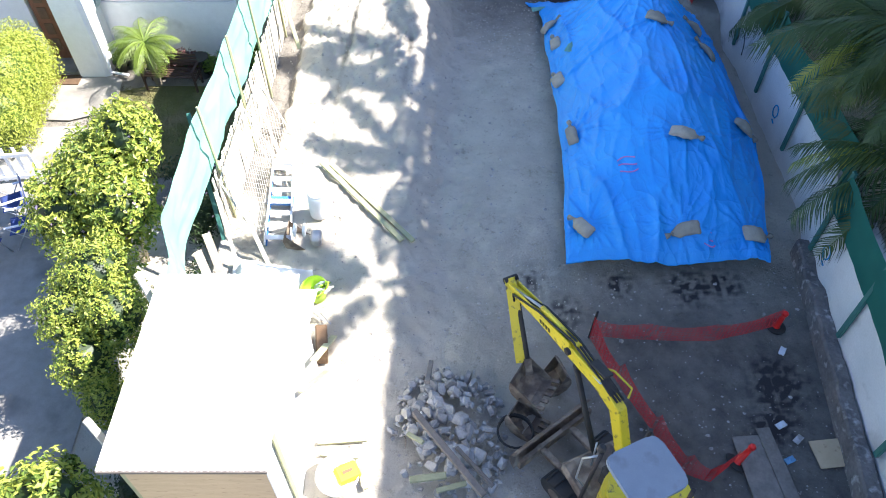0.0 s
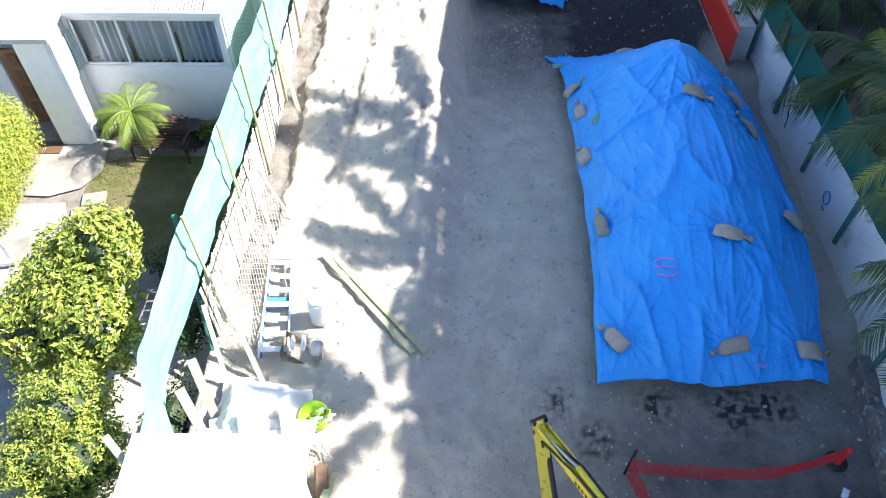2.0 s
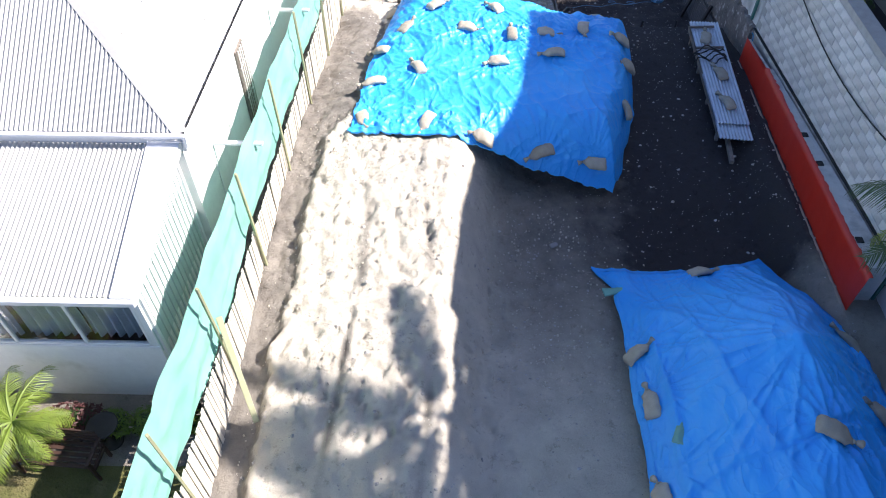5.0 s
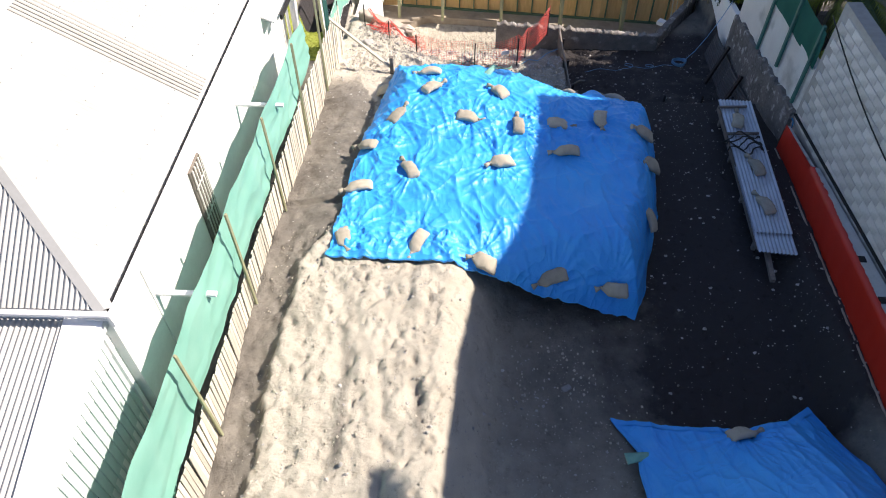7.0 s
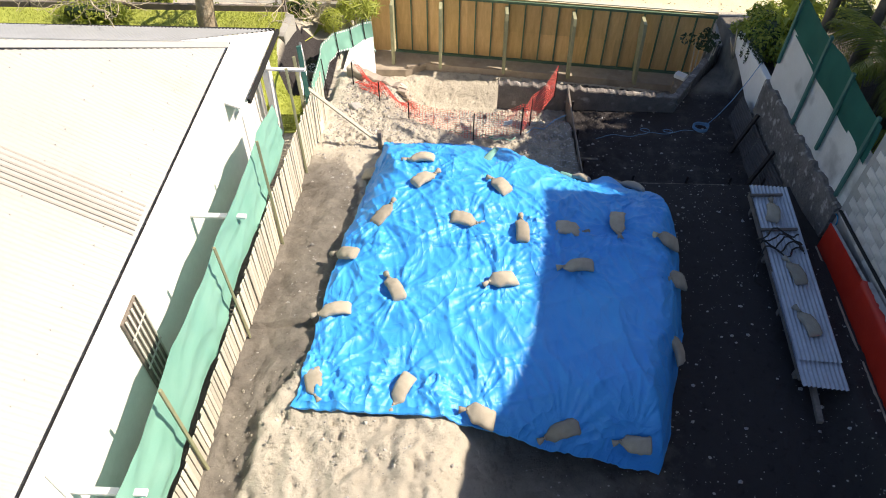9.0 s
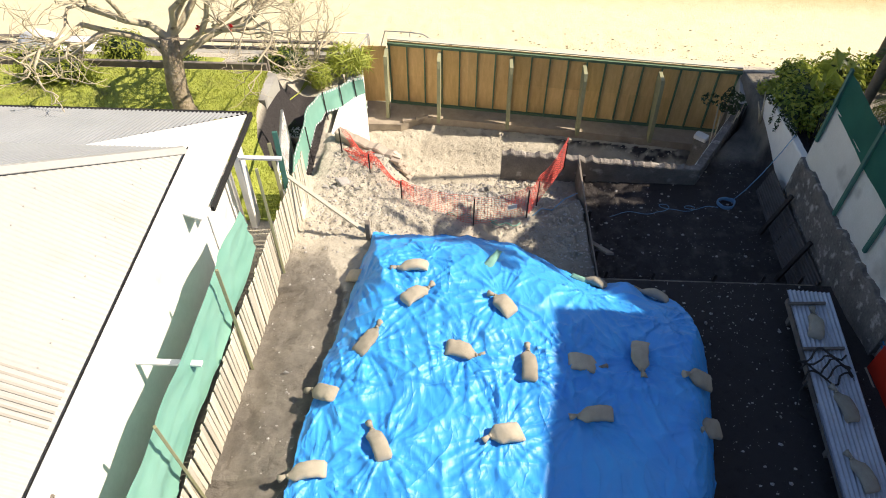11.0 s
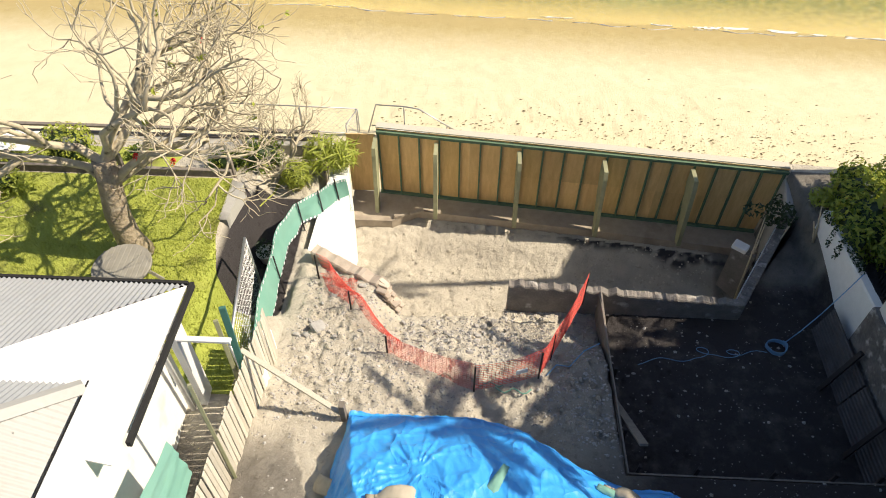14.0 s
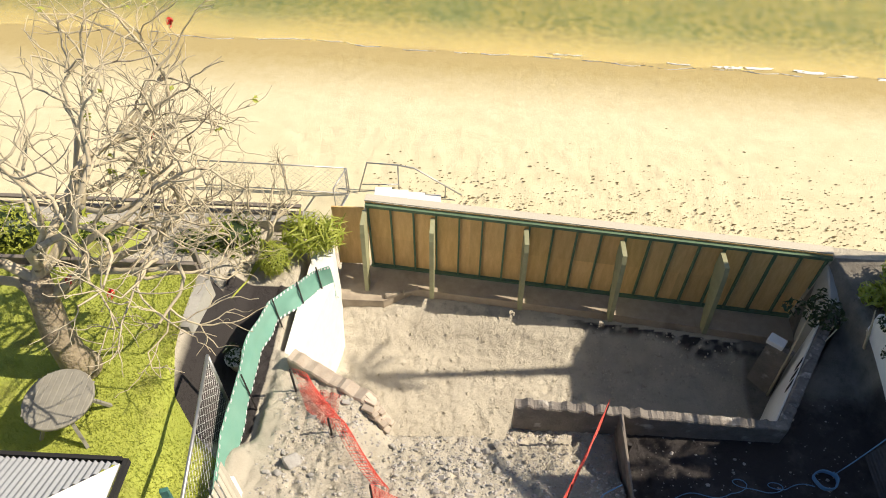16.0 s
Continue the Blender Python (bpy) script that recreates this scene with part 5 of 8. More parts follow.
def slope(f, x, y, turn):
    a = radians(turn)
    u, v = (math.cos(a), math.sin(a)), (-math.sin(a), math.cos(a))
    e = 0.2
    du = (f(x + e * u[0], y + e * u[1]) - f(x - e * u[0], y - e * u[1])) / (2 * e)
    dv = (f(x + e * v[0], y + e * v[1]) - f(x - e * v[0], y - e * v[1])) / (2 * e)
    return (max(-35, min(35, math.degrees(math.atan(dv)))), -max(-35, min(35, math.degrees(math.atan(du)))))


LAID1 = ((2.8, 16.35, 40), (2.76, 15.3, 85), (2.7, 13.75, 105), (2.75, 11.67, 84), (2.7, 9.2, 128), (4.54, 8.89, 188), (5.9, 8.95, 12), (4.69, 10.72, -25),
         (4.74, 14.14, -22), (5.95, 13.9, 119), (5.85, 14.75, 150), (6.2, 11.45, -35), (4.45, 18.5, 20), (6.2, 16.4, 120))
LAID2 = ((-2.15, 27.3, -37), (-0.94, 26.13, 45), (-1.06, 26.8, 174), (0.51, 25.96, 138), (-1.7, 25.25, 55), (-0.18, 25.0, -5), (0.87, 24.8, 80), (1.74, 24.88, 0),
         (2.67, 25.05, -101), (3.5, 24.75, 190), (1.83, 23.99, 176), (3.6, 24.05, 214), (3.4, 22.75, 110), (-2.25, 24.35, 161), (-1.33, 23.42, 106), (0.51, 23.65, 202),
         (-2.3, 23.0, 185), (-2.45, 21.59, -65), (-1.04, 21.51, 233), (0.14, 21.21, 177), (1.42, 21.18, 193), (2.58, 21.17, 184), (3.3, 26.9, 145), (2.3, 27.3, 150))
for i, (x, y, a) in enumerate(LAID1):
    f = lambda p, q: heap1(p, q)
    sandbag(x, y, a, max(heap1(x, y), land(x, y)) + 0.04, i % 4, "brown hessian sandbag with a tied neck, on a blue tarpaulin", "sandbags on the long tarpaulin", slope(f, x, y, a))
for i, (x, y, a) in enumerate(LAID2):
    f = lambda p, q: heap2(p, q)
    sandbag(x, y, a, max(heap2(x, y), land(x, y)) + 0.045, (i * 3 + 1) % 4, "sandy hessian sandbag with a tied neck, on a blue tarpaulin", "sandbags on the square tarpaulin", slope(f, x, y, a))

# green sacks
for x, y, a, h in ((3.05, 14.7, 70, heap1), (2.75, 18.2, 10, heap1), (0.35, 27.2, 60, heap2), (2.1, 27.35, 150, heap2)):
    bm = BM()
    sheet(bm, lambda u, v: ((u - 0.5) * 0.5, (v - 0.5) * 0.2 * (1 - 0.5 * u), 0.05 * math.sin(math.pi * u) * math.sin(math.pi * v) + 0.02 * noise.noise((u * 6, v * 4, x))), 12, 8, 0.02)
    solid("green_sack", bm, M_CLOTH, "crumpled green woven sack on a blue tarpaulin", "sack", "green sacks", flip=False, at=pose(x, y, max(h(x, y), land(x, y)) + 0.06, 0, 0, a))

# pink spray marks on the long tarpaulin
for x, y, w in ((3.62, 10.2, 0.2), (4.95, 8.72, 0.12)):
    bm = BM()
    for k in range(3):
        a = heap1(x, y) + 0.07
        sheet(bm, lambda u, v: (x - w + u * w * 1.6 + k * 0.02, y + 0.18 - k * 0.13 + v * 0.035 + 0.05 * math.sin(u * 4 + k), max(heap1(x - w + u * w * 1.6, y + 0.18 - k * 0.13), 0.0 if w > 0.15 else -0.2) + 0.05), 8, 1)
    solid("spray_mark", bm, M_PINK, "faded pink spray paint mark on a blue tarpaulin", "mark", "spray marks", flip=False)

# ---- rubble ----
heap = thing("rubble_heap", "heap of broken grey concrete lumps and bricks", "rubble")
kinds = []
for s in range(8):
    bm = BM()
    bmesh.ops.create_icosphere(bm, subdivisions=2 if s % 2 else 1, radius=0.5)
    q = Vector((R.uniform(0.7, 1.2), R.uniform(0.6, 0.9), R.uniform(0.4, 0.7)))
    for v in bm.verts:
        c = Vector([math.copysign(abs(k) ** 0.48, k) for k in v.co * 2]) * 0.5
        v.co = Vector((c.x * q.x, c.y * q.y, c.z * q.z)) * (1 + 0.22 * noise.noise(v.co * 2.2 + Vector((s * 7, 0, 0))))
    kinds.append(finish(bm, "lump", M_RUBBLE))


def pile_z(x, y):
    r = math.hypot((x - 0.12) / 0.95, (y - 5.2) / 1.25)
    return land(x, y) + 0.42 * max(0.0, 1 - r ** 1.5)


for i in range(295):
    a, r = R.uniform(0, 6.283), R.random() ** 0.55
    x, y = 0.12 + 0.95 * r * math.cos(a), 5.2 + 1.3 * r * math.sin(a)
    s = R.choice((0.08, 0.1, 0.12, 0.15, 0.19, 0.25)) * (1.05 if r < 0.8 else 0.7) * (1.5 if R.random() < 0.06 else 1)
    ob = new("lump", R.choice(kinds))
    ob.parent = heap
    ob.matrix_world = pose(x, y, pile_z(x, y) + s * 0.12, R.uniform(0, 360), R.uniform(0, 360), R.uniform(0, 360)) @ Matrix.Diagonal((s, s, s, 1))
for p, q, w, h, m in (((-0.45, 5.3, -0.25), (0.6, 4.0, -0.35), 0.1, 0.09, M_TIMBER), ((-0.2, 6.35, -0.5), (-0.25, 5.75, -0.15), 0.08, 0.07, M_TIMBER),
                      ((-0.5, 4.3, -0.5), (0.05, 4.35, -0.45), 0.1, 0.06, M_TREATED), ((-0.1, 4.15, -0.55), (0.35, 4.25, -0.5), 0.08, 0.05, M_TREATED),
                      ((-0.55, 5.0, -0.4), (-0.3, 4.8, -0.3), 0.07, 0.05, M_TREATED), ((0.2, 4.75, -0.35), (0.75, 4.2, -0.5), 0.06, 0.06, M_TIMBER)):
    solid("offcut", beam(BM(), p, q, w, h, bevel=0.008), m, "rough timber offcut lying on a rubble heap", "timber", "offcuts on the rubble")
bm = BM()
tube(bm, [(-0.6 + 0.02 * math.sin(k), 4.9 + 0.05 * k, -0.72 + 0.12 * math.sin(k * 0.8)) for k in range(9)], 0.008, 5)
solid("reinforcing_bar", bm, M_RUST, "bent rusty reinforcing bar by a rubble heap", "bar")

# two long planks
for a, b in (((-2.55, 11.05), (-0.78, 8.95)), ((-2.33, 10.98), (-0.57, 9.0))):
    bm = BM()
    n = 10
    pts = [(lerp(a[0], b[0], k / n), lerp(a[1], b[1], k / n)) for k in range(n + 1)]
    z0, z1 = land(*a) + 0.09, land(*b) + 0.08
    beam(bm, (*a, z0), (*b, z1), 0.1, 0.04, bevel=0.004)
    solid("plank", bm, M_TREATED, "long greenish treated plank lying on sand", "plank", "planks on the sand")

# scattered stones
for i in range(170):
    y = R.uniform(4.5, 31.5)
    x = R.uniform(-3.3, 6.6)
    if (2.2 < x < 6.8 and 8.2 < y < 19.5) or (-2.9 < x < 4.4 and 20.8 < y < 28.9) or (abs(x) < 1.3 and y < 6.8) or (x > 2.4 and y > 28) or y > yard_edge(x) - 0.2:
        continue
    s = R.choice((0.03, 0.04, 0.05, 0.07)) * R.uniform(0.7, 1.3)
    solid("stone", kinds[i % 8], None, "small grey stone lying on trodden sand", "stone", "stones on the sand", at=pose(x, y, land(x, y) + rough_at(x, y) + s * 0.15, R.uniform(0, 90), R.uniform(0, 90), R.uniform(0, 360)) @ Matrix.Diagonal((s, s, s, 1)))
solid("stone", kinds[3], None, "pale broken concrete lump on dark gravel", "stone", "stones on the sand", at=pose(1.68, 19.6, -1.22, 20, 0, 30) @ Matrix.Diagonal((0.2, 0.14, 0.12, 1)))

# ---- barrier mesh ----
def barrier(name, pts, tall, label, material, step=0.075, sag=0.12, wire=0.004, belly=0.0):
    """Barrier netting along the foot points pts (x, y, foot, top), strands as thin bars."""
    ob = thing(name, label, "barrier")
    seg = []
    for a, b in zip(pts, pts[1:]):
        a, b = Vector(a), Vector(b)
        n = max(2, int((b - a).length / step))
        for k in range(n):
            t = k / n
            p = a.lerp(b, t)
            s = sag * 4 * t * (1 - t)
            seg.append((p.x + 0.02 * noise.noise((p.x * 3, p.y * 3, 0)), p.y, p.z - 0.25 * s, p.z + lerp(a.z * 0 + tall[0], tall[1], t) - s))
    seg.append((pts[-1][0], pts[-1][1], pts[-1][2], pts[-1][2] + tall[1]))
    rows = 13
    bm = BM()
    grid = [[bm.verts.new((x + belly * math.sin(math.pi * (0.15 + 0.8 * r / rows)), y + 0.4 * belly * math.sin(math.pi * r / rows), lerp(z0, z1, r / rows) + 0.01 * noise.noise((x * 9, y * 9, r)))) for r in range(rows + 1)] for x, y, z0, z1 in seg]
    for a, b in zip(grid, grid[1:]):
        for r in range(rows):
            bm.faces.new((a[r], b[r], b[r + 1], a[r + 1]))
    me = finish(bm, "net", material)
    ob2 = part("net", me, None, ob)
    mod = ob2.modifiers.new("strands", "WIREFRAME")
    mod.thickness, mod.use_even_offset, mod.use_replace = wire * 2.4, False, True
    return ob


def picket(x, y, z0, z1, material=None, group="pickets of the mesh", lean=(0, 0)):
    solid("star_picket", beam(BM(), (x, y, z0 - 0.1), (x + lean[0], y + lean[1], z1), 0.035, 0.03), material or M_DARKSTEEL, "dark steel picket driven into the ground", "picket", group)


barrier("barrier_net", [(2.62, 7.05, -0.72), (3.6, 6.95, -0.72), (4.8, 6.95, -0.75), (5.95, 7.25, -0.74)], (0.45, 0.5), "red plastic barrier net sagging between posts", M_REDMESH)
barrier("barrier_net", [(2.6, 7.0, -0.72), (2.95, 6.1, -0.75), (3.4, 5.2, -0.78), (3.75, 4.55, -0.8), (4.1, 4.4, -0.8), (4.55, 4.72, -0.8)], (0.6, 0.4), "red plastic barrier net drooping behind a digger", M_REDMESH)
picket(2.6, 7.05, -0.8, -0.1, group="pickets of the red net", lean=(0.05, 0.05))


def bollard(x, y, lean):
    b = thing("bollard", "red plastic bollard with a round rubber foot", "bollard", "red bollards", at=pose(x, y, land(x, y), *lean, 0) @ Matrix.Diagonal((1, 1, 0.62, 1)))
    part("post", lathe(BM(), [(0.075, 0.0), (0.075, 0.06), (0.06, 0.1), (0.045, 0.5), (0.04, 0.62), (0.055, 0.64), (0.055, 0.72), (0.03, 0.76)], 16), M_REDPLASTIC, b)
    part("foot", lathe(BM(), [(0.17, 0.0), (0.18, 0.03), (0.14, 0.06), (0.05, 0.065)], 16), M_BLACK, b)


bollard(6.0, 7.28, (2, 3))
bollard(4.6, 4.72, (-12, 24))
for c, w, d, a, lab in (((4.93, 4.6), 0.52, 1.1, 4, "wide worn plywood board on dark ground"), ((5.22, 4.65), 0.22, 1.25, 6, "narrow worn board on dark ground")):
    solid("board", box(BM(), (*c, land(*c) + 0.06 + (0.03 if w < 0.3 else 0)), (w, d, 0.018), rot=(0, 0, a)), M_TIMBER, lab, "board", "boards on the ground")
solid("plywood_square", box(BM(), (6.11, 4.86, land(6.11, 4.86) + 0.04), (0.48, 0.46, 0.016), rot=(0, 0, 6)), M_SHEDPLY, "square offcut of raw plywood on dark ground", "board")
for x, y, m in ((5.5, 5.35, M_WHITEPLASTIC), (5.95, 6.75, M_WHITEPLASTIC), (5.45, 4.75, M_HOSE), (5.7, 5.1, M_STEEL)):
    bm = BM()
    sheet(bm, lambda u, v: ((u - 0.5) * 0.18, (v - 0.5) * 0.1, 0.03 * noise.noise((u * 5, v * 5, x)) + 0.02), 8, 6, 0.01)
    solid("litter", bm, m, "crumpled scrap of litter on dark ground", "litter", "litter", flip=False, at=pose(x, y, land(x, y) + 0.03, 0, 0, x * 70))

# ---- excavator ----
dig = thing("mini_excavator", "yellow mini excavator with a pale cab roof, its bucket lowered", "excavator")
C, H, LFT = Vector((2.5, 4.05, -0.8)), Vector((-0.6, 0.8, 0)), Vector((-0.8, -0.6, 0))
ang = math.degrees(math.atan2(H.y, H.x))
for side in (0.52, -0.52):
    o = C + LFT * side
    bm = BM()
    prof = []
    for k in range(28):
        t = k / 28 * 2 * math.pi
        cx = math.copysign(min(0.62, abs(math.cos(t)) * 0.95), math.cos(t))
        prof.append(Vector((cx + 0.2 * math.cos(t), 0, 0.22 + 0.21 * math.sin(t))))
    m = Matrix.Translation(o) @ pose(0, 0, 0, 0, 0, ang)
    ra = [bm.verts.new(m @ (p + Vector((0, 0.13, 0)))) for p in prof]
    rb = [bm.verts.new(m @ (p - Vector((0, 0.13, 0)))) for p in prof]
    for k in range(28):
        bm.faces.new((ra[k], ra[(k + 1) % 28], rb[(k + 1) % 28], rb[k]))
    bm.faces.new(ra)
    bm.faces.new(rb[::-1])
    tr = part("track", bm, M_BLACK, dig, "muddy black rubber track")
    for k in range(28):
        p = (prof[k] + prof[(k + 1) % 28]) / 2
        d = p - Vector((max(-0.6, min(0.6, p.x)), 0, 0.22))
        part("lug", box(BM(), m @ (p + d.normalized() * 0.012), (0.045, 0.25, 0.03), rot=(0, -math.degrees(math.atan2(d.z, d.x)) + 90, ang)), M_BLACK, tr)
    for k in (-0.55, -0.2, 0.2, 0.55):
        bm = BM()
        tube(bm, [m @ Vector((k, 0.14, 0.2)), m @ Vector((k, -0.14, 0.2))], 0.12, 12)
        part("roller", bm, M_RUST, tr)
part("undercarriage", box(BM(), C + Vector((0, 0, 0.3)), (1.0, 0.75, 0.3), rot=(0, 0, ang), bevel=0.03), M_RUST, dig)
bl = C + H * 1.28
part("blade", sheet(BM(), lambda u, v: bl + LFT * (1.6 * (u - 0.5)) + H * (0.12 * math.sin(v * 3.1)) + Vector((0, 0, 0.05 + 0.42 * v)), 6, 8, 0.03), M_RUST, dig, "muddy steel dozer blade", flip=False)
part("blade_back", box(BM(), bl - H * 0.06 + Vector((0, 0, 0.2)), (0.06, 1.5, 0.22), rot=(0, 0, ang)), M_RUST, dig)
for s in (0.3, -0.3):
    part("blade_arm", beam(BM(), C + H * 0.45 + LFT * s + Vector((0, 0, 0.3)), bl + LFT * s + Vector((0, 0, 0.2)), 0.09, 0.09), M_RUST, dig)
B = Vector((-0.42, 0.907, 0))
bang = math.degrees(math.atan2(B.y, B.x))
S = Vector((-B.y, B.x, 0))
part("deck", box(BM(), C + Vector((0, 0, 0.56)), (1.3, 1.1, 0.16), rot=(0, 0, bang), bevel=0.04), M_RUST, dig)
bm = BM()
prism(bm, [(2.74 + 0.62 * math.cos(t), 3.68 + 0.52 * math.sin(t)) for t in np.linspace(0, 2 * math.pi, 25)[:-1]], -0.2, 0.5)
bmesh.ops.bevel(bm, geom=[e for e in bm.edges if all(v.co.z > 0.4 for v in e.verts)], offset=0.07, segments=2, affect="EDGES")
part("counterweight", bm, M_YELLOW, dig, "rounded yellow engine cover")
part("engine_hood", box(BM(), C - S * 0.33 - B * 0.25 + Vector((0, 0, 1.05)), (0.6, 0.5, 0.5), rot=(0, 0, bang), bevel=0.06), M_YELLOW, dig)
part("seat", box(BM(), C + S * 0.05 + Vector((0, 0, 0.95)), (0.42, 0.42, 0.4), rot=(0, 0, bang), bevel=0.06), M_BLACK, dig)
cab = Vector((2.43, 3.5, 1.67))
bm = BM()
prism(bm, [tuple((cab + B * (0.36 * math.copysign(abs(math.cos(t)) ** 0.3, math.cos(t))) + S * (0.39 * math.copysign(abs(math.sin(t)) ** 0.3, math.sin(t))))[:2]) for t in np.linspace(0, 2 * math.pi, 33)[:-1]], 1.63, 1.7)
bmesh.ops.bevel(bm, geom=[e for e in bm.edges if all(v.co.z > 1.69 for v in e.verts)], offset=0.02, segments=2, affect="EDGES")
part("cab_roof", bm, M_CABTOP, dig, "pale grey cab roof")
for a, b in ((0.42, 0.36), (0.42, -0.36), (-0.42, 0.36), (-0.42, -0.36)):
    part("cab_post", tube(BM(), [cab + B * a + S * b, cab + B * (a * 1.15) + S * (b * 1.05) - Vector((0, 0, 1.75))], 0.028, 8), M_DARKSTEEL, dig)
part("grab_rail", tube(BM(), [cab + B * 0.5 + S * 0.3 - Vector((0, 0, 0.3)), cab + B * 0.62 + S * 0.42 - Vector((0, 0, 0.5)), cab + B * 0.62 + S * 0.42 - Vector((0, 0, 1.1)), cab + B * 0.45 + S * 0.35 - Vector((0, 0, 1.2))], 0.016, 8), M_STEEL, dig)
part("beacon", lathe(BM(), [(0.05, 0), (0.05, 0.06), (0.03, 0.09)], 12, cab + B * 0.45 + S * 0.35 + Vector((0, 0, 0.03))), M_BLACK, dig)
for s in (0.18, -0.18):
    part("lever", tube(BM(), [C + B * 0.42 + S * s + Vector((0, 0, 0.7)), C + B * 0.46 + S * s + Vector((0, 0, 1.35))], 0.014, 6), M_STEEL, dig)
# boom: three plates wide box sections in a bent line
P0, P1, P2, P3 = Vector((2.6, 4.3, 0.1)), Vector((2.4, 4.68, 1.0)), Vector((1.85, 5.5, 1.2)), Vector((1.14, 7.03, 0.66))


def box_run(bm, pts, sizes, up=Vector((0, 0, 1))):
    """A welded box section along pts with (width, depth) at each."""
    rings = []
    for i, p in enumerate(pts):
        d = (pts[min(i + 1, len(pts) - 1)] - pts[max(i - 1, 0)]).normalized()
        x = d.cross(up).normalized()
        y = x.cross(d)
        w, h = sizes[i]
        rings.append([bm.verts.new(p + x * (a * w / 2) + y * (b * h / 2)) for a, b in ((-1, -1), (1, -1), (1, 1), (-1, 1))])
    for a, b in zip(rings, rings[1:]):
        for k in range(4):
            bm.faces.new((a[k], a[(k + 1) % 4], b[(k + 1) % 4], b[k]))
    bm.faces.new(rings[0][::-1])
    bm.faces.new(rings[-1])
    return bm


bm = BM()
box_run(bm, [P0, P0.lerp(P1, 0.6), P1, P1.lerp(P2, 0.4) + Vector((0, 0, 0.1)), P2, P2.lerp(P3, 0.5) + Vector((0, 0, 0.04)), P3], [(0.15, 0.2), (0.15, 0.22), (0.15, 0.24), (0.15, 0.26), (0.145, 0.25), (0.13, 0.2), (0.12, 0.14)])
bmesh.ops.recalc_face_normals(bm, faces=bm.faces)
bmesh.ops.bevel(bm, geom=list(bm.edges), offset=0.012, segments=1, affect="EDGES")
boom = part("boom", bm, M_YELLOW, dig, "worn yellow boom")
for s in (0.075, -0.075):
    part("boom_plate", beam(BM(), P2 + S * s + Vector((0, 0, 0.16)), P3 + S * s + Vector((0, 0, 0.1)), 0.02, 0.1), M_YELLOW, boom)
part("arm_cylinder", tube(BM(), [P2 + Vector((0.05, -0.1, 0.24)), (P2 + P3) / 2 + Vector((0, 0, 0.23))], 0.045, 10), M_YELLOW, boom)
part("cylinder_rod", tube(BM(), [(P2 + P3) / 2 + Vector((0, 0, 0.23)), P3 + Vector((0, -0.12, 0.14))], 0.022, 8), M_STEEL, boom)
part("boom_cylinder", tube(BM(), [C + B * 0.55 + Vector((0, 0, 0.55)), P2 + Vector((0.05, -0.15, -0.16))], 0.045, 10), M_BLACK, boom)
for s in (-0.05, 0.0, 0.05):
    part("hose", tube(BM(), [P1 + S * s + Vector((0, 0, 0.2)), P2 + S * s + Vector((0, 0, 0.26)), P2.lerp(P3, 0.5) + S * (s * 1.6) + Vector((0, 0, 0.2)), P3 + S * s + Vector((0.02, -0.2, 0.12)), P3 + S * s + Vector((0.08, -0.2, -0.2))], 0.018, 6), M_BLACK, boom)
part("decal", box(BM(), P1.lerp(P2, 0.45) + Vector((-0.02, -0.0, 0.165)), (0.13, 0.3, 0.006), rot=(-14, 0, bang - 90)), M_WHITEPLASTIC, boom, "worn white decal")
for k in range(4):
    part("lettering_bar", box(BM(), P2.lerp(P3, 0.3 + 0.045 * k) + S * 0.078 + Vector((0, 0, 0.03)), (0.04, 0.006, 0.07), rot=(0, 18, bang)), M_BLACK, boom)
for a, b, w in ((0.62, 0.86, 0.15), (0.1, 0.3, 0.13)):
    part("hose_guard", beam(BM(), P2.lerp(P3, a - 0.55) + Vector((0.02, 0, 0.185)), P2.lerp(P3, b - 0.55) + Vector((0.02, 0, 0.175)), w, 0.03), M_BLACK, boom)
part("hose_guard", beam(BM(), P1.lerp(P2, 0.12) + Vector((0, 0, 0.2)), P1.lerp(P2, 0.35) + Vector((0, 0, 0.235)), 0.15, 0.03), M_BLACK, boom)
for p, r in ((P3 + Vector((-0.04, 0.1, 0.1)), 0.06), (P3, 0.05), (P2 + Vector((0, 0, 0.02)), 0.06)):
    part("pin", tube(BM(), [p - S * 0.115, p + S * 0.115], r, 12), M_DARKSTEEL, boom)
part("grab_loop", tube(BM(), [P1 + S * -0.12 + Vector((0, 0, 0.2)), P1 + S * -0.2 + Vector((0, 0.1, 0.22)), P1.lerp(P2, 0.4) + S * -0.2 + Vector((0, 0, 0.22)), P1.lerp(P2, 0.5) + S * -0.11 + Vector((0, 0, 0.2))], 0.016, 8), M_YELLOW, boom)
D = Vector((1.28, 6.2, -0.25))
bm = BM()
box_run(bm, [P3 + Vector((-0.05, 0.12, 0.12)), P3, D], [(0.16, 0.16), (0.2, 0.28), (0.15, 0.16)], Vector((0, 1, 0.2)))
arm = part("arm", bm, M_YELLOW, dig, "worn yellow dipper arm")
part("bucket_cylinder", tube(BM(), [P3 + Vector((0.06, -0.12, -0.05)), D + Vector((0.08, -0.1, 0.25))], 0.04, 10), M_BLACK, arm)
part("bucket_link", beam(BM(), D + Vector((0.08, -0.1, 0.25)), D + Vector((0.12, -0.25, 0.0)), 0.12, 0.03), M_RUST, arm)


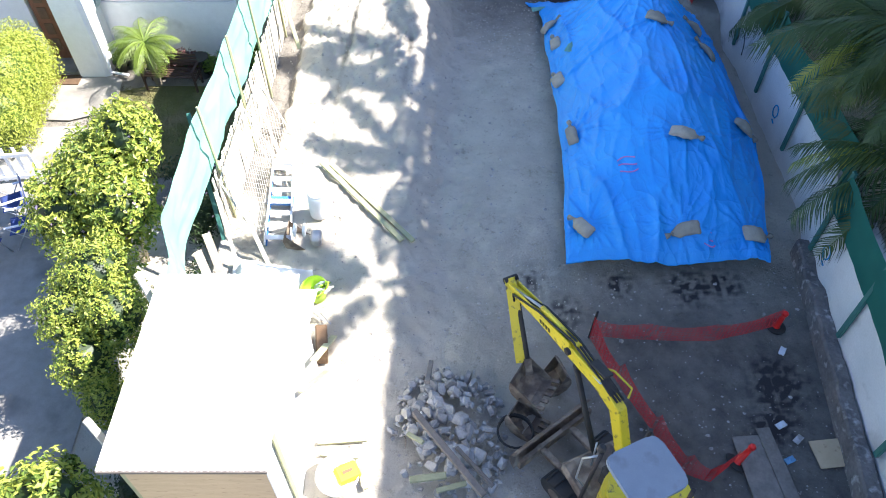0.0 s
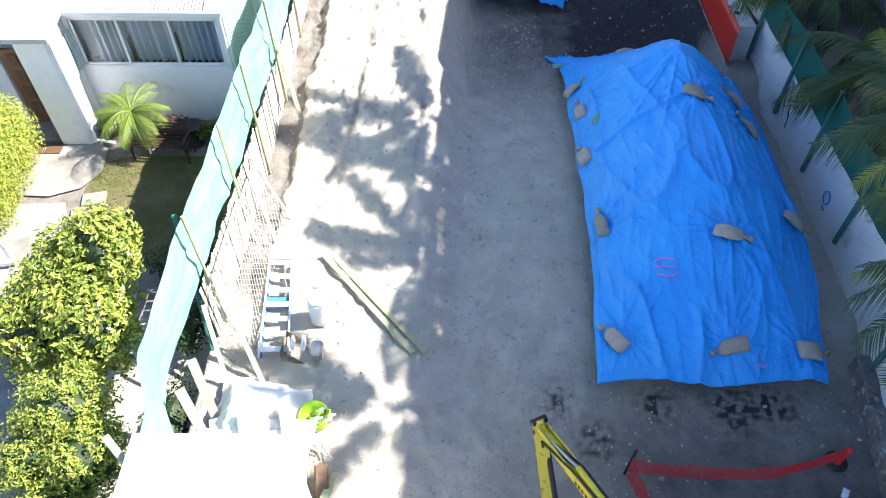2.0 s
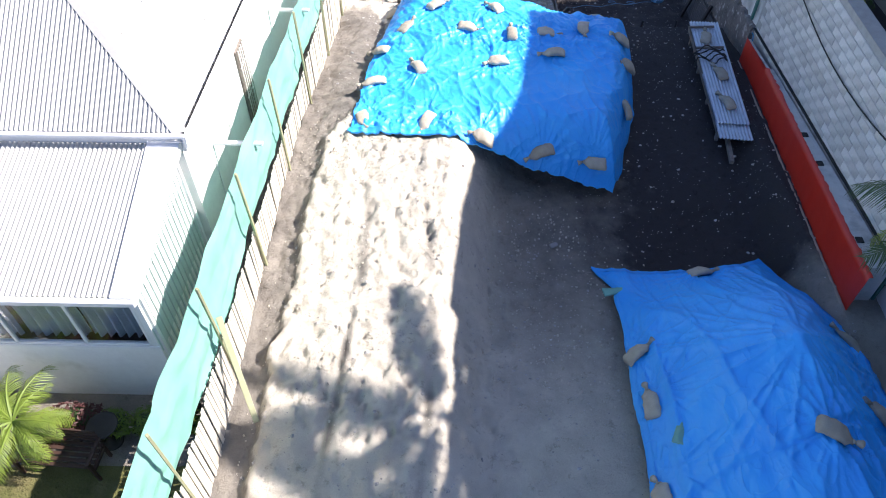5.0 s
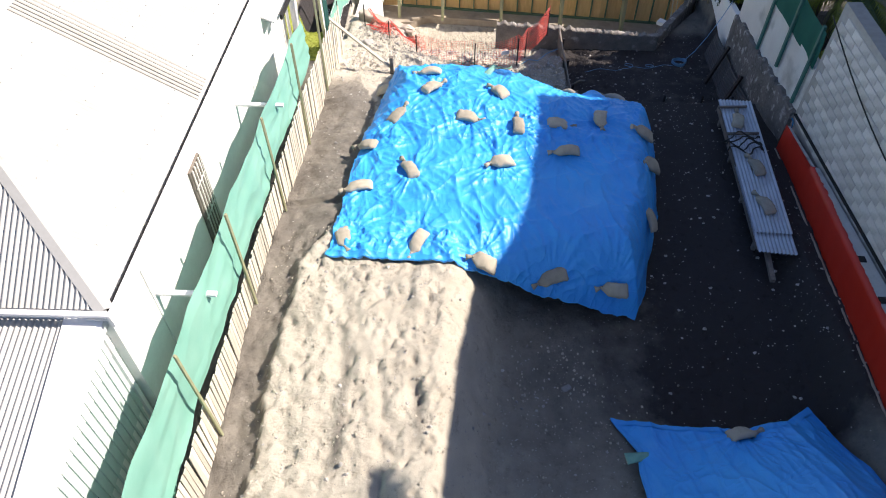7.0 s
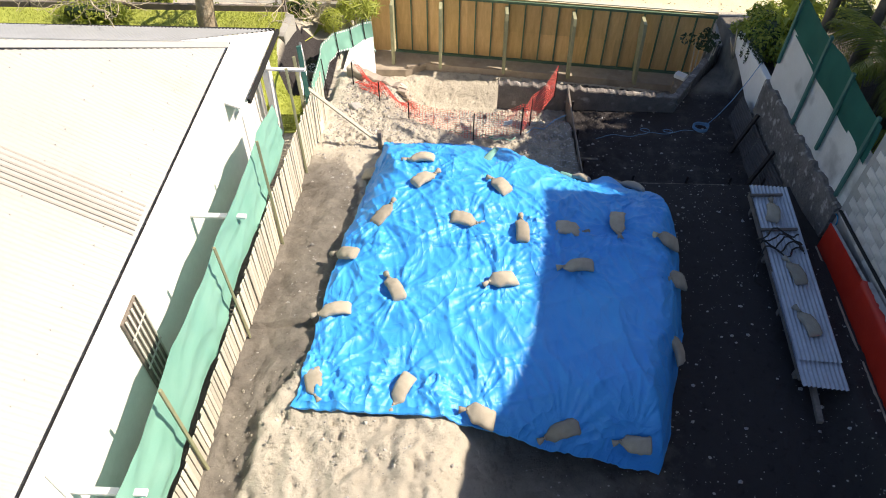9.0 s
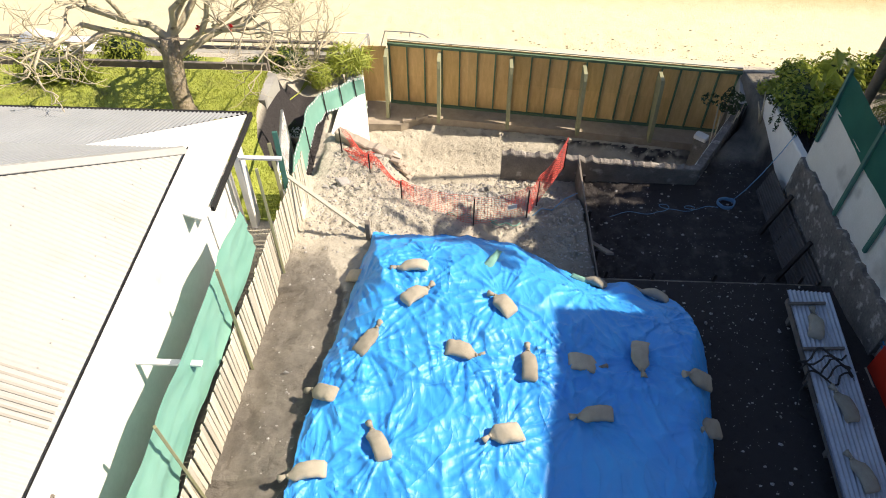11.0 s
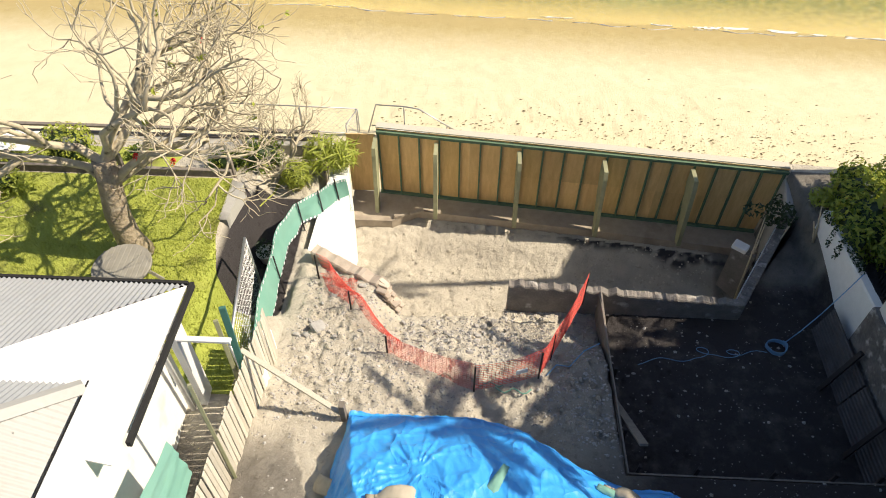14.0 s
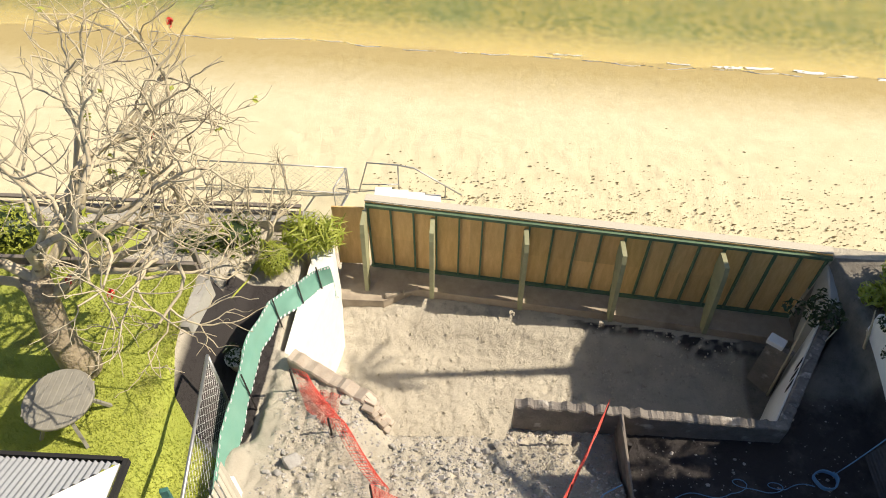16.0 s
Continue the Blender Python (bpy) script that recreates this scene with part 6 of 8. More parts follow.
def bucket(name, at, parent, width=0.62):
    bm = BM()
    prof = [(0.0, 0.0), (0.02, -0.16), (0.1, -0.3), (0.25, -0.38), (0.42, -0.36), (0.55, -0.26)]
    ra = [bm.verts.new(at @ Vector((x, -width / 2, z))) for x, z in prof]
    rb = [bm.verts.new(at @ Vector((x, width / 2, z))) for x, z in prof]
    for k in range(len(prof) - 1):
        bm.faces.new((ra[k], ra[k + 1], rb[k + 1], rb[k]))
    bm.faces.new(ra)
    bm.faces.new(rb[::-1])
    body = part(name, bm, M_RUST, parent, "muddy toothed bucket")
    sol = body.modifiers.new("plate", "SOLIDIFY")
    sol.thickness = 0.02
    for k in range(5):
        y = (k - 2) * width / 4.4
        part("tooth", beam(BM(), at @ Vector((0.53, y, -0.27)), at @ Vector((0.66, y, -0.19)), 0.055, 0.03), M_RUST, body)
    return body


bucket("bucket", Matrix.Translation((1.22, 5.98, -0.1)) @ pose(0, 0, 0, 0, 8, -32), dig)
spare = thing("spare_bucket", "muddy spare excavator bucket lying on the ground", "bucket")
bucket("shell", Matrix.Translation((1.15, 5.5, -0.38)) @ pose(0, 0, 0, 0, 20, -35), spare, 0.5)
spare2 = thing("spare_bucket", "rusty excavator bucket and coupler lying beside a digger", "bucket")
bucket("shell", Matrix.Translation((1.95, 6.15, -0.3)) @ pose(0, 0, 0, 0, 40, 200), spare2, 0.45)
bm = BM()
tube(bm, [(1.15 + 0.28 * math.cos(t), 5.15 + 0.28 * math.sin(t), -0.68 + 0.01 * t) for t in np.linspace(0, 9, 40)], 0.02, 6)
solid("hose_coil", bm, M_BLACK, "coil of black hydraulic hose on the ground", "hose")

# ---- foliage tools ----
def leafy(blobs, count, size, seed, flat=0.5, aspect=0.5, ragged_by=0.0):
    """Many small bent leaves on and in the ellipsoids blobs (centre, radii)."""
    r = random.Random(seed)
    vs, fs = [], []
    vol = [b[1][0] * b[1][1] * b[1][2] for b in blobs]
    tot = sum(v ** 0.67 for v in vol)
    for (c, rad), vv in zip(blobs, vol):
        for _ in range(int(count * vv ** 0.67 / tot)):
            d = Vector((r.gauss(0, 1), r.gauss(0, 1), r.gauss(0, 1))).normalized()
            lump = noise.noise(d * 3.6 * max(rad) + Vector(c))
            if ragged_by and lump < -0.22:
                continue
            k = r.uniform(0.62, 1.04) * (1 + (0.16 + ragged_by) * lump)
            p = Vector(c) + Vector((d.x * rad[0], d.y * rad[1], d.z * rad[2])) * k
            n = (d * 0.8 + Vector((r.gauss(0, flat), r.gauss(0, flat), r.gauss(0.35, flat)))).normalized()
            t = n.cross(Vector((r.gauss(0, 1), r.gauss(0, 1), r.gauss(0, 1)))).normalized()
            b = n.cross(t)
            s = size * r.uniform(0.6, 1.35)
            i = len(vs)
            vs += [p - t * s * 0.5, p + b * s * aspect * 0.5 + n * s * 0.08, p + t * s * 0.55 - n * s * 0.12, p - b * s * aspect * 0.5 + n * s * 0.08]
            fs.append((i, i + 1, i + 2, i + 3))
    me = bpy.data.meshes.new("leaves")
    me.from_pydata([tuple(v) for v in vs], [], fs)
    return me


def shrub(name, label, blobs, count, size, material, seed, stem=None, category="shrub", flowers=0, core=True, aspect=0.5, ragged_by=0.0, second=None, inner=None):
    ob = thing(name, label, category)
    me = leafy(blobs, count, size, seed, aspect=aspect, ragged_by=ragged_by)
    me.materials.append(material)
    if second:
        me.materials.append(second)
        rm = random.Random(seed + 9)
        me.polygons.foreach_set("material_index", [1 if rm.random() < 0.32 else 0 for _ in me.polygons])
    tagged(part("crown", me, None, ob), kind="stuff")
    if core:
        # darker core blobs: shade deep in the crown, put into their colour
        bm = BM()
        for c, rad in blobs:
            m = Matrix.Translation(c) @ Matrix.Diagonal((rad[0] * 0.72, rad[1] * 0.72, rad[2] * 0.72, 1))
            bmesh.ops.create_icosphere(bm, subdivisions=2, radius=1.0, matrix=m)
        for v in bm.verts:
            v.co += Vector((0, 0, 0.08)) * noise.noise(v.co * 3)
        part("shaded_core", bm, inner or M_LEAF_D, ob)
    c = blobs[0][0]
    r = random.Random(seed + 1)
    g = land(c[0], c[1])
    for k in range(4):
        a = k * 1.7
        part("stem", tube(BM(), [(c[0] + 0.06 * math.cos(a), c[1] + 0.06 * math.sin(a), g - 0.05), (c[0] + 0.2 * math.cos(a), c[1] + 0.2 * math.sin(a), lerp(g, c[2], 0.5)), (c[0] + 0.35 * math.cos(a), c[1] + 0.35 * math.sin(a), c[2])], 0.03, 6, 0.012), M_BARK, ob)
    if flowers:
        fl = leafy(blobs, flowers, 0.07, seed + 5, flat=0.3, aspect=0.9)
        fl.materials.append(M_FLOWER)
        tagged(part("flowers", fl, None, ob), "small lilac flowers", kind="stuff")
    return ob


def frond_mesh(length, width, leaflets, droop, material, seed, vee=0.35, hang=(0.7, 0.9), blade=0.02):
    """A feather leaf along +x: a curving rib with paired leaflets."""
    r = random.Random(seed)
    vs, fs = [], []

    def rib(t):
        return Vector((length * (t - 0.18 * droop * t * t), 0, length * (0.32 * t - droop * 0.75 * t * t)))
    n = 12
    for i in range(n + 1):
        p = rib(i / n)
        w = 0.022 * (1 - 0.85 * i / n)
        vs += [p + Vector((0, w, 0)), p + Vector((0, 0, w)), p - Vector((0, w, 0))]
        if i:
            k = 3 * (i - 1)
            fs += [(k, k + 3, k + 4, k + 1), (k + 1, k + 4, k + 5, k + 2)]
    for i in range(leaflets):
        t = 0.12 + 0.86 * i / leaflets
        p, q = rib(t), rib(min(1, t + 0.02))
        d = (q - p).normalized()
        for s in (-1, 1):
            l = width * (math.sin(math.pi * min(1, 0.12 + t * 0.86)) ** 0.6) * r.uniform(0.85, 1.1)
            o = (d * 0.6 + Vector((0, s, 0)) * hang[0] + Vector((0, 0, vee - hang[1] * droop)) + Vector((r.gauss(0, 0.06), r.gauss(0, 0.06), r.gauss(0, 0.06)))).normalized() * l
            sag = Vector((0, 0, -l * (0.22 + 0.3 * droop)))
            wd = d * (0.005 + blade * width)
            k = len(vs)
            vs += [p - wd, p + wd, p + o * 0.55 + wd * 0.9, p + o * 0.55 - wd * 0.9, p + o + sag]
            fs += [(k, k + 1, k + 2, k + 3), (k + 3, k + 2, k + 4)]
    me = bpy.data.meshes.new("frond")
    me.from_pydata([tuple(v) for v in vs], [], fs)
    me.materials.append(material)
    return me


FRONDS = [frond_mesh(l, w, n, d, m, s) for l, w, n, d, m, s in ((2.4, 0.62, 46, 0.75, M_PALM, 1), (2.2, 0.6, 44, 0.95, M_PALM, 2), (2.2, 0.56, 44, 0.6, M_PALM, 3), (2.3, 0.56, 44, 0.8, M_PALM_Y, 4))]
TALL = [frond_mesh(l, w, 42, d, M_PALM, s, 0.3, (0.75, 0.8)) for l, w, d, s in ((3.0, 0.5, 0.5, 11), (2.8, 0.46, 0.7, 12), (2.6, 0.46, 0.35, 13))]
for me in TALL:
    # broad leaflets: double the width about each leaflet's own line
    for f in me.polygons:
        if len(f.vertices) == 4 and f.index >= 24:
            a, b, c, d = (me.vertices[k] for k in f.vertices)
            for p, q in ((a, b), (d, c)):
                m, h = (p.co + q.co) / 2, (q.co - p.co)
                p.co, q.co = m - h * 1.25, m + h * 1.25
FERNS = [frond_mesh(1.0, 0.25, 26, 0.8, M_FERN, 5, 0.1, (0.9, 0.5), 0.011), frond_mesh(0.9, 0.23, 24, 1.0, M_FERN, 6, 0.1, (0.9, 0.5), 0.011), frond_mesh(0.85, 0.22, 24, 0.9, M_LEAF_G, 7, 0.1, (0.9, 0.5), 0.011)]


def palm(name, x, y, crown, label, fronds, meshes, seed, lean=(0, 0), girth=0.09, scale=1.0, category="palm"):
    r = random.Random(seed)
    g = land(x, y)
    ob = thing(name, label, category)
    top = Vector((x + lean[0], y + lean[1], crown))
    pts = [Vector((x, y, g - 0.1)).lerp(top, t) + Vector((lean[0], lean[1], 0)) * (-0.25 * math.sin(math.pi * t)) for t in np.linspace(0, 1, 9)]
    bm = BM()
    tube(bm, pts, girth * 1.25, 10, girth * 0.8)
    for v in bm.verts:
        v.co += Vector((v.co.x - x, v.co.y - y, 0)).normalized() * 0.012 * math.sin(v.co.z * 22)
    part("trunk", bm, M_TRUNK, ob)
    for k in range(fronds):
        f = new("frond", r.choice(meshes))
        f.parent = ob
        s = scale * r.uniform(0.85, 1.15)
        f.matrix_world = Matrix.Translation(top) @ pose(0, 0, 0, r.uniform(-25, 25), r.uniform(-38, 30), k * 137.5 + r.uniform(-12, 12)) @ Matrix.Diagonal((s, s, s, 1))
    return ob


# ---- shed ----
shed = thing("site_shed", "plywood site shed with a sun-bleached corrugated lean-to roof", "shed")
bm = BM()
corrugated(bm, (-4.05, 3.42, 1.86), (-2.05, 3.42, 1.86), lambda s: (0, 2.92, 0.02), amp=0.007)
part("roof", bm, M_SHEETW, shed, "white corrugated sheet roof")
part("roof_edge", box(BM(), (-3.05, 3.42, 1.83), (2.0, 0.03, 0.05)), M_TIMBER, shed)
part("front_panel", box(BM(), (-3.0, 3.55, 0.48), (1.75, 0.02, 2.66)), M_SHEDPLY, shed, "raw plywood front panel")
for y in (4.2, 5.6):
    part("side_panel", box(BM(), (-2.12, y, 0.5), (0.02, 1.38, 2.62)), M_SHEETW, shed)
part("back_panel", box(BM(), (-3.05, 6.25, 0.5), (1.85, 0.02, 2.62)), M_SHEETW, shed)
part("west_panel", box(BM(), (-3.95, 4.9, 0.5), (0.02, 2.6, 2.62)), M_TIMBER, shed)
for x, y in ((-3.9, 3.6), (-2.2, 3.6), (-2.2, 6.15), (-3.9, 6.15)):
    part("corner_post", box(BM(), (x, y, 0.48), (0.09, 0.09, 2.66)), M_TREATED, shed)
part("cover_board", box(BM(), (-2.07, 3.9, 0.55), (0.02, 0.1, 2.5)), M_TREATED, shed)
for x, y, z, dx in ((-4.13, 3.9, 1.95, -0.18), (-4.13, 6.05, 2.1, -0.12)):
    solid("fence_post", beam(BM(), (x, y, -0.8), (x + dx, y + 0.12, z), 0.09, 0.07, bevel=0.008), M_PALING, "grey weathered timber post behind a shed", "post", "posts behind the shed")

# white sheets and scrap heaped behind the shed
for c, s, rot in (((-2.9, 6.75, 0.1), (1.3, 0.9, 0.02), (24, 4, 8)), ((-3.3, 7.3, -0.02), (0.9, 0.8, 0.02), (-14, 8, 20)), ((-2.55, 7.2, -0.12), (0.7, 0.7, 0.02), (12, -18, -14)), ((-3.55, 6.7, 0.2), (0.6, 1.0, 0.02), (8, 22, 4)), ((-2.35, 6.7, -0.25), (0.08, 0.9, 0.05), (0, 10, 12))):
    solid("sheet_offcut", box(BM(), c, s, rot=rot, bevel=0.004), M_SHEETW, "white sheet offcut heaped behind a shed", "sheet", "white offcuts")
part_box = thing("carton", "open white cardboard carton among building scrap", "carton")
for c, s, rot in (((-2.95, 7.0, 0.2), (0.6, 0.02, 0.4), (0, 0, 15)), ((-2.95, 7.5, 0.15), (0.6, 0.02, 0.4), (0, 0, 15)), ((-2.65, 7.3, 0.15), (0.02, 0.5, 0.4), (0, 0, 15)), ((-3.25, 7.2, 0.15), (0.02, 0.5, 0.4), (0, 0, 15)), ((-2.95, 7.25, -0.03), (0.6, 0.5, 0.02), (0, 0, 15))):
    part("panel", box(BM(), c, s, rot=rot), M_SHEETW, part_box)
for p, q in (((-3.75, 7.1, -0.4), (-3.9, 7.3, 1.25)), ((-3.8, 7.6, -0.4), (-4.0, 8.0, 0.9))):
    solid("scrap_board", beam(BM(), p, q, 0.14, 0.02), M_BRICK, "reddish scrap board leaning on a fence", "board", "scrap boards")
solid("leaning_plank", beam(BM(), (-1.9, 6.9, -0.55), (-1.95, 5.7, 0.6), 0.12, 0.03, bevel=0.004), M_TREATED, "greenish plank leaning on a shed wall", "plank")
solid("leaning_plank", beam(BM(), (-2.0, 5.0, 0.9), (-1.95, 6.2, -0.55), 0.1, 0.03, bevel=0.004), M_TREATED, "pale plank leaning on a shed wall", "plank")
solid("timber_stack", box(BM(), (-2.05, 6.6, -0.35), (0.2, 0.5, 0.5), rot=(4, 6, 8), bevel=0.02), M_BROWN, "dark tool chest standing against a shed", "chest")

# wire gate panels leaning on the fence
def wire_panel(name, a, b, c, d, label, cell=0.075, material=None, r=0.004, category="panel", group="", frame=0.02):
    """Diamond wire netting in a pipe frame; corners a b c d in turn."""
    ob = thing(name, label, category, group)
    a, b, c, d = (Vector(v) for v in (a, b, c, d))
    for k, (p, q) in enumerate(((a, b), (b, c), (c, d), (d, a))):
        part("frame_pipe", tube(BM(), [p, q], frame, 8), material or M_STEEL, ob)
    nu, nv = max(4, int((b - a).length / cell)), max(4, int((d - a).length / cell))
    bm = BM()
    pt = lambda u, v: a.lerp(b, u).lerp(d.lerp(c, u), v)
    g = [[bm.verts.new(pt(i / nu, j / nv)) for j in range(nv + 1)] for i in range(nu + 1)]
    for i in range(nu + 1):
        for j in range(nv + 1):
            for k in (-1, 1):
                if i < nu and 0 <= j + k <= nv and (i + j) % 2 == 0:
                    bm.edges.new((g[i][j], g[i + 1][j + k]))
                if i > 0 and 0 <= j + k <= nv and (i + j) % 2 == 0:
                    try:
                        bm.edges.new((g[i][j], g[i - 1][j + k]))
                    except ValueError:
                        pass
    ed = [(e.verts[0].co.copy(), e.verts[1].co.copy()) for e in bm.edges]
    bm.free()
    vs, fs = [], []
    nrm = (b - a).cross(d - a).normalized()
    for p, q in ed:
        t = (q - p).normalized()
        s = t.cross(nrm) * r
        k = len(vs)
        vs += [p + s, p + nrm * r * 1.6, p - s, q + s, q + nrm * r * 1.6, q - s]
        fs += [(k, k + 3, k + 4, k + 1), (k + 1, k + 4, k + 5, k + 2), (k + 2, k + 5, k + 3, k)]
    me = bpy.data.meshes.new("netting")
    me.from_pydata([tuple(v) for v in vs], [], fs)
    me.materials.append(material or M_STEEL)
    tagged(part("netting", me, None, ob), kind="stuff")
    return ob


wire_panel("wire_gate", (-3.45, 8.9, -0.42), (-3.35, 11.0, -0.4), (-4.0, 11.4, 0.85), (-4.05, 9.3, 0.85), "rusty wire gate leaning on a paling fence", 0.06, M_BARS, 0.005, "gate")
wire_panel("wire_gate", (-3.5, 10.9, -0.38), (-3.45, 12.3, -0.35), (-3.95, 12.5, 0.7), (-4.0, 11.2, 0.75), "bent wire panel leaning on a paling fence", 0.08, M_BARS, 0.005, "gate")
for p, q, w in (((-3.2, 8.3, -0.4), (-4.0, 9.55, 1.0), 0.08), ((-3.3, 8.5, -0.42), (-4.0, 9.75, 0.95), 0.05), ((-3.75, 8.2, -0.4), (-4.05, 9.0, 0.9), 0.07), ((-3.5, 11.4, -0.3), (-4.0, 12.2, 1.0), 0.06), ((-3.3, 12.0, -0.3), (-4.0, 12.6, 0.8), 0.04)):
    solid("leaning_board", beam(BM(), p, q, w, 0.03, bevel=0.004), M_PALING, "grey board leaning on a paling fence", "board", "boards leaning on the fence")
solid("fence_brace", beam(BM(), (-3.45, 14.75, 0.02), (fence_x(15.6) + 0.05, 15.7, 1.45), 0.09, 0.045, bevel=0.006), M_TREATED, "greenish timber brace propping a fence", "brace")
solid("cloth_post", beam(BM(), (-4.2, 9.0, -0.4), (-4.6, 10.2, 1.7), 0.08, 0.05, bevel=0.006), M_GPOST, "green post leaning behind shade cloth", "post")

# crumpled sheet over the scrap behind the shed
def crumple(u, v):
    x, y = lerp(-3.85, -2.35, u), lerp(6.5, 8.35, v)
    e = min(u, 1 - u, v, 1 - v)
    z = -0.42 + 0.5 * sm(0, 0.28, e) + 0.22 * (0.6 - u)
    z += 0.16 * abs(noise.noise((x * 2.2, y * 2.2, 3))) + 0.1 * abs(noise.noise((x * 5, y * 4, 8))) + 0.03 * noise.noise((x * 11, y * 11, 2))
    return (x + 0.12 * noise.noise((x * 1.5, y * 1.5, 1)), y + 0.15 * noise.noise((x * 1.3, y * 1.6, 6)), z)


solid("plastic_sheet", sheet(BM(), crumple, 60, 70, 0.01), M_SHEETW, "crumpled white plastic sheet over building scrap", "sheet", flip=False)

# step ladder lying on its back
lad = thing("step_ladder", "white and blue fibreglass step ladder lying on sand", "ladder", at=pose(-3.22, 9.85, land(-3.2, 9.85) + 0.05, 4, 6, 5))
for s in (-1, 1):
    part("stile", beam(BM(), (s * 0.24, -1.05, 0.12), (s * 0.2, 1.0, 0.16), 0.03, 0.09, bevel=0.006), M_WHITEPLASTIC, lad, "white stile")
    part("rear_leg", beam(BM(), (s * 0.22, -1.0, 0.0), (s * 0.2, 0.95, 0.03), 0.03, 0.05), M_BLUE, lad, "blue rear leg")
for k in range(7):
    y = -0.92 + k * 0.3
    part("tread", box(BM(), (0, y, 0.15), (0.44, 0.09, 0.035), rot=(20, 0, 0), bevel=0.006), M_WHITEPLASTIC, lad)
part("top_cap", box(BM(), (0, 1.02, 0.16), (0.46, 0.14, 0.1), bevel=0.02), M_WHITEPLASTIC, lad)
part("spreader", box(BM(), (0, 0.05, 0.08), (0.5, 0.2, 0.05)), M_BLUE, lad)

drum = thing("plastic_drum", "white translucent plastic drum standing on sand", "drum", at=pose(-2.42, 9.65, land(-2.42, 9.65) + 0.02, 0, 0, 0))
part("body", lathe(BM(), [(0.17, 0.0), (0.19, 0.03), (0.195, 0.25), (0.185, 0.3), (0.195, 0.35), (0.19, 0.54), (0.15, 0.58)], 24), M_WHITEPLASTIC, drum)
part("rim", lathe(BM(), [(0.15, 0.575), (0.17, 0.58), (0.17, 0.6), (0.14, 0.61)], 24), M_WHITEPLASTIC, drum)
spare3 = thing("trenching_bucket", "rusty brown excavator bucket with white lifting lugs", "bucket")
bucket("shell", Matrix.Translation((-2.95, 8.98, -0.05)) @ pose(0, 0, 0, 0, 20, -4), spare3, 0.42)
for dx in (0.18, 0.36):
    part("lug", box(BM(), (-2.95 + dx, 8.9, 0.0), (0.05, 0.22, 0.16), bevel=0.01), M_SHEETW, spare3, "pale lug plate")
part("coupler", box(BM(), (-2.4, 8.92, -0.25), (0.2, 0.3, 0.22), bevel=0.04), M_STEEL, spare3)
tub = thing("rubber_tub", "lime green rubber tub full of bottles and cloth", "tub", at=pose(-2.25, 7.68, land(-2.25, 7.68) + 0.02, 4, -6, 0))
part("shell", lathe(BM(), [(0.15, 0), (0.2, 0.2), (0.225, 0.34), (0.235, 0.34), (0.235, 0.32), (0.21, 0.3), (0.17, 0.12), (0.0, 0.1)], 24), M_LIME, tub)
part("handle", tube(BM(), [(0.22, -0.08, 0.33), (0.27, -0.05, 0.37), (0.27, 0.05, 0.37), (0.22, 0.08, 0.33)], 0.014, 6), M_LIME, tub)
for k in range(7):
    a = k * 0.9
    solid("bottle", lathe(BM(), [(0.035, 0), (0.038, 0.16), (0.015, 0.2), (0.015, 0.24)], 10), M_PANE if k % 2 else M_WHITEPLASTIC, "bottle lying in a green tub", "bottle", "bottles in the tub", at=pose(-2.25 + 0.1 * math.cos(a), 7.68 + 0.1 * math.sin(a), land(-2.25, 7.68) + 0.2, 50 * math.sin(a), 60 * math.cos(a), k * 50))
for k in range(3):
    solid("hand_tool", tube(BM(), [(-2.4 + 0.12 * k, 7.3, -0.42), (-2.15 + 0.1 * k, 7.15 - 0.05 * k, -0.4)], 0.014, 6), M_STEEL, "steel hand tool lying on sand", "tool", "tools by the tub")

# round white tub with yellow basin
bas = thing("wash_tub", "round white plastic tub with a yellow basin in it", "tub", at=pose(-1.58, 4.35, land(-1.58, 4.35) + 0.02, 0, 0, 10))
part("tub", lathe(BM(), [(0.26, 0), (0.31, 0.22), (0.33, 0.24), (0.33, 0.26), (0.3, 0.25), (0.26, 0.06), (0.0, 0.05)], 28), M_WHITEPLASTIC, bas)
part("basin", box(BM(), (0.15, 0.0, 0.26), (0.36, 0.28, 0.12), rot=(8, 10, 20), bevel=0.03), M_YTUB, bas, "yellow basin")
part("lettering_bar", box(BM(), (0.16, 0.0, 0.33), (0.16, 0.05, 0.004), rot=(8, 10, 20)), M_BROWN, bas)
for p, q, w in (((-1.95, 4.95, -0.62), (-1.2, 5.0, -0.6), 0.07), ((-1.9, 4.75, -0.6), (-1.3, 4.7, -0.6), 0.05), ((-1.3, 4.6, -0.62), (-1.15, 4.2, -0.6), 0.06)):
    solid("offcut", beam(BM(), p, q, w, 0.04), M_TREATED, "pale timber offcut lying on sand", "timber", "offcuts by the tub")

# ---- the neighbour's front garden ----
def ground_patch(name, plan, material, label, lift=0.012, thick=0.05, kind="structure", category="ground"):
    """A flat piece of ground cover over the plan outline."""
    bm = BM()
    z = sum(land(x, y) for x, y in plan) / len(plan)
    vs = [bm.verts.new((x, y, land(x, y) + lift)) for x, y in plan]
    bm.faces.new(vs)
    bmesh.ops.triangulate(bm, faces=bm.faces)
    bmesh.ops.subdivide_edges(bm, edges=bm.edges, cuts=3, use_grid_fill=True)
    for v in bm.verts:
        v.co.z = land(v.co.x, v.co.y) + lift
    return solid(name, bm, material, label, category, kind=kind)


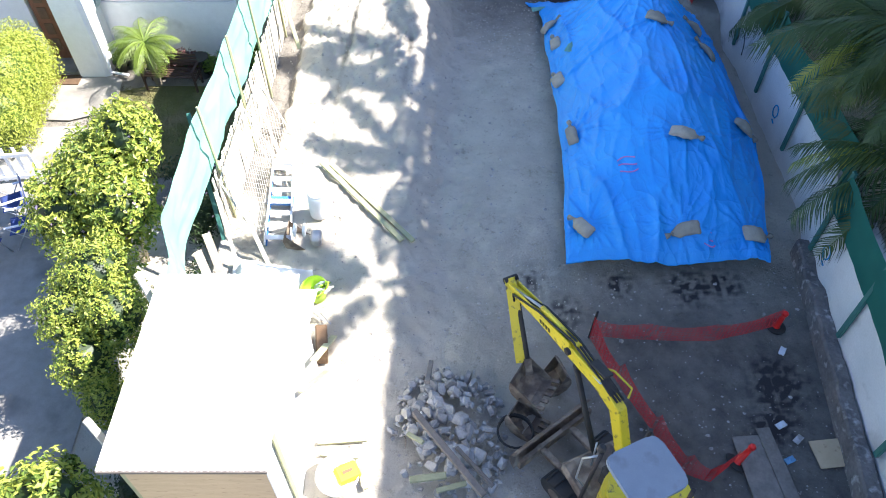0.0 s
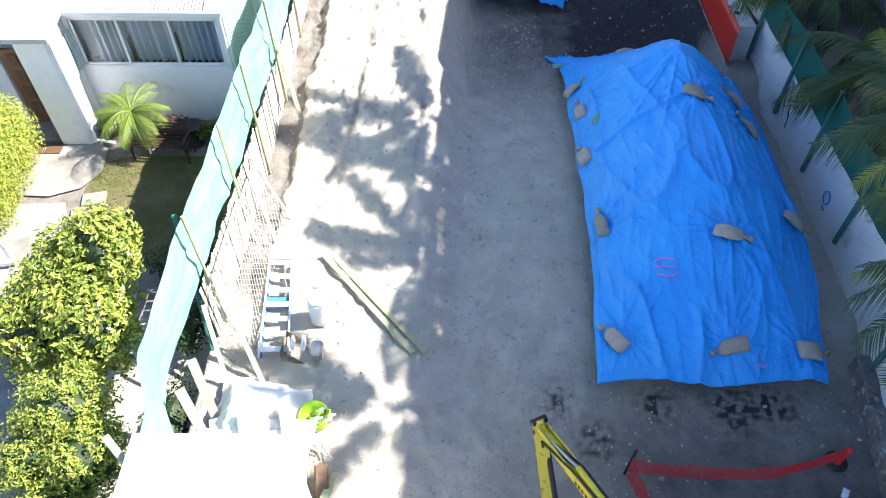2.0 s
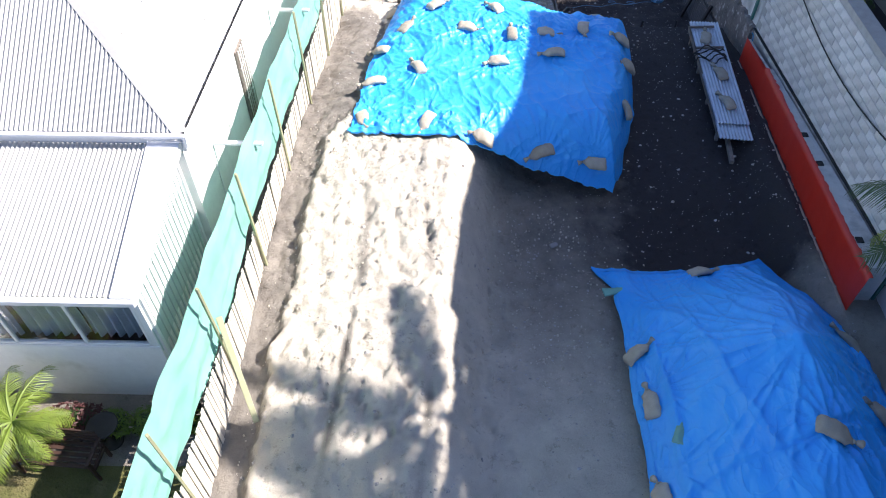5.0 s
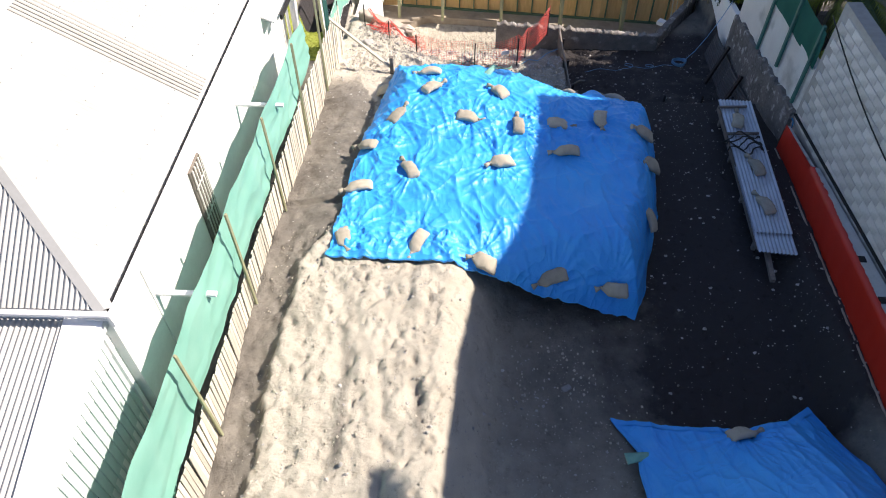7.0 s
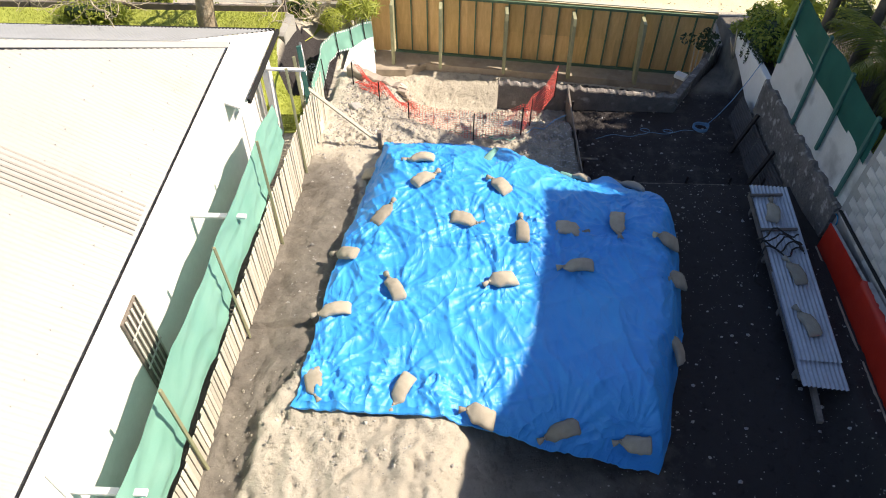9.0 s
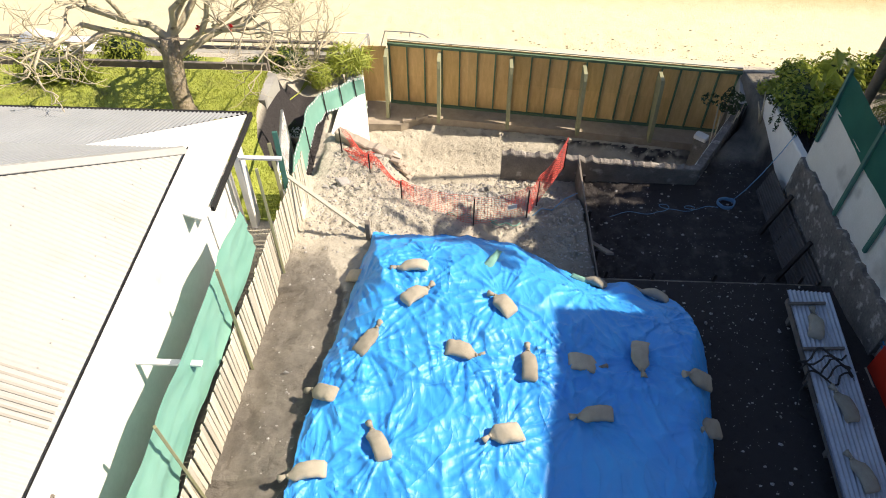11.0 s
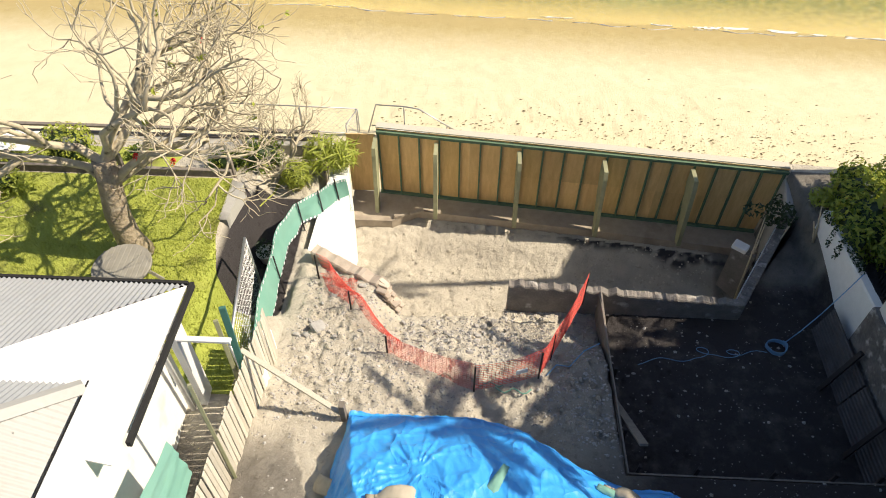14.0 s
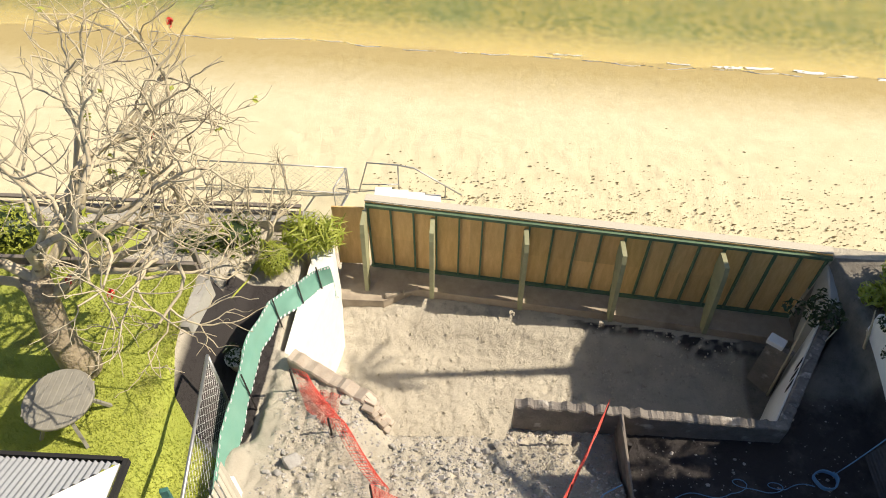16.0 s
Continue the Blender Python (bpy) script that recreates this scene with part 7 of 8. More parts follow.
ground_patch("lawn", [(-4.35, 11.3), (-4.2, 14.3), (-7.2, 14.35), (-7.9, 14.1), (-8.0, 13.2), (-7.5, 11.2)], M_TURF_SHADE, "shaded mown lawn before a white house", 0.03)
ground_patch("path", [(-7.9, 14.55), (-7.8, 13.8), (-8.1, 13.3), (-8.7, 13.05), (-10.2, 13.1), (-10.4, 15.2), (-8.9, 15.2)], M_PATH, "worn concrete entry path with a rounded corner", 0.045)
ground_patch("driveway", [(-5.9, 1.0), (-6.2, 7.2), (-7.4, 10.8), (-8.3, 12.9), (-14, 12.6), (-14, 1.0)], M_PATH, "worn grey concrete driveway", 0.02)
for k in range(5):
    x, y = -7.72 - 0.1 * k, 13.0 - 0.42 * k
    solid("paver", box(BM(), (x, y, land(x, y) + 0.035), (0.5, 0.36, 0.05), rot=(0, 0, 12), bevel=0.012), M_PATH, "grey stone paver in a garden path", "paver", "path pavers")
solid("doormat", box(BM(), (-9.3, 14.55, land(-9.3, 14.5) + 0.055), (0.75, 0.4, 0.02), bevel=0.004), M_MAT, "brown coir doormat on a concrete path", "mat")

rg = random.Random(4)
vs, fs = [], []
for _ in range(9000):
    x, y = rg.uniform(-7.9, -4.25), rg.uniform(11.2, 14.3)
    if x < -7.3 and y < 12:
        continue
    z, h, a = land(x, y) + 0.03, rg.uniform(0.02, 0.05), rg.uniform(0, 6.3)
    dx, dy = 0.008 * math.cos(a), 0.008 * math.sin(a)
    k = len(vs)
    vs += [(x - dx, y - dy, z), (x + dx, y + dy, z), (x + rg.uniform(-0.03, 0.03), y + rg.uniform(-0.03, 0.03), z + h)]
    fs.append((k, k + 1, k + 2))
me = bpy.data.meshes.new("grass")
me.from_pydata(vs, [], fs)
me.materials.append(M_TURF_SHADE)
tagged(new("grass", me), "short blades of grass on a lawn", "grass", kind="stuff")

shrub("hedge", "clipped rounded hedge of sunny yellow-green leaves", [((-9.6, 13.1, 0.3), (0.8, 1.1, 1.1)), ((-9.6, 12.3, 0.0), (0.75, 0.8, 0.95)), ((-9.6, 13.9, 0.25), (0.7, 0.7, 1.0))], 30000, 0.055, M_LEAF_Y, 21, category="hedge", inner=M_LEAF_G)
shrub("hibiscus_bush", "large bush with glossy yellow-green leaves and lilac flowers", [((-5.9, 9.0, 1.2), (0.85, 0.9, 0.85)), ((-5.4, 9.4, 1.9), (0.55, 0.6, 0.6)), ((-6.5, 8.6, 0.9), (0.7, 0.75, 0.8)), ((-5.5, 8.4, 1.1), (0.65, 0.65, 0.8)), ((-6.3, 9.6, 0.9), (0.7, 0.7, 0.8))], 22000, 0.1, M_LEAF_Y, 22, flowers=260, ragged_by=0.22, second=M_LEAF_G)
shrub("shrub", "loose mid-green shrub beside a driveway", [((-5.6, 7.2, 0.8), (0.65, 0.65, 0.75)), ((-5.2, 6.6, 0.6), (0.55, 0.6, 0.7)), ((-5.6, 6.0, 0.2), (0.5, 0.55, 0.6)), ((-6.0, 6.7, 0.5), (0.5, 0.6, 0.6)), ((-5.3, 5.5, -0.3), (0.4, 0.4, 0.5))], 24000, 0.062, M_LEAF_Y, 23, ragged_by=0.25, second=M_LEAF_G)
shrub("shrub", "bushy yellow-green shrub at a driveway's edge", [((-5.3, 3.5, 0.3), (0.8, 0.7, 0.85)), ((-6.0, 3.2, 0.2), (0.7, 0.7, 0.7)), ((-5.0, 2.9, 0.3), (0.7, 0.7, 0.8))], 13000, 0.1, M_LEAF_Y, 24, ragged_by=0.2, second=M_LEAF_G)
shrub("flower_bush", "low dark bush with lilac flowers by a fence", [((-5.2, 11.0, -0.45), (0.75, 0.4, 0.4)), ((-4.7, 10.6, -0.4), (0.4, 0.6, 0.45)), ((-4.75, 9.6, -0.4), (0.35, 0.7, 0.5))], 2600, 0.08, M_LEAF_D, 25, flowers=110)
shrub("ground_cover", "dark tangled ground cover along a fence", [((-4.7, 7.6, -0.7), (0.35, 1.2, 0.3)), ((-4.75, 5.0, -0.8), (0.4, 1.4, 0.3))], 2600, 0.07, M_LEAF_D, 26)
shrub("border_plants", "purple-brown border plants below a porch", [((-6.5, 14.95, -0.45), (0.55, 0.3, 0.3)), ((-7.0, 14.8, -0.5), (0.4, 0.3, 0.25))], 1900, 0.08, M_LEAF_R, 27)
shrub("border_plants", "green strappy border plants below a porch", [((-5.3, 14.95, -0.45), (0.4, 0.25, 0.3)), ((-4.8, 15.0, -0.5), (0.3, 0.25, 0.28)), ((-5.9, 14.95, -0.5), (0.3, 0.25, 0.25))], 1500, 0.13, M_LEAF_G, 28, aspect=0.2)
palm("tree_fern", -7.0, 14.5, 0.35, "bright green tree fern before a white porch", 24, FERNS, 31, girth=0.08, category="fern")


def pot(x, y, r, h, material, label, plant=M_LEAF_G, z=None, group="pots by the porch"):
    g = land(x, y) + 0.03 if z is None else z
    p = thing("plant_pot", label, "pot", group, at=(x, y, g))
    part("pot", lathe(BM(), [(r * 0.7, 0), (r, h), (r * 1.06, h), (r * 1.06, h - 0.03), (r * 0.9, h - 0.03), (r * 0.8, h - 0.06), (0, h - 0.06)], 20), material, p)
    me = leafy([((0, 0, h + 0.08), (r * 1.1, r * 1.1, r))], 160, 0.09, int(x * 10) + 300, aspect=0.3)
    me.materials.append(plant)
    tagged(part("plant", me, None, p), kind="stuff")


for x, y, r in ((-8.0, 14.95, 0.16), (-7.75, 15.1, 0.14), (-7.95, 15.25, 0.17), (-4.75, 15.35, 0.14)):
    pot(x, y, r, 0.28, M_BLACK, "dark plastic pot with a small green plant")
solid("bird_bath", lathe(BM(), [(0.17, 0), (0.14, 0.04), (0.05, 0.1), (0.05, 0.45), (0.2, 0.52), (0.25, 0.56), (0.22, 0.56), (0.0, 0.52)], 24, (-5.95, 14.75, land(-5.9, 14.75))), M_BLACK, "dark bowl on a stem among plants", "bowl")
bench = thing("garden_bench", "dark red wooden garden bench with open ends", "bench", at=pose(-6.55, 14.35, land(-6.5, 14.35) + 0.02, 0, 0, -4))
for s in (-0.62, 0.62):
    part("end_frame", box(BM(), (s, 0.0, 0.3), (0.05, 0.45, 0.06), bevel=0.008), M_WOODD, bench)
    for y in (-0.2, 0.2):
        part("leg", box(BM(), (s, y, 0.2), (0.05, 0.05, 0.42), bevel=0.006), M_WOODD, bench)
    part("arm", box(BM(), (s, 0.0, 0.56), (0.06, 0.48, 0.04), bevel=0.006), M_WOODD, bench)
    part("arm_post", box(BM(), (s, -0.2, 0.48), (0.05, 0.05, 0.16)), M_WOODD, bench)
for k in range(5):
    part("seat_slat", box(BM(), (0, -0.18 + 0.09 * k, 0.4), (1.26, 0.06, 0.025), bevel=0.005), M_WOODD, bench)
for k in range(4):
    part("back_slat", box(BM(), (0, 0.22, 0.5 + 0.09 * k), (1.26, 0.025, 0.06), bevel=0.005), M_WOODD, bench)


def camp_chair(x, y, turn):
    c = thing("camp_chair", "folding camp chair with blue canvas seat and back", "chair", "blue camp chairs", at=pose(x, y, land(x, y) + 0.03, 0, 0, turn))
    for s in (-0.26, 0.26):
        part("leg", tube(BM(), [(s, -0.24, 0), (s, 0.2, 0.62)], 0.013, 6), M_STEEL, c)
        part("leg", tube(BM(), [(s, 0.26, 0), (s, -0.22, 0.62)], 0.013, 6), M_STEEL, c)
        part("back_post", tube(BM(), [(s, 0.2, 0.42), (s, 0.3, 0.88)], 0.013, 6), M_STEEL, c)
        part("armrest", box(BM(), (s, 0, 0.63), (0.05, 0.5, 0.03), bevel=0.008), M_WHITEPLASTIC, c)
    part("seat", sheet(BM(), lambda u, v: ((u - 0.5) * 0.5, (v - 0.5) * 0.46, 0.42 - 0.05 * math.sin(math.pi * u)), 8, 6, 0.01), M_NAVY, c, flip=False)
    part("back", sheet(BM(), lambda u, v: ((u - 0.5) * 0.5, 0.22 + 0.08 * v + 0.03 * math.sin(math.pi * u), 0.5 + 0.38 * v), 8, 6, 0.01), M_NAVY, c, flip=False)


camp_chair(-8.35, 9.55, -70)
camp_chair(-8.75, 10.15, -60)
camp_chair(-8.9, 9.0, -100)
tb = thing("garden_gate", "low white timber garden gate beside a hedge", "gate", at=pose(-9.3, 11.1, land(-9.2, 11.1), 0, 0, 8))
for z in (0.15, 0.75):
    part("rail", box(BM(), (0, 0, z), (1.3, 0.05, 0.09), bevel=0.006), M_TRIM, tb)
for k in range(6):
    part("picket", box(BM(), (-0.6 + 0.24 * k, 0.03, 0.48), (0.07, 0.02, 0.9), bevel=0.004), M_TRIM, tb)
for x, y, m in ((-5.9, 4.75, M_BLACK), (-6.05, 4.45, M_TRIM)):
    pot(x, y, 0.13, 0.22, m, "small garden pot beside a driveway", group="pots by the driveway")

# ---- right boundary: posts, shade cloth, cable ----
right = thing("boundary_screen", "dark green shade cloth on green posts above a boundary wall", "fence")
for y, z0, z1, x in ((4.6, -0.3, 1.6, 6.5), (6.75, -0.33, 1.6, 6.73), (8.75, -0.37, 1.6, 6.94), (11.5, -0.32, 1.75, 7.24), (13.5, -0.3, 1.75, 7.25), (15.43, -0.3, 1.8, 7.25), (17.65, -0.37, 1.9, 7.24), (26.5, 0.05, 2.0, 7.26), (27.85, 0.1, 2.0, 7.27), (29.15, -0.25, 2.0, 7.27), (30.9, 0.2, 2.0, 7.28)):
    part("post", box(BM(), (x, y, (z0 + z1) / 2), (0.06, 0.09, z1 - z0), bevel=0.006), M_GPOST, right)
for y0, y1, x0, x1, zb, zt in ((-2, 9.0, 5.7, 6.99, 0.75, 1.55), (9.2, 17.7, 7.28, 7.3, 0.85, 1.7), (26.3, 31.0, 7.33, 7.34, 1.05, 1.95)):
    bm = BM()
    sheet(bm, lambda u, v: (lerp(x0, x1, u) + 0.05 * fbm(u * (y1 - y0) * 0.9, v * 1.5, y0) - 0.03, lerp(y0, y1, u), lerp(zb, zt, v) - 0.06 * math.sin(math.pi * (u * (y1 - y0) / 2.1 % 1)) * (1 if v > 0.5 else 0.4)), int((y1 - y0) * 9), 8)
    part("shade_cloth", bm, M_CLOTHD, right, "dark green shade cloth", flip=False)
for y, z, x in ((8.3, 0.05, 6.94), (12.4, 0.0, 7.29), (26.15, -0.3, 7.28)):
    bm = BM()
    tube(bm, [(x - 0.012, y + 0.12 * math.cos(t), z + 0.14 * math.sin(t)) for t in np.linspace(0, 6.2, 20)], 0.014, 5)
    tube(bm, [(x - 0.012, y - 0.1, z - 0.25), (x - 0.012, y + 0.02, z - 0.22)], 0.014, 5)
    solid("spray_mark", bm, M_SPRAYB, "blue spray paint ring on a grey wall", "mark", "blue survey marks")
bm = BM()
tube(bm, [(7.2, 17.9 + 0.7 * k, 2.55 - 0.9 * math.sin(math.pi * (k + 2) / 15)) for k in range(13)], 0.014, 6)
solid("cable", bm, M_BLACK, "black cable slung along a block wall", "cable")
bm = BM()
tube(bm, [(7.24, 15.2, 0.75), (7.2, 15.0, 0.5), (7.2, 14.75, 0.1), (7.22, 14.75, -0.15)], 0.012, 6)
solid("cable", bm, M_BLACK, "short black cable hanging on a wall", "cable")

# ---- trestle with corrugated iron ----
tre = thing("sawhorse_stand", "long timber stand laid with corrugated iron sheets", "stand")
for x0, y0, x1, y1 in ((5.78, 22.7, 6.03, 27.3), (6.35, 22.6, 6.68, 27.3)):
    part("bearer", beam(BM(), (x0, y0, -0.74), (x1, y1, -0.74), 0.09, 0.14), M_TIMBER, tre)
part("long_timber", beam(BM(), (5.92, 21.95, -0.9), (6.1, 24.0, -0.78), 0.09, 0.09), M_TIMBER, tre)
for t in (0.05, 0.35, 0.65, 0.95):
    for x0, x1 in ((5.8, 6.05), (6.36, 6.66)):
        x, y = lerp(x0, x1, t), lerp(22.7, 27.2, t)
        part("leg", beam(BM(), (x, y, -1.15), (x, y, -0.78), 0.09, 0.07), M_TIMBER, tre)


def iron_sheet(a, b, c, d, lift, label, group, m=None):
    """A corrugated sheet with the ribs along a to d; a b is its near edge."""
    a, b, c, d = (Vector(v) for v in (a, b, c, d))
    n = int((b - a).length / 0.0762 * 6)

    def f(u, v):
        p = a.lerp(b, u).lerp(d.lerp(c, u), v)
        return p + Vector((0, 0, lift + 0.019 * math.cos(u * n / 6 * 2 * math.pi)))
    bm = BM()
    sheet(bm, f, n, 4)
    return solid("iron_sheet", bm, m or M_ZINC, label, "sheet", group, flip=False)


iron_sheet((5.68, 22.5, -0.64), (6.46, 22.42, -0.64), (6.6, 25.0, -0.64), (5.82, 25.05, -0.64), 0.0, "galvanised corrugated sheet on a timber stand", "corrugated sheets")
iron_sheet((5.72, 23.0, -0.6), (6.5, 22.95, -0.6), (6.78, 27.4, -0.6), (5.98, 27.45, -0.6), 0.0, "galvanised corrugated sheet weighted with bags", "corrugated sheets")
for x, y, a in ((6.22, 26.6, 70), (6.22, 24.95, 95), (6.1, 23.75, 100)):
    sandbag(x, y, a, -0.58, 1, "brown hessian sandbag on corrugated iron", "sandbags on the iron")
for y, w in ((26.1, 0.75), (27.1, 0.7)):
    solid("batten", box(BM(), (6.25, y, -0.565), (w, 0.05, 0.05), rot=(0, 0, 3)), M_TIMBER, "dark batten across corrugated iron", "batten", "battens")
bm = BM()
rr = random.Random(3)
for s in range(5):
    tube(bm, [(5.75 + 0.085 * k, 25.5 + 0.1 * s + 0.13 * math.sin(k * 0.9 + s) + rr.uniform(-0.04, 0.04), -0.54 + 0.02 * s - (0.1 if k < 1 or k > 9 else 0)) for k in range(11)], 0.018, 6)
tube(bm, [(5.75, 25.4, -0.54), (5.66, 25.3, -0.75), (5.62, 25.05, -0.95), (5.75, 24.95, -1.0)], 0.018, 6)
solid("rope", bm, M_ROPE, "tangled dark rope over corrugated iron", "rope")
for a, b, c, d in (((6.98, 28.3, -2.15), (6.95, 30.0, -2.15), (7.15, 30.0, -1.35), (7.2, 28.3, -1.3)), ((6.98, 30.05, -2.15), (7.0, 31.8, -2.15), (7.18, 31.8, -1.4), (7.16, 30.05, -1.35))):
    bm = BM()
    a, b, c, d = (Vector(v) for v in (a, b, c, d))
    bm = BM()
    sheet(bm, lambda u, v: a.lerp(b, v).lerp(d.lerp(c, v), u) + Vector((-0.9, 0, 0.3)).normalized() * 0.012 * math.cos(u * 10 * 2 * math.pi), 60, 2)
    solid("iron_sheet", bm, M_DULLIRON, "corrugated sheet leaning on a wall in shade", "sheet", "leaning corrugated sheets", flip=False)
for y in (29.0, 30.4):
    solid("prop", beam(BM(), (6.75, y, -2.2), (7.15, y + 0.15, -1.1), 0.08, 0.08), M_DARKSTEEL, "dark timber prop against leaning sheets", "prop", "props at the wall")

# ---- boards and pegs round the dug level ----
solid("form_board", beam(BM(), (2.56, 28.02, -1.17), (2.56, 32.05, -1.55), 0.025, 0.12), M_TIMBER, "long form board edging a dug level", "board", "form boards")
for k in range(3):
    solid("form_board", box(BM(), (2.58, 30.05, -2.1 + 0.26 * k), (0.03, 4.0, 0.25)), M_TIMBER, "long form board edging a dug level", "board", "form boards")
for k in range(4):
    solid("form_board", box(BM(), (4.75, 28.06, -2.1 + 0.26 * k), (4.3, 0.03, 0.25)), M_TIMBER, "long form board edging a dug level", "board", "form boards")
for x in (2.7, 3.65, 4.88, 5.85, 6.6):
    solid("peg", beam(BM(), (x, 28.12, -2.2), (x + 0.04, 28.1, -0.98), 0.06, 0.05), M_DARKSTEEL, "dark timber peg holding a form board", "peg", "pegs of the form boards")
for y in (28.9, 30.2, 31.5):
    solid("peg", beam(BM(), (2.66, y, -2.2), (2.66, y, -1.2 - 0.09 * (y - 28)), 0.05, 0.06), M_DARKSTEEL, "dark timber peg holding a form board", "peg", "pegs of the form boards")
solid("brace_plank", beam(BM(), (2.72, 29.9, -2.1), (2.78, 28.35, -0.75), 0.14, 0.04), M_TIMBER, "dark plank propped in a dug corner", "plank")

# hose: coil and loose run
bm = BM()
tube(bm, [(6.15 + (0.2 + 0.02 * math.sin(t * 3)) * math.cos(t), 31.3 + 0.17 * math.sin(t), -2.17 + 0.004 * t) for t in np.linspace(0, 26, 90)], 0.013, 6)
tube(bm, [(6.3, 31.4, -2.15), (6.6, 31.55, -1.9), (6.9, 31.7, -1.5), (7.2, 31.85, -0.95), (7.4, 31.95, -0.5)], 0.011, 6)
run = []
for k in range(160):
    t = k / 159
    x, y = lerp(5.95, 3.3, t), 31.2 - 0.35 * t + 0.06 * math.sin(t * 17)
    for a, b in ((0.2, 0.32), (0.42, 0.56)):
        if a < t < b:
            ph = 2 * math.pi * (t - a) / (b - a)
            x, y = x - 0.2 * math.sin(ph), y + 0.09 * (1 - math.cos(ph))
    run.append((x, y, -2.175))
tube(bm, run, 0.008, 6)
hose = thing("garden_hose", "pale blue hose, coiled and trailing over dark ground", "hose")
part("coil", bm, M_HOSE, hose)
part("end", tube(BM(), [(2.4, 30.7, -1.35), (2.1, 30.55, -1.4), (1.8, 30.2, -1.42), (1.55, 30.2, -1.38), (1.35, 29.95, -1.36)], 0.013, 6), M_HOSE, hose)

# ---- orange netting round the slope ----
PK = [(-3.3, 32.35, -1.75), (-2.48, 31.45, -1.75), (-1.6, 30.2, -1.42), (0.02, 29.5, -1.2), (1.2, 29.9, -1.28), (1.45, 30.35, -1.35), (2.2, 31.85, -1.55)]
net = barrier("barrier_net", PK[:3], (0.8, 0.8), "faded orange barrier net slumping on a rubble slope", M_ORANGE, sag=0.3, belly=0.26)
bm = BM()


def slumped(u, v):
    x, y = lerp(lerp(-3.3, -2.98, v), lerp(-2.45, -2.45, v), u), lerp(lerp(32.5, 31.85, v), lerp(32.25, 31.5, v), u)
    return (x, y, land(x, y) + rough_at(x, y) + 0.07 + 0.05 * noise.noise((x * 4, y * 4, 2)))


sheet(bm, slumped, 15, 14)
fallen = part("fallen_net", finish(bm, "fallen_net", M_ORANGE), None, net)
mod = fallen.modifiers.new("strands", "WIREFRAME")
mod.thickness, mod.use_even_offset, mod.use_replace = 0.011, False, True
barrier("barrier_net", PK[2:5], (0.8, 0.85), "orange barrier net sagging round a rubble slope", M_ORANGE, sag=0.12)
barrier("barrier_net", PK[4:], (0.85, 0.9), "orange barrier net drawn up to a picket", M_ORANGE, sag=0.15)
for x, y, z in PK:
    picket(x, y, z, z + 0.75, group="pickets of the orange net")
solid("net_sign", box(BM(), (0.85, 29.7, -0.85), (0.22, 0.012, 0.12), rot=(0, 0, 18)), M_WHITEPLASTIC, "small blank white sign on orange netting", "sign")
for k in range(3):
    bm = BM()
    tube(bm, [(-0.6 + 0.5 * k + 0.08 * j, 29.75 - 0.12 * k + 0.06 * math.sin(j * 1.4 + k), -1.2 + 0.02 * math.sin(j)) for j in range(9)], 0.014, 5)
    solid("twine", bm, M_CLOTH, "green twine tangled on the ground", "twine", "twine")

# prop and block at the fence end
solid("block_post", box(BM(), (-2.14, 28.62, -0.6), (0.09, 0.12, 0.55), bevel=0.006), M_TIMBER, "short timber post driven into sand", "post")
solid("fence_prop", beam(BM(), (-2.18, 28.62, -0.62), (-3.72, 29.05, 0.5), 0.09, 0.045, bevel=0.005), M_PALING, "long grey timber prop bracing a fence post", "prop")
solid("gate_post", beam(BM(), (-3.68, 28.8, -0.9), (-3.78, 29.1, 1.55), 0.1, 0.06, bevel=0.006), M_GPOST, "green gate post at a fence's end", "post")
solid("gate_post", beam(BM(), (-3.78, 28.75, -0.9), (-3.9, 29.0, 1.35), 0.07, 0.05, bevel=0.006), M_TREATED, "pale gate post at a fence's end", "post")
wire_panel("chain_link_gate", (-3.75, 28.95, -1.0), (-4.42, 31.95, -1.5), (-4.55, 32.15, -0.33), (-3.95, 29.2, 0.38), "galvanised chain link gate standing ajar", 0.085, M_STEEL, 0.002, "gate", frame=0.03)
solid("wall_stub", box(BM(), (-3.75, 29.7, -0.95), (0.25, 1.0, 0.75), rot=(0, 0, 4), bevel=0.02), M_WHITE, "low white wall stub by a gate", "wall")

# green cloth screen at the yard's west side
scr = thing("cloth_screen", "green shade cloth screen with white dashed hems on pickets", "fence")
SC = [(-3.85, 29.9), (-3.97, 30.9), (-4.02, 32.0), (-4.05, 33.0), (-3.95, 33.9), (-3.62, 34.5), (-3.3, 34.9), (-3.0, 35.1)]


def screen(u, v):
    t = u * (len(SC) - 1)
    i = min(len(SC) - 2, int(t))
    x, y = lerp(SC[i][0], SC[i + 1][0], t - i), lerp(SC[i][1], SC[i + 1][1], t - i)
    z0 = line(y, 29.9, -1.35, 31, -1.4, 33, -1.5, 33.9, -1.75, 34.5, -2.0, 34.9, -1.95, 35.1, -2.5)
    return (x + 0.04 * fbm(u * 9, v * 2, 2) - 0.1 * v, y, lerp(z0, line(y, 29.9, -0.62, 31, -0.65, 32, -0.7, 33, -0.85, 33.6, -1.0, 34.5, -1.35, 35.1, -1.42), v))


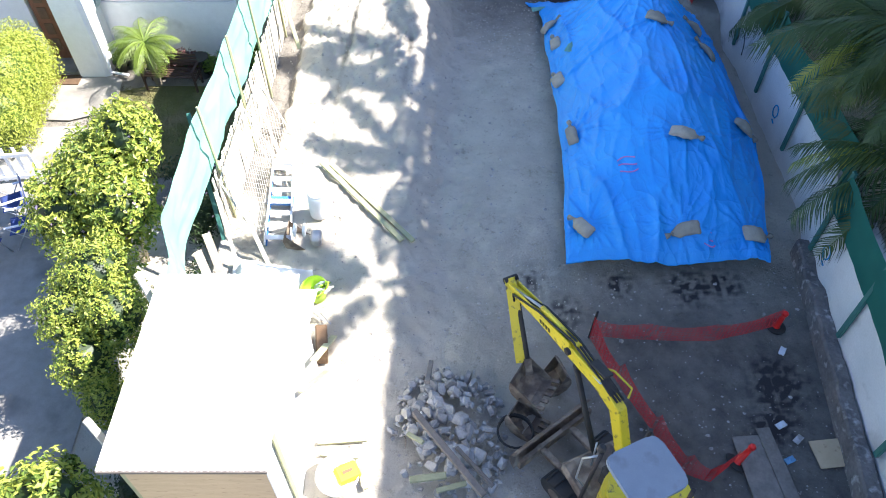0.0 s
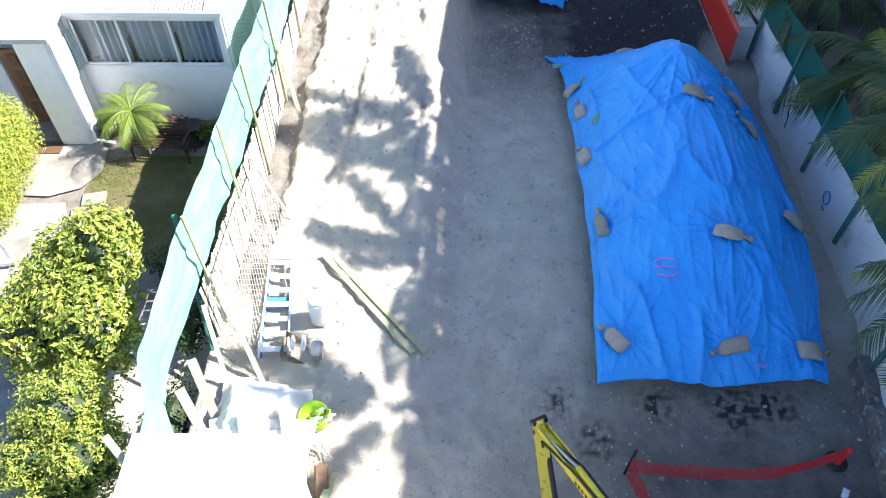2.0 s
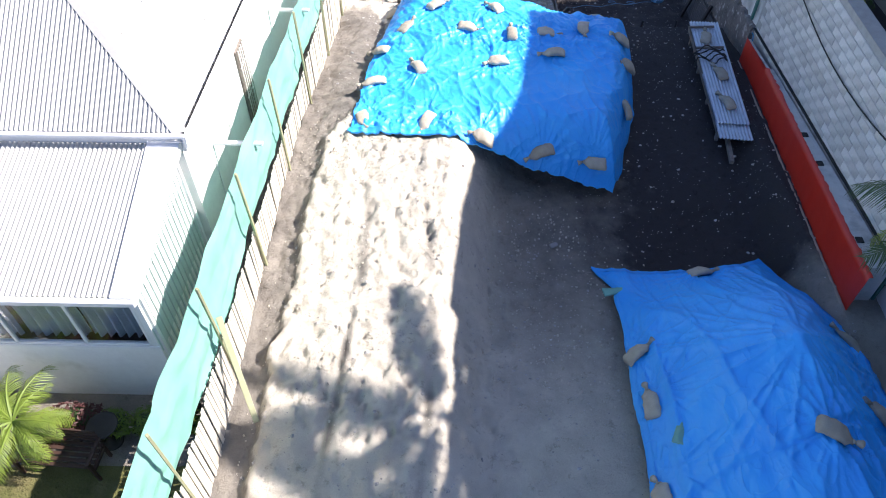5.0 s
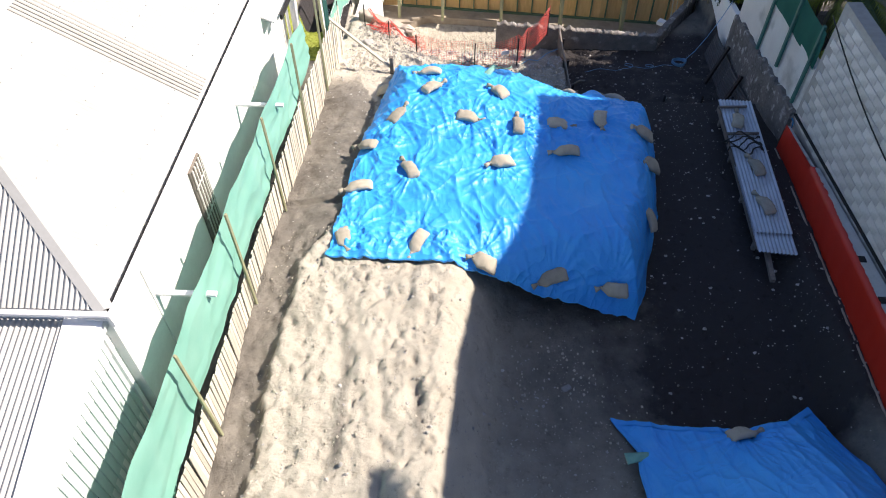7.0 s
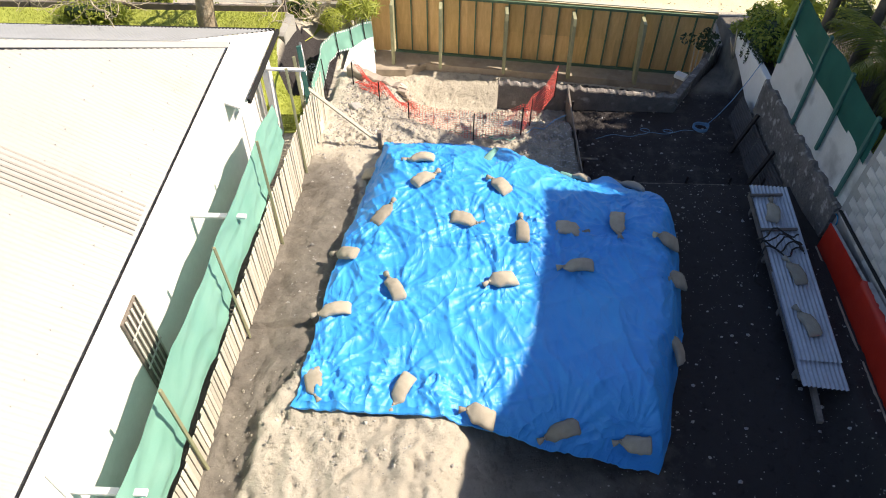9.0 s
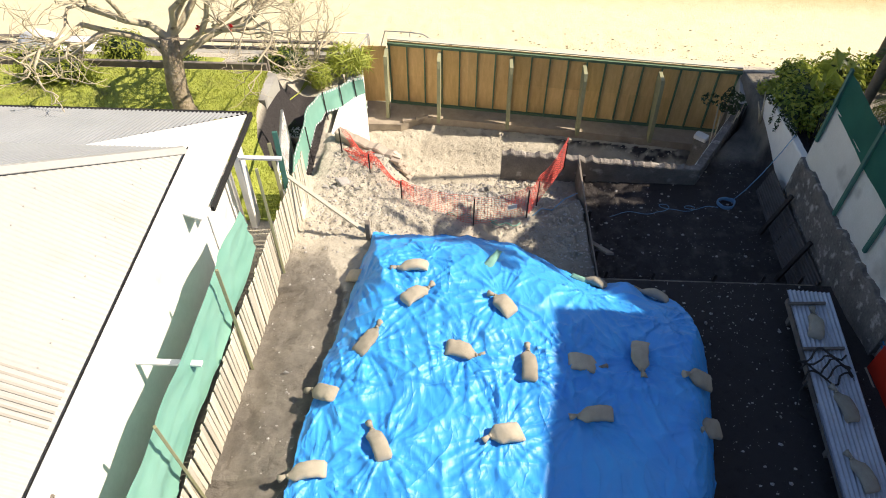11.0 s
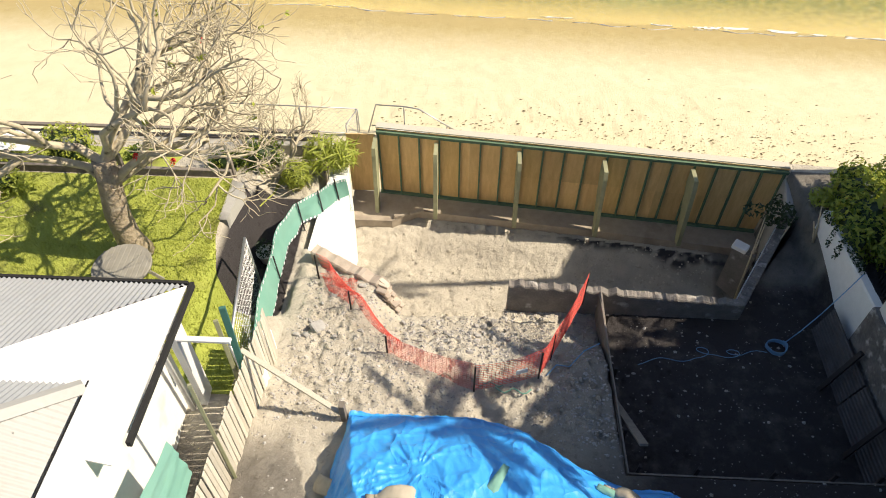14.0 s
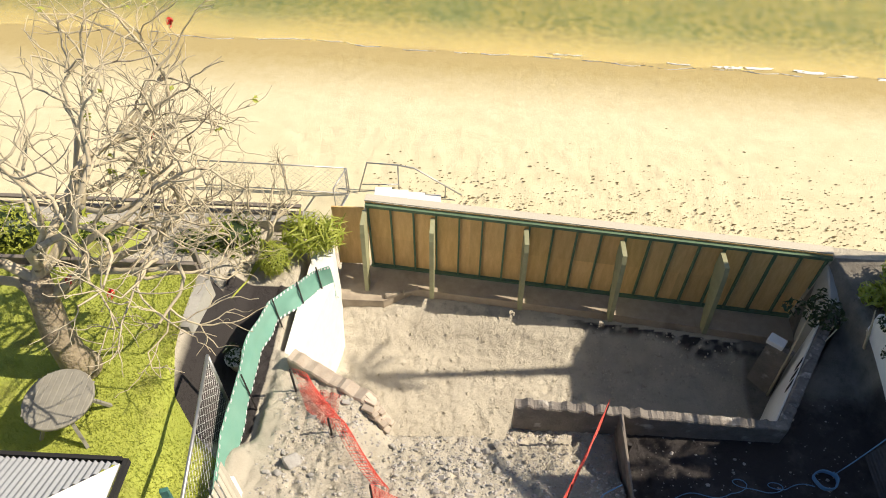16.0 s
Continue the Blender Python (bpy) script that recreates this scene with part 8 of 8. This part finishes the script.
bm = BM()
sheet(bm, screen, 90, 8)
part("shade_cloth", bm, M_CLOTH, scr, flip=False)
for row in (0.04, 0.55, 0.96):
    for k in range(46 if row != 0.55 else 0):
        a, b = Vector(screen(k / 46 + 0.002, row)), Vector(screen((k + 0.55) / 46, row))
        part("tape_dash", beam(BM(), a + Vector((0.015, 0, 0)), b + Vector((0.015, 0, 0)), 0.05, 0.006, up=(1, 0, 0)), M_WHITEPLASTIC, scr)
for x, y in SC[::2] + SC[5:6]:
    part("picket", beam(BM(), (x + 0.05, y, -2.1), (x - 0.02, y + 0.05, line(y, 30, -0.6, 33, -0.8, 34.5, -1.3)), 0.022, 0.022), M_DARKSTEEL, scr)

# bricks of the broken stub
stub = thing("brick_pile", "broken pale bricks stepped at a wall's end", "bricks")
bm = BM()
box(bm, (0, 0, 0), (0.23, 0.11, 0.076), bevel=0.008)
bk = finish(bm, "brick", M_BRICK)
rr = random.Random(9)
for k in range(16):
    ob = new("brick", bk)
    ob.parent = stub
    ob.matrix_world = pose(-1.9 + 0.06 * (k // 3) + rr.uniform(-0.03, 0.03), 32.26 - 0.11 * (k % 3) - 0.04 * (k // 3) + rr.uniform(-0.03, 0.03), -1.7 - 0.085 * (k // 3), rr.uniform(-14, 14), rr.uniform(-14, 14), -28 + rr.uniform(-12, 12))
for k in range(130):
    a = rr.random()
    x, y = lerp(-3.4, 0.6, a) + rr.uniform(-0.2, 0.2), 31.3 + rr.uniform(-0.9, 0.9)
    if y > yard_edge(x) - 0.08:
        continue
    s = rr.choice((0.05, 0.06, 0.08, 0.1, 0.15))
    solid("lump", kinds[k % 8], None, "broken masonry lump on a sandy slope", "rubble", "lumps on the slope", at=pose(x, y, land(x, y) + s * 0.1, rr.uniform(0, 360), rr.uniform(0, 360), 0) @ Matrix.Diagonal((s, s, s, 1)))
solid("rendered_lump", kinds[1], None, "large pale rendered lump on sand", "rubble", at=pose(-3.0, 30.8, -1.3, 20, 10, 40) @ Matrix.Diagonal((0.38, 0.34, 0.2, 1)))

# kerb blocks on the ledge and white planter at the yard's corner
for k in range(2):
    solid("kerb_block", box(BM(), (-1.98 + 0.42 * k, 36.18 + 0.14 * k, -3.7), (0.38, 0.12, 0.1), rot=(0, 0, 22), bevel=0.015), M_CONC, "short concrete kerb block on a ledge", "kerb", "kerb blocks")
pl = thing("painted_facing", "flaking white painted facing with three vent slots on a yard wall", "facing")
AD, AN = Vector((0.541, 0.841, 0)), Vector((-0.841, 0.541, 0))
A0 = Vector((5.5, 32.1, 0)) + AN * 0.112
part("face", slab(BM(), [A0 + AD * s + Vector((0, 0, z)) for s, z in ((0.1, -4.5), (3.2, -4.5), (3.2, -2.02), (0.1, -1.92))], 0.02, tuple(AN)), M_WHITE, pl)
for k in range(3):
    c = A0 + AD * (1.15 + 0.3 * k) + AN * 0.022
    part("vent", slab(BM(), [c + AD * s + Vector((0, 0, z)) for s, z in ((0, -2.35), (0.13, -2.35), (0.13, -2.0), (0, -2.0))], 0.012, tuple(AN)), M_DARK, pl)
but = thing("buttress", "crumbling yard buttress with a white painted cap", "buttress")
bm = BM()
ragged(bm, (6.3, 34.75), (6.72, 34.42), (-2.95, -2.9), -4.7, 0.16, 10, 0.05, 31)
part("pier", bm, M_ROUGHC, but)
part("cap", box(BM(), (6.42, 34.68, -2.84), (0.36, 0.26, 0.14), rot=(0, 0, -38), bevel=0.02), M_WHITE, but, "white painted cap")

# ---- lawn, trees and beach front of the house ----
def lawn_z(x, y):
    return land(x, y) + 0.03


def lawn_edge(y):
    """How far the lawn reaches towards the site."""
    return line(y, 28.9, -4.0, 30.6, -4.15, 31.6, -5.1, 32.5, -5.3, 34.2, -5.33) + 0.06 * noise.noise((y * 3, 1, 2))


bm = BM()
sheet(bm, lambda u, v: (lambda x, y: (x, y, lawn_z(x, y)))(lerp(-16, lawn_edge(lerp(28.9, 34.15, v)), 1 - (1 - u) ** 2), lerp(28.9, 34.15, v)), 50, 40)
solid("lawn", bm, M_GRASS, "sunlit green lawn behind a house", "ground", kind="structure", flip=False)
vs, fs = [], []
for _ in range(34000):
    y = rg.uniform(29.0, 34.1)
    x = lawn_edge(y) - 10 * rg.random() ** 1.4
    z, h, a = land(x, y) + 0.03, rg.uniform(0.03, 0.07), rg.uniform(0, 6.3)
    dx, dy = 0.009 * math.cos(a), 0.009 * math.sin(a)
    k = len(vs)
    vs += [(x - dx, y - dy, z), (x + dx, y + dy, z), (x + rg.uniform(-0.03, 0.03), y + rg.uniform(-0.03, 0.03), z + h)]
    fs.append((k, k + 1, k + 2))
me = bpy.data.meshes.new("grass")
me.from_pydata(vs, [], fs)
me.materials.append(M_LAWN)
tagged(new("grass", me), "short sunlit blades of lawn grass", "grass", kind="stuff")
bm = BM()
prism(bm, [(-5.34, 32.9), (-5.16, 32.9), (-5.08, 34.0), (-5.34, 34.1)], -2.1, -0.62)
plain_wall("wall_lawn", bm, M_RENDER, "stained concrete retaining wall at a lawn's edge")
for k in range(4):
    solid("lawn_sleeper", box(BM(), (-6.6 - 2.45 * k, 34.28, -0.75), (2.42, 0.09, 0.5), bevel=0.01), M_TIMBER, "dark timber sleeper edging a lawn", "sleeper", "lawn sleepers")
    solid("sleeper_post", box(BM(), (-5.4 - 2.45 * k, 34.36, -0.65), (0.1, 0.1, 0.9), bevel=0.01), M_TIMBER, "short timber post behind lawn edging", "post", "lawn edging posts")
ground_patch("garden_bed", [(-5.0, 34.4), (-4.4, 36.9), (-16, 36.9), (-16, 34.4)], M_GRASS, "rough grassy strip above a beach", 0.03)
bm = BM()
prism(bm, [(-3.7, 36.6), (-3.7, 36.95), (-18, 36.95), (-18, 36.6)], -4.2, -1.75)
plain_wall("wall_beach", bm, M_RENDER, "low concrete sea wall above a beach")
for z in (-1.72, -1.5):
    solid("beach_rail", box(BM(), (-10.5, 36.85, z), (13, 0.1, 0.05)), M_TIMBER, "dark timber rail along a sea wall", "rail", "sea wall rails")

tbl = thing("garden_table", "round grey slatted garden table on a lawn", "table", at=(-6.45, 31.0, land(-6.45, 31.0) + 0.03))
for k in range(9):
    x = -0.4 + 0.1 * k
    h = math.sqrt(max(0.02, 0.52 ** 2 - x * x))
    part("slat", box(BM(), (x, 0, 0.74), (0.092, 2 * h, 0.028), bevel=0.004), M_TABLE, tbl)
part("rim", lathe(BM(), [(0.5, 0.69), (0.53, 0.7), (0.53, 0.75), (0.51, 0.755), (0.5, 0.75)], 40), M_TABLE, tbl)
for a in (0.6, 2.2, 3.8, 5.4):
    part("leg", beam(BM(), (0.55 * math.cos(a), 0.55 * math.sin(a), 0), (0.2 * math.cos(a), 0.2 * math.sin(a), 0.7), 0.05, 0.05), M_TABLE, tbl)


def branch(bm, p, d, length, r, depth, rnd, tips, up=0.12):
    """A limb that forks again and again into thinner ones."""
    pts, q, dd = [p], p.copy(), d.copy()
    n = 4
    for k in range(n):
        dd = (dd + Vector((rnd.gauss(0, 0.27), rnd.gauss(0, 0.27), rnd.gauss(up, 0.2)))).normalized()
        q = q + dd * (length / n)
        pts.append(q.copy())
    tube(bm, pts, r, 7 if r > 0.03 else 4, r * 0.62, caps=False)
    if depth == 0:
        tips.append(q)
        return
    for k in range(rnd.choice((2, 3)) if depth > 1 else 3):
        t = rnd.uniform(0.45, 1.0) if k else 1.0
        base = pts[int(t * n)]
        side = Vector((rnd.gauss(0, 1), rnd.gauss(0, 1), rnd.gauss(0.1, 0.7))).normalized()
        branch(bm, base, (dd * 0.8 + side * 0.75).normalized(), length * rnd.uniform(0.6, 0.85), r * 0.6, depth - 1, rnd, tips, up)


tree = thing("bare_tree", "large bare coral tree with pale twisting limbs and a few leaves", "tree")
rnd = random.Random(12)
base = Vector((-6.7, 32.0, -0.75))
bm = BM()
trunk = [base, base + Vector((-0.08, 0.0, 0.5)), base + Vector((-0.12, 0.05, 1.1)), base + Vector((-0.05, 0.15, 1.8)), base + Vector((0.0, 0.2, 2.3))]
tube(bm, trunk, 0.26, 14, 0.2)
for v in bm.verts:
    v.co += Vector((1, 1, 0)) * 0.03 * noise.noise(v.co * 3) + (Vector((v.co.x - base.x, v.co.y - base.y, 0)) * 0.35 * max(0, 1 - (v.co.z - base.z) / 0.3))
part("trunk", bm, M_BARKD, tree)
tips = []
for k, (dx, dy, dz, ln) in enumerate(((0.85, 0.35, 0.45, 1.9), (-0.7, 0.3, 0.75, 2.0), (-0.15, 0.75, 0.6, 2.0), (0.05, 0.2, 1, 1.9), (-0.75, 0.8, 0.55, 1.9), (0.7, 0.75, 0.2, 1.9), (0.3, 0.9, 0.5, 1.9), (0.95, 0.2, 0.5, 1.9))):
    bm = BM()
    branch(bm, trunk[3 if k % 2 else 4] - Vector((0, 0, 0.05)), Vector((dx, dy, dz)).normalized(), ln, 0.088, 5, rnd, tips, 0.05)
    part("limb", bm, M_BARK, tree, flip=False)
vs = [(t, (0.05, 0.05, 0.05)) for t in tips[::40]]
me = leafy(vs, len(vs) * 3, 0.12, 77)
me.materials.append(M_LEAF_Y)
tagged(part("leaves", me, None, tree), "sparse yellowing leaves", kind="stuff")
for t in tips[5::190]:
    bl = leafy([(t, (0.04, 0.04, 0.06))], 12, 0.09, 5)
    bl.materials.append(M_SCARLET)
    part("blossom", bl, None, tree, "scarlet blossom")

fr = thing("frangipani", "small bare frangipani with many blunt forking twigs", "tree")
tips = []
for k in range(5):
    a = k * 1.26
    bm = BM()
    branch(bm, Vector((-4.75, 35.7, -1.9)), Vector((0.6 * math.cos(a), 0.6 * math.sin(a), 1)).normalized(), 0.86, 0.055, 5, rnd, tips, 0.08)
    part("limb", bm, M_BARK, fr, flip=False)

shrub("yucca_clump", "clump of spiky yellow-green leaves above a white wall", [((-3.75, 36.0, -1.45), (0.5, 0.45, 0.4)), ((-3.3, 36.1, -1.55), (0.35, 0.35, 0.35))], 420, 0.6, M_LEAF_Y, 41, aspect=0.07, core=False)
shrub("grass_tussock", "bright green grassy tussock by a retaining wall", [((-4.35, 35.4, -1.6), (0.35, 0.35, 0.35))], 900, 0.3, M_LEAF_Y, 42, aspect=0.06)
shrub("shrub", "low leafy shrubs on a strip above a beach", [((-6.1, 35.7, -1.55), (0.5, 0.3, 0.25)), ((-8.2, 35.9, -1.6), (0.5, 0.3, 0.2)), ((-5.3, 35.9, -1.5), (0.6, 0.5, 0.4))], 1900, 0.1, M_LEAF_G, 43, ragged_by=0.25, second=M_LEAF_Y)
shrub("shrub", "low sunny shrubs on a strip above a beach", [((-9.6, 35.3, -0.9), (0.7, 0.6, 0.6)), ((-11.5, 34.9, -0.9), (1.2, 0.5, 0.5)), ((-10.6, 33.6, -0.4), (1.2, 0.4, 0.35))], 4200, 0.1, M_LEAF_Y, 44)
pot(-4.55, 32.95, 0.2, 0.3, M_TRIM, "white pot with dark soil in a shaded passage", plant=M_LEAF_D, z=-1.93, group="pots by the lawn")
solid("upturned_boat", sheet(BM(), lambda u, v: (-12.2 + 2.0 * u, 34.8 + 0.7 * v, -0.6 + 0.4 * math.sin(math.pi * v) * math.sin(math.pi * min(1, u * 1.3 + 0.15))), 12, 10, 0.02), M_WHITEPLASTIC, "white upturned dinghy on grass", "boat", flip=False)

# right end by the beach
shrub("shrub", "sunny broad-leaved shrubs behind a white wall", [((8.2, 33.6, -0.75), (0.6, 0.9, 0.5)), ((8.6, 32.7, -0.5), (0.6, 0.7, 0.6)), ((8.4, 34.7, -1.0), (0.6, 0.6, 0.5)), ((7.75, 33.4, -0.75), (0.3, 0.8, 0.3))], 4200, 0.14, M_LEAF_Y, 51, ragged_by=0.25, second=M_LEAF_G)
shrub("shrub", "sunny tangle of shrubs above a beach", [((8.6, 35.2, -1.05), (0.6, 0.5, 0.4)), ((9.7, 35.3, -1.0), (0.8, 0.5, 0.5)), ((11.0, 35.4, -0.95), (0.8, 0.5, 0.5))], 3200, 0.13, M_LEAF_Y, 56, ragged_by=0.3, second=M_LEAF_G)
shrub("banana_leaves", "broad bright green leaves beside a dark fence", [((8.7, 33.5, -0.1), (0.5, 0.5, 0.6))], 40, 0.7, M_LEAF_Y, 52, aspect=0.3, core=False)
shrub("wall_plant", "dark leafy plant growing from a broken wall", [((6.75, 34.35, -1.4), (0.4, 0.3, 0.3)), ((6.9, 34.75, -1.6), (0.25, 0.3, 0.35)), ((6.3, 34.6, -1.5), (0.25, 0.2, 0.15))], 190, 0.15, M_LEAF_D, 53, core=False)
shrub("trailing_vine", "thin dark vine trailing over a white wall", [((7.43, 33.75, -0.85), (0.06, 0.2, 0.1)), ((7.42, 33.35, -0.95), (0.04, 0.1, 0.32)), ((7.41, 32.95, -0.85), (0.04, 0.12, 0.36)), ((7.46, 32.5, -0.6), (0.1, 0.5, 0.07))], 420, 0.07, M_LEAF_D, 54, core=False)
shrub("fern_tuft", "small yellow-green fern beside a wall end", [((7.75, 34.75, -1.2), (0.3, 0.3, 0.15))], 150, 0.2, M_LEAF_Y, 55, aspect=0.25, core=False)
grille = thing("metal_fence", "black metal garden fence behind a white wall", "fence")
for k in range(10):
    part("bar", tube(BM(), [(7.75 + 0.02 * k, 31.2 + 0.11 * k, -0.9), (7.75 + 0.02 * k, 31.2 + 0.11 * k, 0.1)], 0.012, 6), M_BLACK, grille)
for z in (-0.8, 0.0):
    part("rail", tube(BM(), [(7.75, 31.2, z), (7.95, 32.2, z)], 0.016, 6), M_BLACK, grille)
palm("palm", 9.6, 31.5, 0.8, "sunlit palm behind a boundary wall", 14, FRONDS[3:] + FRONDS[:1], 62, scale=0.8)
palm("palm", 8.9, 29.3, 1.2, "sunlit palm behind a boundary wall", 14, FRONDS[3:], 63, scale=0.8)
palm("palm", 9.2, 27.2, 1.0, "bright palm behind a boundary wall", 13, FRONDS[3:] + FRONDS[2:3], 64, scale=0.8)

# palms beside the long heap
for x, y, c, s, n in ((8.6, 10.9, 2.9, 71, 24), (8.6, 8.7, 1.7, 72, 20), (8.7, 17.3, 2.0, 74, 14), (9.1, 14.2, 1.8, 76, 13), (8.9, 9.8, 3.0, 77, 18)):
    palm("palm", x, y, c, "dark feathery palm leaning over a boundary wall", n, FRONDS[:3] * 3 + FRONDS[3:], s, lean=(-0.7, 0.05), scale=1.0)
# tall palms that throw the frond shadows
for x, y, c, s in ((9.7, 15.9, 10.5, 81), (9.7, 14.1, 10.5, 82), (10.2, 12.1, 10.5, 83), (9.6, 8.9, 10.6, 84), (8.9, 30.6, 6.3, 85), (9.6, 29.4, 8.0, 87), (9.4, 29.5, 9.3, 90), (8.6, 32.0, 3.0, 91), (10.7, 35.5, 9.2, 88)):
    palm("tall_palm", x, y, c, "tall slender palm behind a boundary wall", (11 if y < 20 else 8) if y < 32 else 9, TALL if y < 32 else FRONDS[:3], s, girth=0.11, scale=0.45 if y > 31.9 else 1.0 if y < 20 else 0.7)

# ---- beach ----
rail = thing("handrail", "galvanised handrail beside beach steps", "handrail")
part("rail", tube(BM(), [(-3.3, 39.9, -3.95), (-3.05, 40.15, -3.1), (-2.2, 40.1, -3.1), (-1.75, 40.0, -3.1), (-0.45, 39.75, -3.8)], 0.022, 8), M_STEEL, rail)
for x, y, z0 in ((-2.2, 40.05, -4.0), (-0.9, 39.82, -4.0)):
    part("post", tube(BM(), [(x, y, z0), (x, y + 0.02, -3.12 if x < -1.5 else -3.55)], 0.02, 8), M_STEEL, rail)
part("lower_rail", tube(BM(), [(-3.2, 39.98, -3.75), (-2.2, 40.03, -3.75)], 0.018, 8), M_STEEL, rail)
for k in range(4):
    solid("beach_step", box(BM(), (-2.6 + 0.45 * k, 39.4, -3.75 - 0.07 * k), (0.46, 0.9, 0.12), bevel=0.01), M_SHEETW, "pale concrete step down to a beach", "step", "beach steps")
wire_panel("chain_link_fence", (-3.75, 38.9, -3.9), (-3.55, 39.8, -3.9), (-3.55, 39.8, -3.0), (-3.75, 38.9, -2.9), "short chain link fence by beach steps", 0.07, M_STEEL, 0.003, "fence")
wire_panel("chain_link_fence", (-3.6, 39.8, -3.95), (-7.6, 39.9, -3.9), (-7.6, 39.9, -3.0), (-3.6, 39.8, -3.0), "long chain link fence on beach sand", 0.09, M_STEEL, 0.003, "fence")
for p, q in (((-5.3, 39.85, -3.95), (-5.3, 39.85, -3.0)), ((7.6, 36.6, -3.9), (7.6, 36.6, -2.0))):
    solid("fence_post", tube(BM(), [p, q], 0.03, 8), M_STEEL, "galvanised fence post on beach sand", "post", "beach fence posts")
solid("pipe_rail", tube(BM(), [(7.5, 36.55, -2.0), (10.5, 36.4, -2.0)], 0.025, 8), M_STEEL, "galvanised pipe rail by a beach", "rail")
rr = random.Random(15)
vs, fs = [], []
for k in range(4600):
    x = rr.uniform(-3, 13)
    y = 38.3 - 0.06 * x + abs(rr.gauss(0, 1.15)) * (1 + 0.05 * max(0, x)) + 0.4
    if noise.noise((x * 1.3, y * 2.5, 6)) + rr.uniform(-0.5, 0.5) < -0.1:
        continue
    s = rr.choice((0.009, 0.011, 0.014, 0.018, 0.024, 0.036)) * rr.uniform(0.7, 1.4)
    a = rr.uniform(0, 6.3)
    z = land(x, y) + 0.02
    i = len(vs)
    for j in range(5):
        b = a + j * 1.257
        vs.append((x + s * math.cos(b) * rr.uniform(0.7, 1.6), y + s * math.sin(b) * 0.6, z))
    vs.append((x, y, z + s * 0.5))
    fs += [(i + j, i + (j + 1) % 5, i + 5) for j in range(5)]
me = bpy.data.meshes.new("seaweed")
me.from_pydata(vs, [], fs)
me.materials.append(M_WEED)
tagged(new("seaweed", me), "dry scraps of seaweed strewn on beach sand", "seaweed", kind="stuff")


def foam(x0, x1, y0, wid, seed, label):
    bm = BM()
    n = int((x1 - x0) * 24)
    rows = []
    for i in range(n + 1):
        x = lerp(x0, x1, i / n)
        y = y0 - 0.065 * x + 0.35 * noise.noise((x * 0.25, seed, 0)) + 0.1 * noise.noise((x * 1.3, seed, 3))
        w = wid * max(0.05, 0.5 + 0.9 * noise.noise((x * 0.5, seed, 7))) * math.sin(math.pi * min(1, max(0, (i + 0.5) / n))) ** 0.4
        rows.append([bm.verts.new((x, y + w * (k / 4 - 0.5), -4.55 + 0.035 * math.sin(math.pi * k / 4) * (1 + noise.noise((x * 5, k, seed))))) for k in range(5)])
    for a, b in zip(rows, rows[1:]):
        x = a[0].co.x
        for k in range(4):
            if noise.noise((x * 1.1, seed, 5)) + 0.5 * noise.noise((x * 4, k * 2.0, seed)) > -0.05:
                bm.faces.new((a[k], b[k], b[k + 1], a[k + 1])).smooth = True
    solid("foam_line", bm, M_FOAM, label, "foam", kind="stuff", flip=False)


foam(-14, 16, 47.68, 0.035, 3, "thin white line of foam at the water's edge")
foam(6.5, 16, 47.85, 0.22, 9, "broken white wavelet running up a beach")
foam(2.2, 3.6, 48.0, 0.14, 14, "short white wavelet near a beach")

# ---- blocks of the tall wall, last ----
bm = BM()
box(bm, (0, 0, 0), (0.03, 0.386, 0.182), bevel=0.006)
bk = finish(bm, "block", M_BLOCK)
for row in range(14):
    for col in range(22):
        y = 17.95 + 0.396 * col + (0.198 if row % 2 else 0)
        if y > 26.0:
            continue
        ob = new("block", bk)
        ob.parent = wall_block
        ob.matrix_world = pose(7.25 + 0.05 * (y - 17.75) / 8.45 + R.uniform(-0.004, 0.003), y, -0.02 + 0.192 * row, 0, 0, -0.34)
